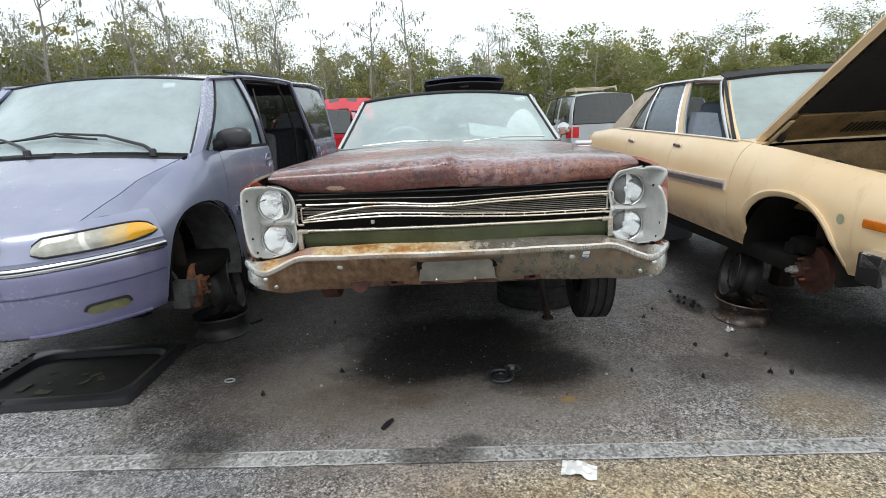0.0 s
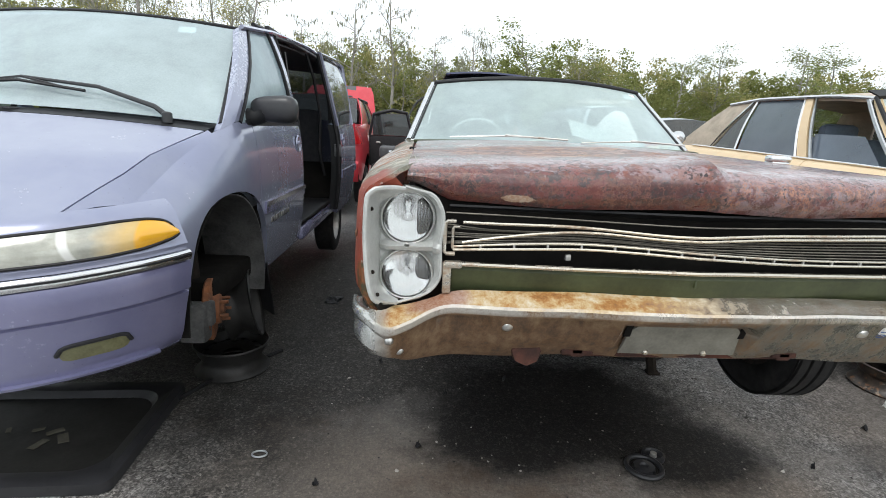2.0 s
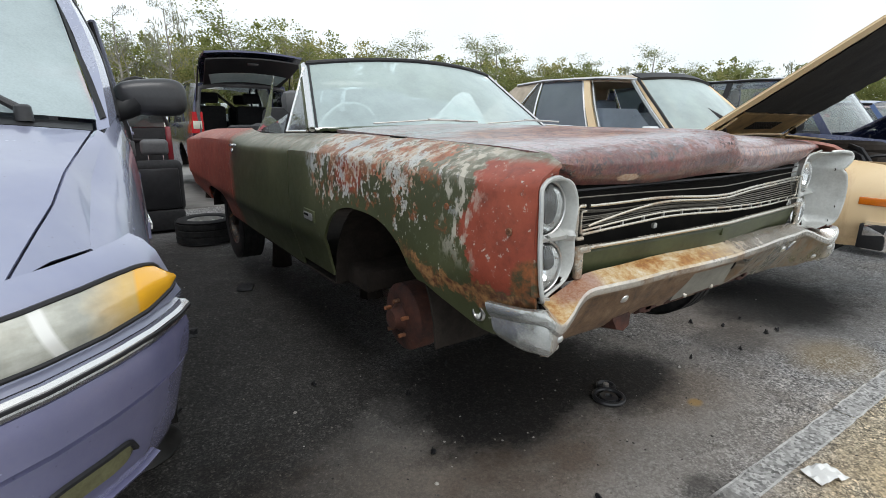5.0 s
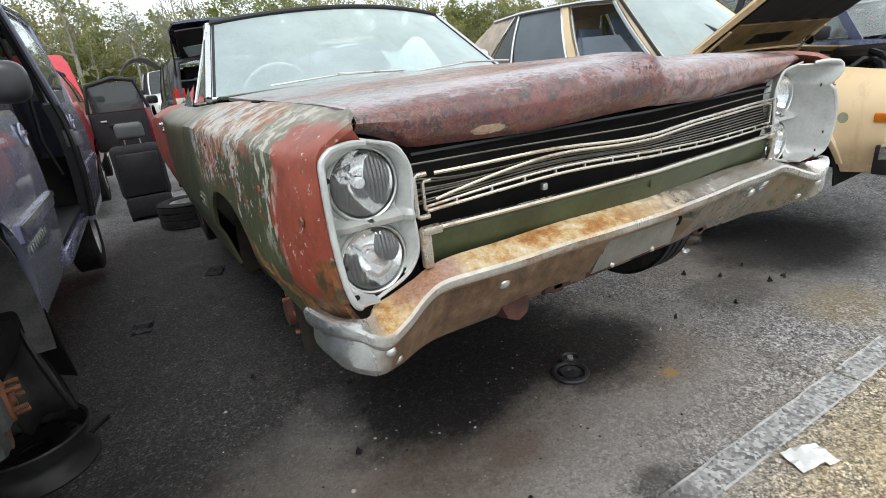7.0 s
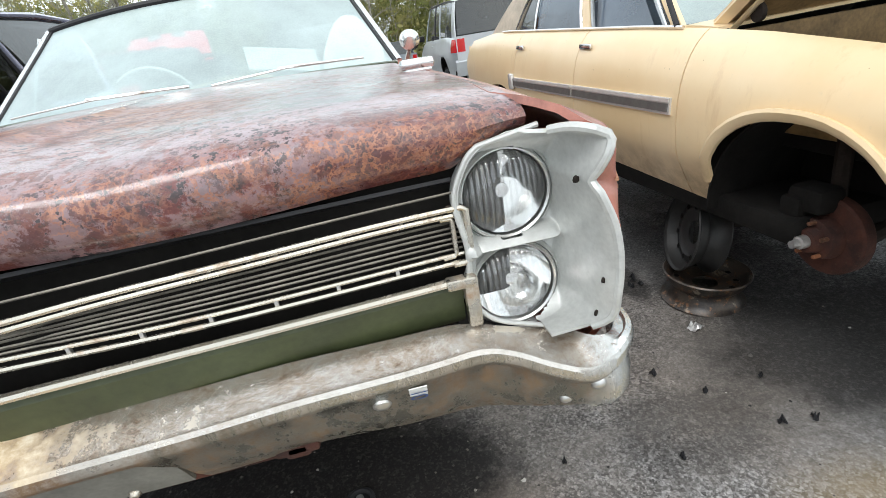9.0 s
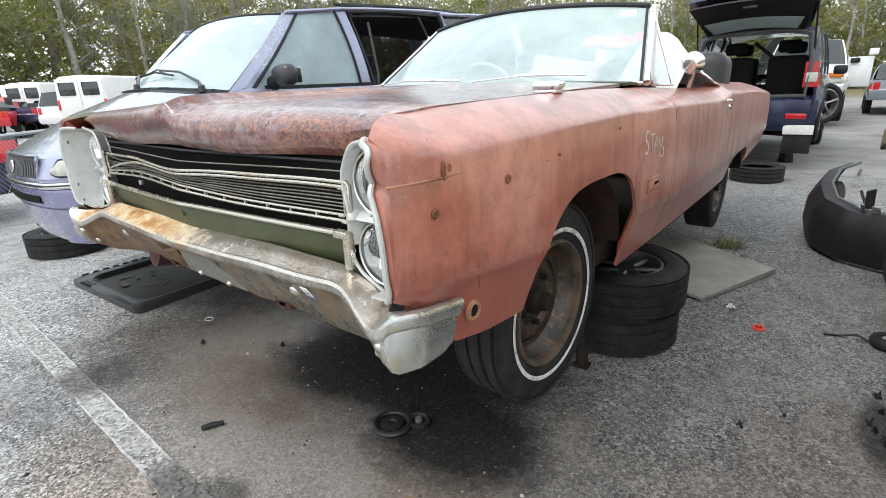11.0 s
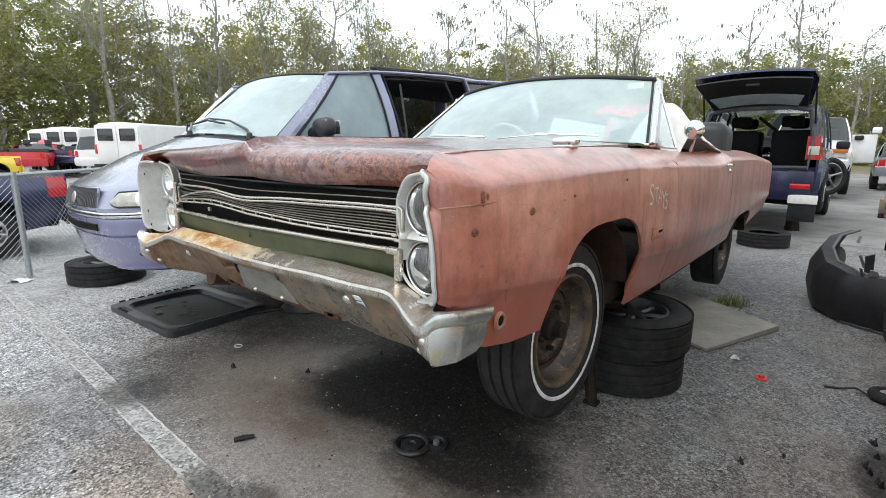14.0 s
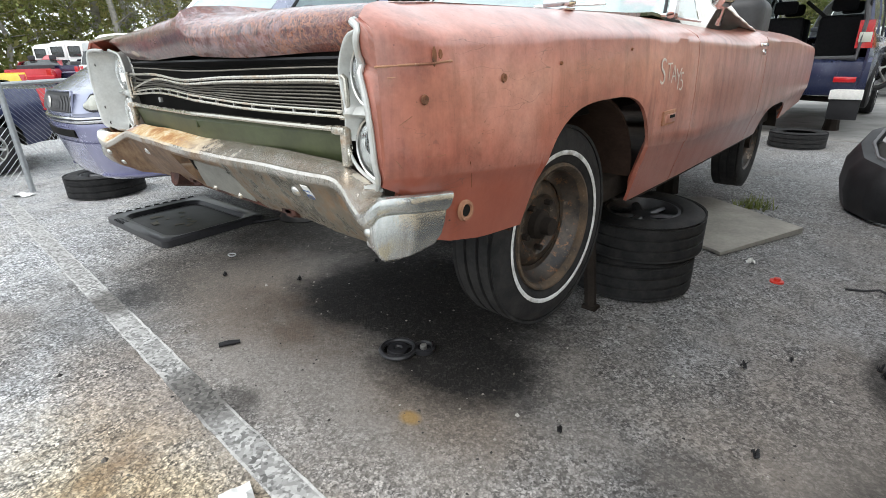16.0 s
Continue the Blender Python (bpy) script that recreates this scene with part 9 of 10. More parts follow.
def box_van(label, at, rz, group):
    """A long white panel van: flat sides, two rear doors with panes, red lamps."""
    van = thing("panel_van", label, "van", at, rz, group)
    L, hw, z0, z1 = 5.3, 0.98, 0.62, 2.18
    rows = []
    for y in (0.0, 0.15, 0.6, 1.0, 1.35, 1.75, 2.2, 4.9, 5.2, L):
        top = lerp(y, [0, 0.15, 0.95, 1.0, 1.75, 2.2, 5.2, L], [1.05, 1.14, 1.30, 1.32, 2.02, 2.15, 2.16, 2.08])
        w = lerp(y, [0, 0.2, 0.8, 5.1, L], [0.80, 0.93, hw, hw, 0.95])
        rows.append([Vector((s * x, y, z)) for s, x, z in ((-1, w - 0.03, z0), (-1, w, z0 + 0.3), (-1, w, min(1.35, top - 0.05)), (-1, w - 0.10, top - 0.06), (-1, w - 0.22, top), (1, 0, top + 0.04), (1, w - 0.22, top), (1, w - 0.10, top - 0.06), (1, w, min(1.35, top - 0.05)), (1, w, z0 + 0.3), (1, w - 0.03, z0))])
    bm = grid(B(), rows, cap=True)
    bmesh.ops.recalc_face_normals(bm, faces=bm.faces)
    part("body", bm, WHITE, van, sharp=25)
    for s in (-1, 1):
        part("rear_door", box(B(), (s * 0.44, L + 0.012, 1.38), (0.85, 0.03, 1.40), 0.02), WHITE, van)
        part("rear_pane", box(B(), (s * 0.44, L + 0.03, 1.74), (0.60, 0.012, 0.44), 0.03), FARGLASS, van)
        part("tail_lamp", box(B(), (s * 0.885, L + 0.01, 1.22), (0.11, 0.04, 0.34), 0.01), REDLENS, van)
        part("side_window", box(B(), (s * 0.965, 2.25, 1.68), (0.03, 0.85, 0.46), 0.02), FARGLASS, van)
        part("side_window", box(B(), (s * 0.965, 1.62, 1.62), (0.03, 0.30, 0.36), 0.02), FARGLASS, van)
        for y in (0.95, 4.2):
            road_wheel(van, s, hw - 0.13, y, 0.37, 0.37, 0.22, 0.2)
            wheel_well(van, DARK, y, 0.44, hw + 0.004, 0.6, 0.5, 1.02, s)
    part("windscreen", grid(B(), screen_rows((0.80, 1.02, 1.36), (0.70, 1.72, 2.02), -0.1, -0.06, 0.02, 0.04)), FARGLASS, van)
    part("rear_bumper", box(B(), (0, L + 0.10, 0.60), (1.86, 0.16, 0.16), 0.02), BLACK, van)
    part("undercarriage", box(B(), (0, 2.6, 0.52), (1.6, 4.8, 0.22), 0.03), DARK, van)
    part("number_plate", box(B(), (-0.3, L + 0.035, 0.95), (0.30, 0.012, 0.15), 0.004), STRAP, van)
    return van


def build_far_left():
    g = "white vans in the far lot"
    v = box_van("plain white panel van parked in the far lot", (-21.9, 12.8, 0), 213, g)
    for x, y, r in ((-29.2, 12.9, 213), (-33.5, 13.0, 215)):
        copy_thing(v, pose(x, y, 0, 0, 0, r))
    far_car("white_sedan", "white car with red lamps in the far lot", (-24.6, 12.2, 0), 213, 4.6, 1.8, 0.5, 1.15, 1.75, WHITE, hood=1.1, tail=0.3)
    far_car("navy_pickup", "dark blue pickup truck in the far lot", (-26.6, 11.6, 0), 213, 4.8, 1.85, 0.6, 1.15, 1.45, NAVY, hood=1.2, tail=1.6, box_tail=False)
    far_car("red_pickup", "red car with open hood in the far lot", (-27.5, 8.6, 0), 240, 4.4, 1.8, 0.5, 1.05, 1.40, RED, hood=1.2, tail=1.2, box_tail=False, hood_open=40)
    far_car("yellow_car", "yellow car behind the blue one", (-17.5, 1.2, 0), 25, 4.3, 1.75, 0.4, 0.98, 1.40, YELLOW, hood=1.1, tail=0.8, box_tail=False)
    far_car("blue_hatchback", "dark blue car behind the chain-link fence", (-6.35, -1.05, 0), 2, 4.5, 1.78, 0.32, 0.98, 1.42, DARKBLUE, hood=1.2, tail=0.8, wheels=(0.9, 3.62), box_tail=False, spokes=9)


build_suv()
build_rows()
build_far_left()

# ---- chain-link fence ----
def build_fence():
    f = thing("chain_link_fence", "galvanised chain-link fence with steel posts", "fence", (0, 0, 0))
    a, b = Vector((-4.36, 2.72, 0)), Vector((-8.6, 7.5, 0))
    c = Vector((-3.2, -2.2, 0))
    H = 1.06
    for p, q, n in ((a, b, 3), (c, a, 2)):
        for i in range(n):
            w = p.lerp(q, i / n if p is a else i / n)
            part("post", tube(B(), [w, w + Vector((0, 0, H + 0.03))], 0.028, 10), GALV, f)
        part("top_rail", tube(B(), [p + Vector((0, 0, H)), q + Vector((0, 0, H))], 0.021, 8), GALV, f)
        d = (q - p).normalized()
        length = (q - p).length
        step = 0.062
        bm = B()
        k = 0
        while k * step < length:
            for s in (-1, 1):
                pts = []
                x, z, up = k * step, 0.04, s
                # one wire leans one way from foot to rail
                run = (H - 0.06)
                x1 = x + s * run
                za, zb = 0.04, H - 0.02
                xa, xb = x, x1
                if xb > length:
                    zb = za + (zb - za) * (length - xa) / (xb - xa)
                    xb = length
                if xb < 0:
                    zb = za + (zb - za) * (0 - xa) / (xb - xa)
                    xb = 0
                off = Vector((-d.y, d.x, 0)) * 0.003 * s
                tube(bm, [p + d * xa + Vector((0, 0, za)) + off, p + d * xb + Vector((0, 0, zb)) + off], 0.0022, 3)
            k += 1
        part("chain_link_mesh", bm, GALV, f, "diamond wire mesh")["kind"] = "stuff"
    part("fence_tag", box(B(), a + Vector((0.02, -0.20, H - 0.06)), (0.01, 0.09, 0.05), 0.002, pose(0, 0, 0, 0, 0, 30)), PAPER, f)


build_fence()


# ---- woods ----
def leaf_mat(name, a, b, c):
    k = Nodes(name)
    isl = k.n("ShaderNodeNewGeometry").outputs["Random Per Island"]
    r = k.random()
    clump = k.step(k.noise(0.55, 3, 0.6, k.world()), 0.30, 0.72)
    fac = k.raw("ADD", k.raw("MULTIPLY", isl, 0.35), k.raw("MULTIPLY", clump, 0.65))
    col = k.ramp(fac, [(0.0, a), (0.55, b), (1.0, c)])
    col = k.mix(k.math("MULTIPLY", r, 0.45), col, k.mix(isl, (0.16, 0.175, 0.06), (0.29, 0.275, 0.09)))
    k.set(k.p, "Base Color", col)
    k.set(k.p, "Roughness", 0.7)
    k.set(k.p, "Specular IOR Level", 0.2)
    tr = k.n("ShaderNodeBsdfTranslucent", Color=col)
    mx = k.t.nodes.new("ShaderNodeMixShader")
    mx.inputs[0].default_value = 0.62
    k.t.links.new(k.p.outputs[0], mx.inputs[1])
    k.t.links.new(tr.outputs[0], mx.inputs[2])
    k.t.links.new(mx.outputs[0], k.out.inputs[0])
    return k.m


LEAFG = leaf_mat("green_leaves", (0.125, 0.165, 0.052), (0.27, 0.31, 0.115), (0.43, 0.44, 0.19))
LEAFY = leaf_mat("yellowing_leaves", (0.25, 0.245, 0.105), (0.44, 0.415, 0.185), (0.60, 0.54, 0.25))
MOSS = leaf_mat("grey_hanging_moss", (0.27, 0.275, 0.22), (0.37, 0.37, 0.31), (0.46, 0.455, 0.39))
BARK = plain("grey_bark", (0.33, 0.31, 0.28), 0.9, 0, 0.4, 6, 0, 0.4)


def leaves(bm, rng, c, n, spread, size, droop=0.0):
    """Single bent leaf sprays round a twig end."""
    for _ in range(n):
        p = c + Vector((rng.gauss(0, spread), rng.gauss(0, spread), rng.gauss(0, spread * 0.75)))
        s = size * rng.uniform(0.6, 1.35)
        u = Vector((rng.uniform(-1, 1), rng.uniform(-1, 1), rng.uniform(-0.8, 0.8))).normalized()
        v = u.orthogonal().normalized()
        v.rotate(Euler((rng.uniform(0, 3), rng.uniform(0, 3), rng.uniform(0, 3))))
        a, b, d = p - u * s * 0.5, p + v * s * 0.32, p + u * s * 0.5
        e = p - v * s * 0.30
        q = [bm.verts.new(x) for x in (a, b, d, e)]
        bm.faces.new(q)


def grow(rng, kind, H, spread):
    """Limb polylines of a tree: (points, radii) and twig ends."""
    limbs, ends = [], []
    lean = Vector((rng.uniform(-0.06, 0.06), rng.uniform(-0.06, 0.06), 1))
    pts = [Vector((0, 0, -0.2))]
    n = 7
    for i in range(1, n + 1):
        pts.append(Vector((lean.x * H * i / n + rng.uniform(-0.12, 0.12), lean.y * H * i / n + rng.uniform(-0.12, 0.12), H * 0.86 * i / n)))
    r0 = H * 0.013 + 0.03
    limbs.append((pts, [r0 * (1 - 0.85 * i / n) for i in range(n + 1)]))
    ends.append(pts[-1])
    first = 0.12 if kind == "leafy" else 0.22
    for i in range(22 if kind == "leafy" else 17):
        f = rng.uniform(first, 1.0)
        j = min(n - 1, int(f * n))
        base = pts[j].lerp(pts[j + 1], f * n - j)
        ang = rng.uniform(0, 2 * math.pi)
        ln = spread * rng.uniform(0.45, 1.0) * (1.15 - 0.55 * f)
        up = rng.uniform(0.35, 1.1) if kind != "leafy" else rng.uniform(0.1, 0.8)
        d = Vector((math.cos(ang), math.sin(ang), up)).normalized()
        q = [base]
        for m in range(1, 5):
            d = (d + Vector((rng.uniform(-0.25, 0.25), rng.uniform(-0.25, 0.25), rng.uniform(-0.12, 0.22)))).normalized()
            q.append(q[-1] + d * ln / 4)
        rb = r0 * 0.42 * (1.1 - 0.7 * f)
        limbs.append((q, [rb * (1 - 0.2 * m) for m in range(5)]))
        for m in (2, 3, 4):
            ends.append(q[m])
            for _ in range(2 if kind == "leafy" else 3):
                d2 = (d + Vector((rng.uniform(-0.9, 0.9), rng.uniform(-0.9, 0.9), rng.uniform(-0.4, 0.7)))).normalized()
                t = [q[m], q[m] + d2 * ln * 0.16, q[m] + d2 * ln * 0.32 + Vector((0, 0, rng.uniform(-0.05, 0.15)))]
                limbs.append((t, [rb * 0.35, rb * 0.22, rb * 0.1]))
                ends.append(t[-1])
    return limbs, ends


def make_tree(name, label, seed, kind, H, spread, leafn, size, mat, moss):
    rng = random.Random(seed)
    tree = thing(name, label, "tree", (0, -500 - seed * 20, 0), 0, "trees at the edge of the yard")
    limbs, ends = grow(rng, kind, H, spread)
    bm = B()
    for i, (p, r) in enumerate(limbs):
        tube(bm, p, [max(0.008, x * 0.8) for x in r], 6 if i == 0 else 3)
    part("trunk", bm, BARK, tree)
    if leafn:
        bm = B()
        for e in ends:
            if rng.random() < 0.92:
                leaves(bm, rng, e, int(leafn * rng.uniform(0.4, 1.5)), spread * 0.105, size)
        part("crown", bm, mat, tree, flat=True)["kind"] = "stuff"
    if moss:
        bm = B()
        for e in ends:
            if rng.random() < moss:
                for _ in range(rng.randint(2, 5)):
                    p = e + Vector((rng.gauss(0, 0.25), rng.gauss(0, 0.25), 0))
                    ln = rng.uniform(0.18, 0.5)
                    w = rng.uniform(0.02, 0.05)
                    a = rng.uniform(0, 3.14)
                    v = Vector((math.cos(a), math.sin(a), 0)) * w
                    q = [bm.verts.new(x) for x in (p - v, p + v, p + v * 0.7 + Vector((0.03, 0, -ln * 0.6)), p + Vector((0.02, 0.02, -ln)), p - v * 0.7 + Vector((-0.02, 0, -ln * 0.5)))]
                    bm.faces.new(q)
        part("moss", bm, MOSS, tree, "grey hanging moss", flat=True)["kind"] = "stuff"
    return tree


def build_woods():
    rng = random.Random(21)
    kinds = []
    for i in range(4):
        kinds.append(("g", make_tree("tree", "green leafy tree with a dense crown", 30 + i, "leafy", 10 + i * 0.8, 3.2, 17, 0.17, LEAFG, 0.08)))
    for i in range(3):
        kinds.append(("y", make_tree("tree", "slender tree with thin yellowing leaves", 40 + i, "sparse", 10 + i, 2.9, 15, 0.13, LEAFY, 0.12)))
    for i in range(3):
        kinds.append(("m", make_tree("tree", "half-bare tree draped in grey moss", 50 + i, "sparse", 12 + i, 3.2, 7, 0.11, LEAFG, 0.4)))
    for i in range(2):
        kinds.append(("b", make_tree("tree", "bare tree with thin branches and moss tufts", 60 + i, "sparse", 13 + i, 3.0, 0, 0.2, LEAFG, 0.35)))
    pool = {k: [t for q, t in kinds if q == k] for k in "gymb"}
    used = set()

    def place(t, m):
        if t not in used:
            used.add(t)
            t.matrix_basis = m
        else:
            copy_thing(t, m)
    D = curve([(-105, 44), (-60, 46), (-40, 47), (15, 50), (25, 58), (40, 74), (60, 88), (95, 88)])
    Hh = curve([(-105, 16.6), (-75, 15.6), (-55, 14.0), (-30, 11.9), (-10, 10.8), (8, 10.8), (18, 11.2), (24, 10.2), (30, 10.0), (45, 10.8), (60, 10.6), (76, 9.6), (95, 9.5)])
    mixes = ((-105, "ggmyymgm"), (-55, "ymmygymb"), (-28, "yymyybgm"), (-5, "ymgyggym"), (12, "gggggggy"), (35, "gggggggg"))
    for back, step, hs in ((0, 3.6, 0.86), (4.5, 4.4, 1.04)):
        th = -104.0
        while th < 94:
            d = D(th) + back + rng.uniform(-1.2, 1.2)
            mix = [m for t0, m in mixes if th >= t0][-1]
            t = rng.choice(pool[rng.choice(mix)])
            base = 11.5
            h = Hh(th) * hs * rng.uniform(0.75, 1.10) * (0.88 if th > 12 else 1.0)
            s = h / base
            a = radians(th)
            place(t, pose(0.5 + d * math.sin(a), 1.5 + d * math.cos(a), 0, 0, 0, rng.uniform(0, 360)) @ Matrix.Diagonal((s * rng.uniform(1.05, 1.35), s * rng.uniform(1.05, 1.35), s, 1)))
            th += step / d * 57.3 * rng.uniform(0.75, 1.25)
    # tall bare trees that stand above the rest
    for th, h in ((-72, 22), (-66, 20), (-50, 19), (-46.5, 17), (-38, 18), (-31, 16), (-26.5, 17), (-21, 14.5), (-18, 17), (-13, 15), (-8, 14), (-3.5, 16), (1, 14), (-58, 18), (-85, 22), (-92, 23), (-35, 15), (5, 14)):
        d = D(th) - 1.5
        a = radians(th)
        t = rng.choice(pool["b"] * 2 + pool["m"])
        s = h / 13.5
        place(t, pose(0.5 + d * math.sin(a), 1.5 + d * math.cos(a), 0, 0, 0, rng.uniform(0, 360)) @ Matrix.Diagonal((s, s, s, 1)))
    # crowns that fill the woods between and behind the single trees: each a heap of leaf clumps on an uneven dome
    masses = (("woodland", LEAFG, "dense green crowns of the woods behind the yard"), ("yellow_woodland", LEAFY, "thin yellowing crowns of the woods behind the yard"), ("mossy_woodland", MOSS, "grey moss hanging in the crowns of the woods"))
    quads = [[], [], []]
    r2 = random.Random(5)
    npr = np.random.RandomState(5)
    for back, gap, low, leaf in ((1.0, 3.0, 0.66, 0.21), (4.5, 3.2, 0.86, 0.25), (8.5, 3.4, 1.0, 0.32), (13.0, 3.6, 1.06, 0.42)):
        th = -105.0
        while th < 94:
            d = D(th) + back + r2.uniform(-1.3, 1.3)
            odds = (0.80, 0.17) if th > 8 else (0.42, 0.43)
            pick = r2.random()
            kind = 0 if pick < odds[0] else 1 if pick < sum(odds) else 2
            a = radians(th)
            top = Hh(th) * low * (r2.uniform(0.74, 1.12) if kind != 2 else r2.uniform(0.8, 1.06))
            wide = r2.uniform(1.6, 2.9) if kind != 2 else r2.uniform(1.0, 1.7)
            foot = top * r2.uniform(0.03, 0.18)
            mid, tall = (top + foot) / 2, (top - foot) / 2
            at = np.array([0.5 + d * math.sin(a), 1.5 + d * math.cos(a), mid])
            for _ in range(int((19 + 4.2 * tall) * (1 if kind != 2 else 0.55))):
                u = npr.normal(size=3)
                u *= r2.uniform(0.40, 1.0) / np.linalg.norm(u)
                c = at + u * np.array([wide, wide, tall])
                n = int(r2.uniform(26, 58))
                p = c + npr.normal(size=(n, 3)) * r2.uniform(0.40, 0.85) * np.array([0.66, 0.66, 0.46 if kind != 2 else 0.75])
                w = npr.uniform(0.55, 1.3, size=(n, 1)) * leaf
                f = npr.normal(size=(n, 3)) * (np.array([0.25, 0.25, 1.0]) if kind == 2 else 1.0)
                f /= np.linalg.norm(f, axis=1, keepdims=True)
                g = np.cross(f, npr.normal(size=(n, 3)))
                g /= np.linalg.norm(g, axis=1, keepdims=True) + 1e-6
                if kind == 2:
                    f, g = f * 2.0, g * 0.45
                quads[kind].append(np.stack([p - f * w * 0.5, p + g * w * 0.38, p + f * w * 0.5, p - g * w * 0.34], 1))
            th += gap / d * 57.3 * r2.uniform(0.7, 1.3) * (0.7 if th > 12 else 1.0)
    for (nm, mat, lab), q in zip(masses, quads):
        pts = np.concatenate(q).reshape(-1, 3)
        pts[:, 2] = np.maximum(pts[:, 2], 0.05)
        me = bpy.data.meshes.new(nm)
        me.from_pydata(pts.tolist(), [], np.arange(len(pts)).reshape(-1, 4).tolist())
        me.materials.append(mat)
        tagged(new(nm, me), lab, "woodland", kind="stuff")
    # undergrowth: one mass of brush along the foot of the woods
    for nm, mat, n, seed, lab in (("undergrowth", LEAFG, 24000, 3, "green brush along the edge of the woods"), ("dry_brush", LEAFY, 18000, 4, "yellowing brush along the edge of the woods")):
        r2 = random.Random(seed)
        bm = B()
        vs, fs = [], []
        for _ in range(n):
            th = r2.uniform(-105, 94)
            d = D(th) + r2.uniform(-2.5, 9)
            a = radians(th)
            hump = 1.6 + 1.5 * noise.noise(Vector((th * 0.25, seed, 0))) + 0.8 * noise.noise(Vector((th * 1.1, seed, 4)))
            z = min(abs(r2.gauss(0, 0.75)), 1.6) * max(0.9, min(hump, 2.2)) * 1.35
            p = Vector((0.5 + d * math.sin(a), 1.5 + d * math.cos(a), z))
            s = r2.uniform(0.25, 0.65)
            u = Vector((r2.uniform(-1, 1), r2.uniform(-1, 1), r2.uniform(-0.6, 1))).normalized()
            v = u.orthogonal().normalized()
            k = len(vs)
            vs += [p - u * s * 0.5, p + v * s * 0.35, p + u * s * 0.5, p - v * s * 0.3]
            fs.append((k, k + 1, k + 2, k + 3))
        me = bpy.data.meshes.new(nm)
        me.from_pydata([tuple(v) for v in vs], [], fs)
        me.materials.append(mat)
        tagged(new(nm, me), lab, "undergrowth", kind="stuff")
    bm.free()


build_woods()

# ---- loose things on the ground ----
def loose_tyre(label, at, R, w, rim=None, tilt=(0, 0, 0), group=""):
    t = thing("tyre", label, "tyre", at, 0, group)
    t.matrix_basis = pose(*at, *tilt)
    rin = R * 0.60
    part("casing", tyre_mesh(B(), R, w, rin, 56), RUBBER, t)
    if rim:
        bm = lathe(B(), [(rin + 0.005, w * 0.40), (rin - 0.012, w * 0.42), (rin - 0.03, w * 0.15), (rin - 0.035, -w * 0.4)], 36)
        for i in range(7):
            a = 2 * math.pi * i / 7
            tube(bm, [(0.03 * math.cos(a), 0.03 * math.sin(a), w * 0.22), (rin * 0.96 * math.cos(a), rin * 0.96 * math.sin(a), w * 0.26)], [0.03, 0.022], 6, flat=0.5)
        lathe(bm, [(0.06, w * 0.1), (0.055, w * 0.28), (0.0, w * 0.30)], 20)
        part("rim", bm, rim, t, "dark rim")
    return t


def bare_rim(label, at, tilt=(0, 0, 0), mat=None, r=0.20, w=0.17):
    t = thing("wheel_rim", label, "wheel rim", at)
    t.matrix_basis = pose(*at, *tilt)
    h = w / 2
    prof = [(r, h), (r + 0.006, h * 0.92), (r - 0.008, h * 0.80), (r - 0.016, h * 0.4), (r - 0.038, h * 0.05), (r - 0.038, -h * 0.3), (r - 0.012, -h * 0.75), (r + 0.004, -h * 0.9), (r, -h)]
    part("barrel", lathe(B(), prof, 44), mat or RUSTYRIM, t)
    face = [(r - 0.034, h * 0.1), (r - 0.05, h * 0.30), (r * 0.62, h * 0.34), (r * 0.5, h * 0.15), (r * 0.32, h * 0.12), (r * 0.30, h * 0.1)]
    bm = lathe(B(), face, 44)
    part("disc", bm, mat or RUSTYRIM, t)
    for i in range(10):
        a = 2 * math.pi * i / 10
        part("vent_hole", lathe(B(), [(0.014, 0.0), (0.0, 0.0)], 10, pose(r * 0.68 * math.cos(a), r * 0.68 * math.sin(a), h * 0.345 + 0.004)), DARK, t)
    return t


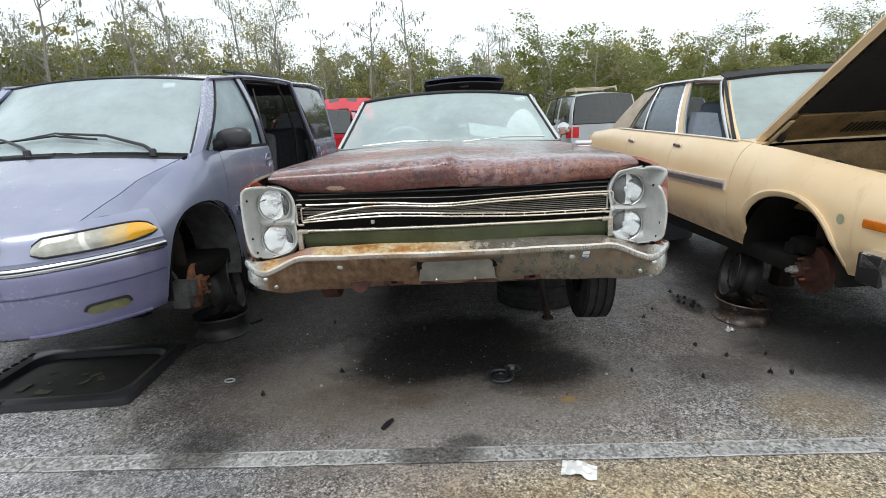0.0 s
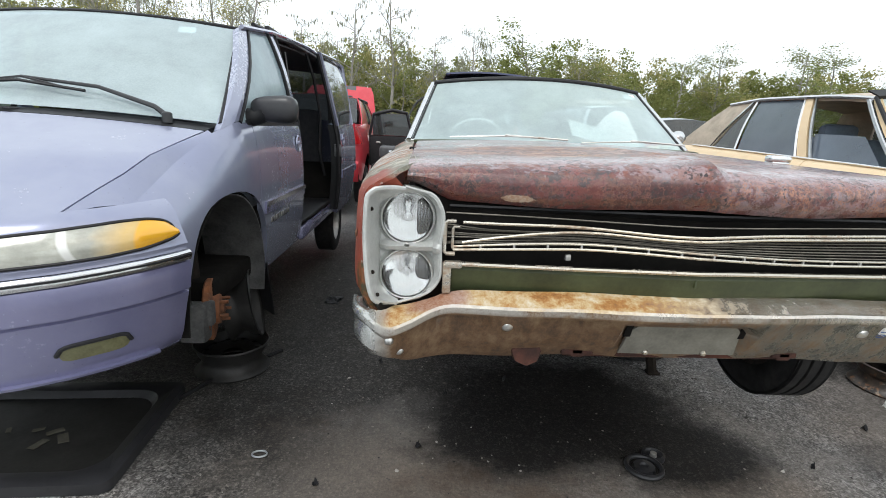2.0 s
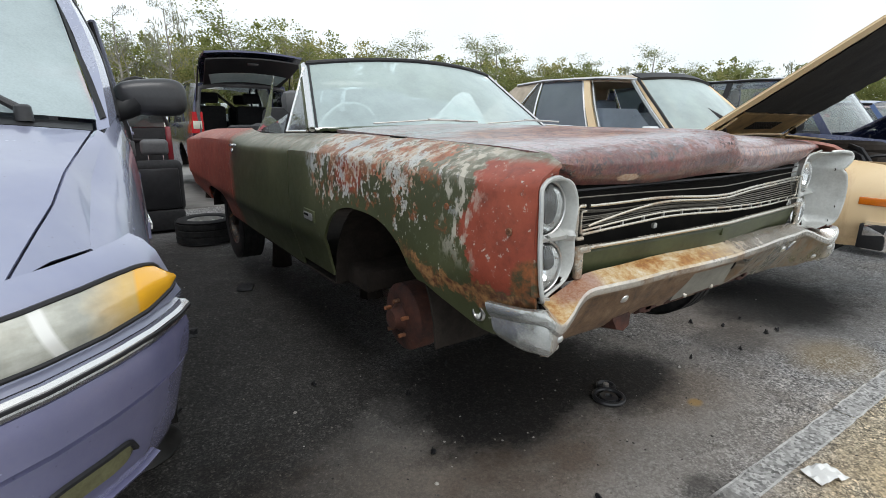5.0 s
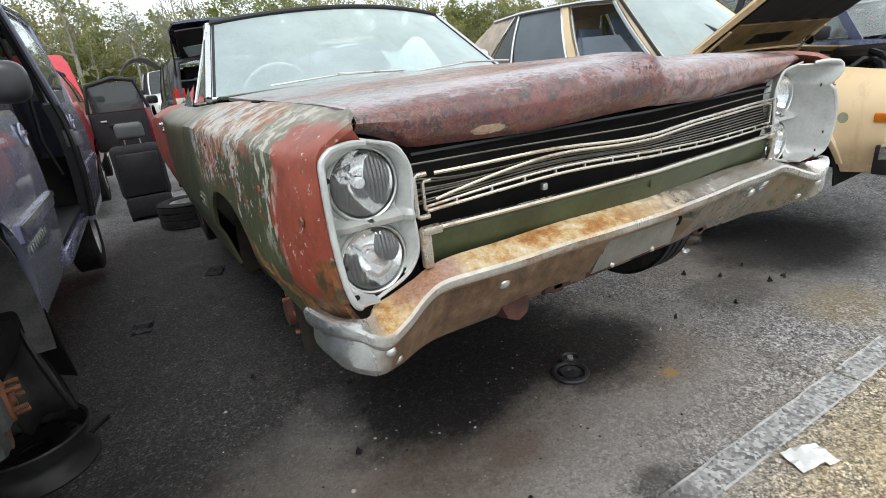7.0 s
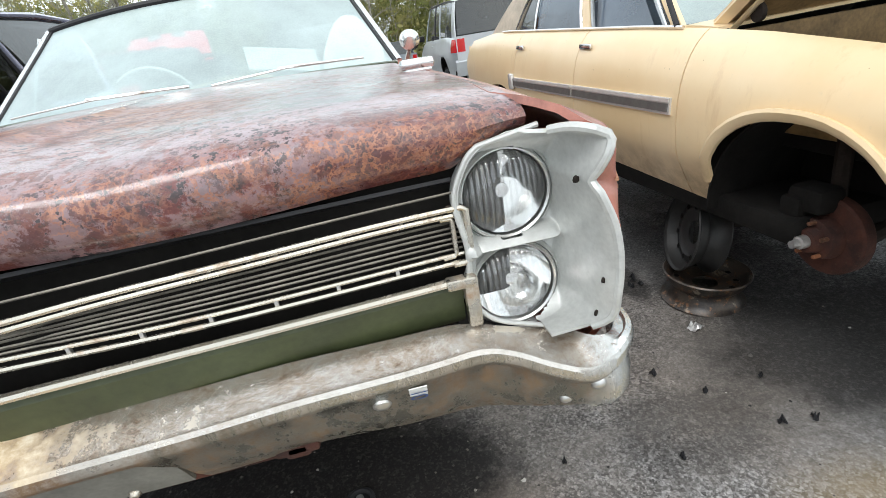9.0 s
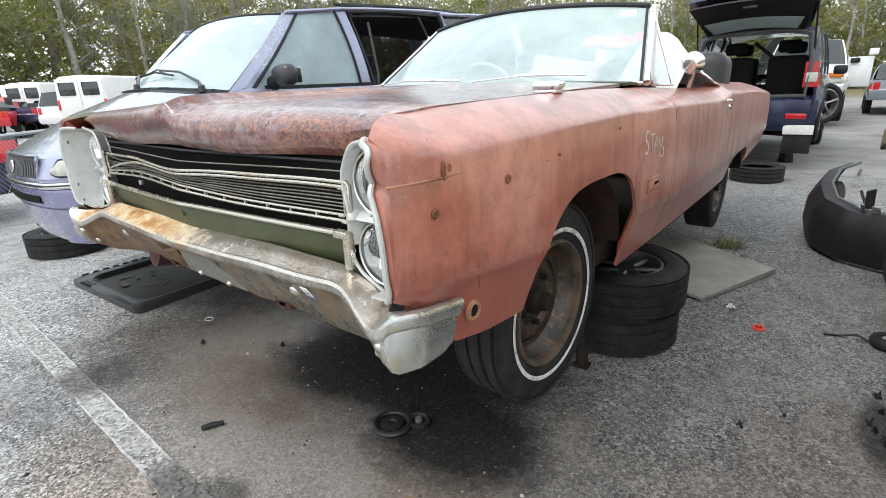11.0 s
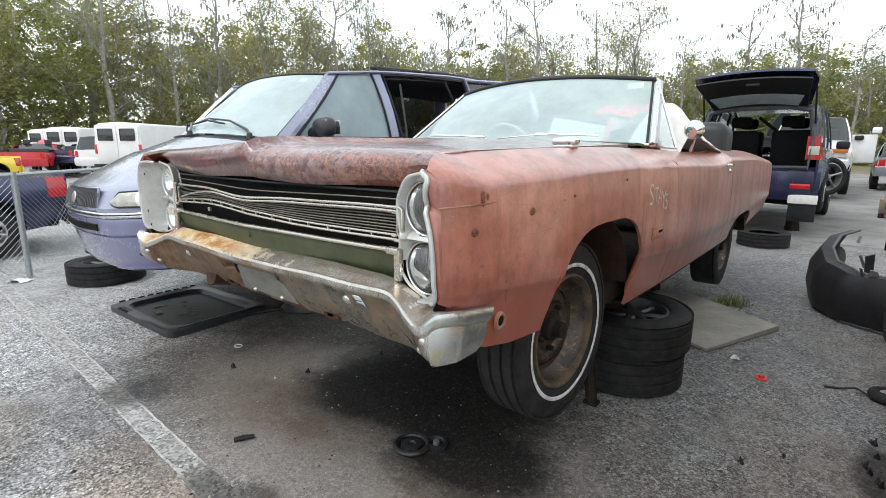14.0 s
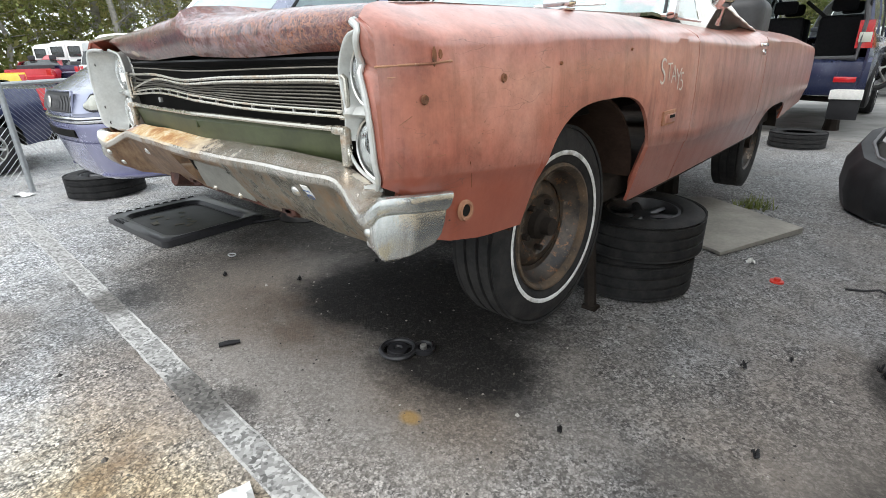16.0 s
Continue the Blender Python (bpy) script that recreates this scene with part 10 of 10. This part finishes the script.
def build_small():
    # tyres that carry the convertible, and others lying about
    g = "stacked tyres under the convertible"
    loose_tyre("worn black tyre at the foot of a stack", (1.225, 4.475, 0.11), 0.335, 0.215, None, (0, 0, 20), g)
    loose_tyre("worn black tyre on dark alloy rim, top of a stack", (1.255, 4.505, 0.327), 0.325, 0.215, DARKRIM, (2, -2, 70), g)
    loose_tyre("black tyre on its rim lying under the van's corner", (-3.66, 3.22, 0.11), 0.345, 0.22, DARKRIM, (0, 0, 0))
    loose_tyre("fat black tyre with rim lying behind the convertible", (-0.30, 8.0, 0.14), 0.33, 0.28, ALU, (0, 0, 0))
    loose_tyre("black tyre lying under the SUV", (1.25, 9.75, 0.10), 0.32, 0.20, None, (0, 0, 0))
    loose_tyre("black tyre under the tan sedan's tail", (2.95, 7.9, 0.10), 0.33, 0.20, None)
    st = thing("prop_stand", "rusty steel prop leaning under the convertible", "prop")
    part("prop_post", tube(B(), [(1.24, 4.00, 0.0), (1.12, 4.10, 0.70)], 0.030, 6), UNDER, st)
    part("prop_foot", box(B(), (1.24, 4.00, 0.010), (0.075, 0.06, 0.020), 0.004), UNDER, st)
    for x, y in ((0.45, 5.2), (0.12, 6.5), (0.75, 6.5)):
        s2 = thing("axle_prop", "dark steel prop under the car frame", "prop", (x, y, 0))
        part("prop_post", tube(B(), [(0, 0, 0), (0, 0, 0.64)], [0.10, 0.045], 8), UNDER, s2)
    # rims under the van and the sedan
    bare_rim("black steel rim lying flat under the van", (-1.33, 4.00, 0.086), (0, 0, 10), BLACKRIM, 0.205, 0.17)
    bare_rim("black steel wheel standing on a rim beside the van", (-1.28, 4.06, 0.375), (0, 80, 12), BLACKRIM, 0.20, 0.17)
    bare_rim("rusty steel rim lying flat under the sedan", (2.68, 3.86, 0.080), (4, 0, 40), RUSTYRIM, 0.20, 0.16)
    bare_rim("dark steel wheel propped upright on a rusty rim", (2.66, 3.92, 0.345), (0, -78, -14), BLACKRIM, 0.195, 0.16)
    for x, y in ((-2.3, 4.5), (-2.9, 4.5), (3.45, 4.6), (3.9, 4.6)):
        s2 = thing("axle_prop", "dark steel prop under the car frame", "prop", (x, y, 0))
        part("prop_post", tube(B(), [(0, 0, 0), (0, 0, 0.56)], [0.10, 0.05], 8), UNDER, s2)

    # tailgate trim panel lying on the asphalt
    p = thing("tailgate_panel", "black plastic tailgate panel lying on the asphalt", "car panel", (-1.98, 3.30, 0), 3)

    def rr(u, w, h, c=0.14):
        """A rounded rectangle, as points round it."""
        out = []
        for cx, cy, a0 in ((w - c, h - c, 0), (-w + c, h - c, 90), (-w + c, -h + c, 180), (w - c, -h + c, 270)):
            for k in range(7):
                a = radians(a0 + 15 * k)
                out.append((cx + c * math.cos(a), cy + c * math.sin(a)))
        return out
    o, m1, m2, i2 = rr(0, 0.53, 0.40, 0.05), rr(0, 0.50, 0.37, 0.06), rr(0, 0.455, 0.315, 0.12), rr(0, 0.43, 0.295, 0.12)
    rows = [[Vector((x, y, z)) for x, y in ring] for ring, z in ((o, 0.005), (o, 0.05), (m1, 0.062), (m2, 0.050), (i2, 0.018))]
    part("panel_frame", grid(B(), rows, loop_v=True), BLACKSATIN, p, sharp=30)
    bm = B()
    bm.faces.new([bm.verts.new((x, y, 0.016)) for x, y in i2])
    part("panel_recess", bm, plain("dusty_black_plastic", (0.03, 0.029, 0.027), 0.55, 0, 0.6, 6), p, flat=True)
    rng = random.Random(12)
    for k in range(6):
        part("panel_rib", box(B(), (-0.35 + 0.03 * k, -0.375 - 0.0 * k, 0.045), (0.012, 0.05, 0.035), 0.003), BLACK, p)
    for k in range(9):
        part("panel_slot", box(B(), (-0.515, -0.3 + 0.075 * k, 0.056), (0.03, 0.045, 0.02), 0.004), DARK, p)
    for k in range(10):
        c = thing("leaf_scrap", "pale dry scrap lying on the panel", "litter", (-1.98 + rng.uniform(-0.38, 0.2), 3.30 + rng.uniform(-0.24, 0.15), 0.020), rng.uniform(0, 180), "scraps on the panel")
        w = rng.uniform(0.015, 0.05)
        bm = sheet([[Vector((x * w, y * w * 0.5, 0.004 * rng.random())) for x in (-1, 0, 1)] for y in (-1, 0, 1)], 0.002)
        part("scrap", bm, plain("dry_leaf", (0.13, 0.12, 0.095), 0.9) if k == 0 else bpy.data.materials["dry_leaf"], c)
    t = thing("rubber_strip", "black rubber strip lying by the panel", "strip")
    part("strip", tube(B(), [(-1.50, 3.55, 0.012), (-1.40, 3.78, 0.014), (-1.30, 3.96, 0.012), (-1.10, 4.22, 0.010)], 0.012, 6), BLACK, t)

    # pulley wheel pair under the nose
    d = thing("pulley", "black plastic double pulley lying in the oil stain", "pulley", (0.771, 3.092, 0.0), 35)
    part("large_ring", tube(B(), [(0.075 * math.cos(a), 0.075 * math.sin(a), 0.014) for a in (2 * math.pi * k / 28 for k in range(28))], 0.012, 8, loop=True), BLACKSATIN, d)
    part("hub_disc", lathe(B(), [(0.05, 0.004), (0.045, 0.02), (0.02, 0.022), (0.016, 0.012), (0.0, 0.012)], 24), BLACKSATIN, d)
    for a in (0.5, 2.6, 4.7):
        part("spoke", box(B(), (0.06 * math.cos(a), 0.06 * math.sin(a), 0.012), (0.045, 0.012, 0.008), 0.002, pose(0, 0, 0, 0, 0, math.degrees(a))), BLACK, d)
    part("small_ring", lathe(B(), [(0.050, 0.002), (0.052, 0.02), (0.040, 0.024), (0.034, 0.010), (0.0, 0.010)], 24, pose(0.112, 0.02, 0)), BLACKSATIN, d)
    part("small_hub", lathe(B(), [(0.016, 0.01), (0.014, 0.028), (0.0, 0.028)], 12, pose(0.112, 0.02, 0)), ALU, d)

    d = thing("marker_stub", "short black plastic stub on the asphalt", "litter", (0.129, 2.629, 0.010), 62)
    part("stub", tube(B(), [(-0.045, 0, 0), (0, 0, 0.003), (0.045, 0, 0)], [0.012, 0.013, 0.009], 8), BLACK, d)

    def crumple(name, label, at, s, rz, seed, mat):
        r = random.Random(seed)
        t = thing(name, label, "litter", at, rz)
        rows = [[Vector((x * s, y * s * 0.62, 0.004 + r.uniform(0, 0.03) * (1.3 - abs(x)))) for x in np.linspace(-1, 1, 8)] for y in np.linspace(-1, 1, 6)]
        part("sheet", sheet(rows, 0.002), mat, t, sharp=20)
    crumple("crumpled_paper", "crumpled white paper on the parking line", (1.02, 2.215, 0.004), 0.075, -18, 3, PAPER)
    crumple("paper_scrap", "flat white paper scrap by the fence post", (-4.22, 2.61, 0.0), 0.10, 30, 5, PAPER)
    crumple("metal_shard", "small shiny metal shard on the asphalt", (2.464, 3.628, 0.0), 0.035, 20, 6, ALU)
    crumple("paper_scrap", "small white scrap on the asphalt", (1.72, 5.14, 0.0), 0.025, 20, 7, PAPER)
    crumple("cloth_scrap", "black torn scrap on the asphalt", (-0.36, 5.97, 0.0), 0.10, 70, 8, BLACKCLOTH)
    crumple("black_scrap", "flat black plastic sheet on the asphalt", (-0.92, 5.2, 0.0), 0.09, 80, 9, BLACK)

    ring = thing("metal_ring", "thin steel hose clamp on the asphalt", "clamp", (-0.93, 3.17, 0.006))
    part("band", tube(B(), [(0.032 * math.cos(a), 0.022 * math.sin(a), 0.006) for a in (2 * math.pi * k / 20 for k in range(20))], 0.004, 6, loop=True), GALV, ring)
    rb = thing("bottle_cap", "small red plastic cap on the asphalt", "cap", (1.894, 4.93, 0.0))
    part("cap", lathe(B(), [(0.036, 0.0), (0.034, 0.008), (0.018, 0.010), (0.016, 0.024), (0.0, 0.026)], 20), plain("red_plastic", (0.55, 0.03, 0.015), 0.4), rb)
    c = thing("small_wheel", "small black rubber wheel with a trailing cable", "wheel", (2.46, 5.05, 0.03), 20)
    part("tread", tube(B(), [(0.055 * math.cos(a), 0.055 * math.sin(a), 0.0) for a in (2 * math.pi * k / 24 for k in range(24))], 0.030, 10, loop=True), RUBBER, c)
    part("hub", lathe(B(), [(0.035, -0.01), (0.033, 0.02), (0.012, 0.024), (0.0, 0.02)], 20), ALU, c)
    part("cable", tube(B(), [(-0.07, 0.02, -0.02), (-0.12, 0.06, 0.0), (-0.18, 0.075, -0.02), (-0.26, 0.08, -0.024)], 0.006, 6), BLACK, c)

    # sheet of board
    b = thing("board", "weathered grey-tan board lying on the asphalt", "board")
    top = [(1.16, 5.30), (1.50, 5.17), (1.55, 5.14), (1.87, 5.92), (1.12, 6.46), (0.62, 6.1)]
    bm = B()
    lo = [bm.verts.new((x, y, 0.006)) for x, y in top]
    hi = [bm.verts.new((x, y, 0.026 + (0.02 if i == 3 else 0))) for i, (x, y) in enumerate(top)]
    bm.faces.new(hi)
    bm.faces.new(lo[::-1])
    for i in range(len(top)):
        bm.faces.new((lo[i], lo[(i + 1) % 6], hi[(i + 1) % 6], hi[i]))
    bmesh.ops.recalc_face_normals(bm, faces=bm.faces)
    part("panel", bm, plain("weathered_board", (0.34, 0.325, 0.29), 0.85, 0, 0.3, 4, 0, 0.2), b, flat=True)
    w = thing("weed", "small green weed growing from a crack", "weed", (1.46, 6.42, 0))
    bm = B()
    rng = random.Random(9)
    for _ in range(120):
        a, ln = rng.uniform(0, 6.28), rng.uniform(0.04, 0.14)
        q = Vector((rng.gauss(0, 0.06), rng.gauss(0, 0.06), 0))
        d2 = Vector((math.cos(a) * 0.6, math.sin(a) * 0.6, 1)).normalized()
        v = Vector((-math.sin(a), math.cos(a), 0)) * 0.006
        bm.faces.new([bm.verts.new(x) for x in (q - v, q + v, q + d2 * ln)])
    part("blade", bm, LEAFG, w, flat=True)["kind"] = "stuff"

    # torn-off bumper cover beside the sedan's tail
    f = thing("bumper_cover", "torn black and grey bumper cover standing on the asphalt", "bumper cover", (0.15, 0, 0))
    path = [(1.98, 7.62), (1.84, 7.35), (1.80, 7.0), (1.86, 6.68), (2.02, 6.42), (2.28, 6.28), (2.6, 6.22), (3.0, 6.24), (3.35, 6.36)]
    ts = np.linspace(0, len(path) - 1, 41)
    pts = [(lerp(t, range(len(path)), [q[0] for q in path]), lerp(t, range(len(path)), [q[1] for q in path])) for t in ts]
    rows = []
    for i, (x, y) in enumerate(pts):
        a, b2 = pts[max(i - 1, 0)], pts[min(i + 1, 40)]
        d2 = Vector((b2[0] - a[0], b2[1] - a[1], 0)).normalized()
        n = Vector((d2.y, -d2.x, 0))
        top = lerp(i, [0, 6, 14, 22, 30, 40], [0.60, 0.56, 0.44, 0.40, 0.46, 0.48])
        rows.append([Vector((x, y, z)) + n * o for o, z in ((-0.10, 0.01), (-0.02, 0.03), (0.02, top * 0.4), (0.01, top * 0.75), (-0.06, top * 0.98), (-0.14, top))])
    part("skin", sheet(rows[:27], 0.006), FASCIA, f, "black outer skin")
    part("side_panel", sheet(rows[26:], 0.006), plain("grey_bumper_plastic", (0.16, 0.165, 0.17), 0.5, 0, 0.3), f, "grey lower panel")
    part("inner_edge", tube(B(), [r[-1] for r in rows[:24]], 0.012, 6), GREYPLASTIC, f)
    rng = random.Random(31)
    for k in range(14):
        i = rng.randint(4, 22)
        q = rows[i][rng.randint(2, 5)] + Vector((0.10 + rng.uniform(0, 0.12), rng.uniform(-0.05, 0.12), rng.uniform(-0.1, 0.0)))
        part("torn_shred", box(B(), (0, 0, 0), (rng.uniform(0.02, 0.07), 0.006, rng.uniform(0.05, 0.18)), 0, Matrix.Translation(q) @ pose(0, 0, 0, rng.uniform(-30, 30), rng.uniform(-40, 40), rng.uniform(0, 180))), GREYPLASTIC if k % 3 else ALU, f)
    part("lamp_hole", lathe(B(), [(0.09, 0.0), (0.08, 0.01), (0.0, 0.012)], 16, pose(1.99, 7.05, 0.42, 90, 0, 120)), ALU, f)

    # car seat standing in the alley
    s = thing("bucket_seat", "black car seat with headrest standing on the ground", "car seat", (-0.66, 8.75, 0))
    part("backrest", box(B(), (0, 0, 0.58), (0.54, 0.17, 0.66), 0.08, pose(0, 0, 0, 8, 0, 0), 4), BLACKCLOTH, s)
    part("back_panel", box(B(), (0, -0.075, 0.56), (0.44, 0.05, 0.52), 0.03, pose(0, 0, 0, 8, 0, 0)), BLACKSATIN, s)
    part("cushion", box(B(), (0, 0.34, 0.32), (0.54, 0.55, 0.18), 0.07), BLACKCLOTH, s)
    hr = part("headrest", box(B(), (0, 0.0, 1.06), (0.30, 0.11, 0.19), 0.05, pose(0, 0, 0, 6, 0, 0), 4), GREYPLASTIC, s, "grey headrest")
    for x in (-0.08, 0.08):
        part("headrest_post", tube(B(), [(x, -0.01, 0.88), (x, 0.0, 1.0)], 0.007, 6), CHROME, hr)
    part("seat_base", box(B(), (0, 0.22, 0.16), (0.50, 0.62, 0.26), 0.05), BLACKCLOTH, s)
    for x in (-0.22, 0.22):
        part("seat_rail", box(B(), (x, 0.25, 0.06), (0.05, 0.6, 0.12), 0.01), UNDER, s)

    # white cloth and papers in the convertible
    rng = random.Random(2)
    c = thing("white_cloth", "white crumpled cloth heaped on the convertible's seat", "cloth", (1.22, 5.17, 1.30))
    rows = [[Vector((0.17 * u + 0.04 * v, 0.38 * v, lerp(v, [-1, -0.62, -0.4, 1], [0.0, 0.32, 0.31, 0.03]) * max(0.0, 1 - 0.6 * u * u) + 0.012 * rng.random())) for u in np.linspace(-1, 1, 12)] for v in np.linspace(-1, 1, 14)]
    part("cloth", sheet(rows, 0.006), WHITECLOTH, c, sharp=60)
    c = thing("dash_paper", "white paper sheet standing on the convertible's dashboard", "paper", (0.86, 4.42, 1.37), 10)
    part("sheet", sheet([[Vector((0.16 * u, 0.10 * v, 0.10 * v + 0.10 * (1 - u) * 0.3)) for u in np.linspace(-1, 1, 5)] for v in np.linspace(0, 1, 4)], 0.003), PAPER, c)
    c = thing("dash_rag", "tan rag lying on the convertible's dashboard", "rag", (0.62, 4.32, 1.37))
    rows = [[Vector((0.22 * u, 0.07 * v, 0.035 * max(0, 1 - u * u) + 0.012 * rng.random())) for u in np.linspace(-1, 1, 10)] for v in np.linspace(-1, 1, 5)]
    part("rag", sheet(rows, 0.005), plain("tan_rag", (0.5, 0.36, 0.2), 0.9), c)

    # grit, stones and small bits strewn about
    k = Nodes("loose_grit")
    isl = k.n("ShaderNodeNewGeometry").outputs["Random Per Island"]
    grit = k.done(k.ramp(isl, [(0.0, (0.02, 0.019, 0.018)), (0.5, (0.10, 0.09, 0.08)), (0.8, (0.22, 0.2, 0.17)), (1.0, (0.5, 0.48, 0.44))]), 0.85)
    rng = random.Random(77)
    bm = B()
    for _ in range(1500):
        x, y = rng.uniform(-4.2, 3.6), rng.uniform(1.2, 8.5)
        if rng.random() < 0.4:
            x, y = rng.gauss(0.6, 1.0), rng.gauss(3.4, 0.7)
        s = rng.uniform(0.003, 0.009) * (1.9 if rng.random() < 0.07 else 1)
        v = [bm.verts.new((x + s * rng.uniform(0.5, 1) * math.cos(a), y + s * rng.uniform(0.5, 1) * math.sin(a), 0.001)) for a in (0.2, 1.5, 2.8, 4.1, 5.3)]
        tpt = bm.verts.new((x + rng.uniform(-s, s) * 0.3, y + rng.uniform(-s, s) * 0.3, s * rng.uniform(0.5, 0.9)))
        for i in range(5):
            bm.faces.new((v[i], v[(i + 1) % 5], tpt))
    ob = part("grit", bm, grit, None, flat=True)
    tagged(ob, "loose grit and small stones on the asphalt", "grit", kind="stuff")
    for i in range(26):
        x, y = ((rng.gauss(2.25, 0.25), rng.gauss(3.5, 0.5)) if i < 9 else (rng.gauss(0.5, 0.8), rng.gauss(3.9, 0.5)))
        if i >= 16:
            x, y = rng.gauss(2.42, 0.05), rng.gauss(4.2, 0.13)
        crumple("debris", "small black plastic debris on the oily asphalt", (x, y, 0.0), rng.uniform(0.007, 0.016) * (1.2 if i >= 16 else 1), rng.uniform(0, 360), 100 + i, BLACK)


FASCIA = plain("scuffed_black_plastic", (0.016, 0.016, 0.018), 0.55, 0, 0.5, 8, spec=0.3)
DARKRIM = plain("dark_alloy", (0.10, 0.10, 0.105), 0.4, 0.6, 0.3, 14)
BLACKRIM = plain("black_steel_rim", (0.028, 0.027, 0.026), 0.5, 0.2, 0.5, 12)
build_small()
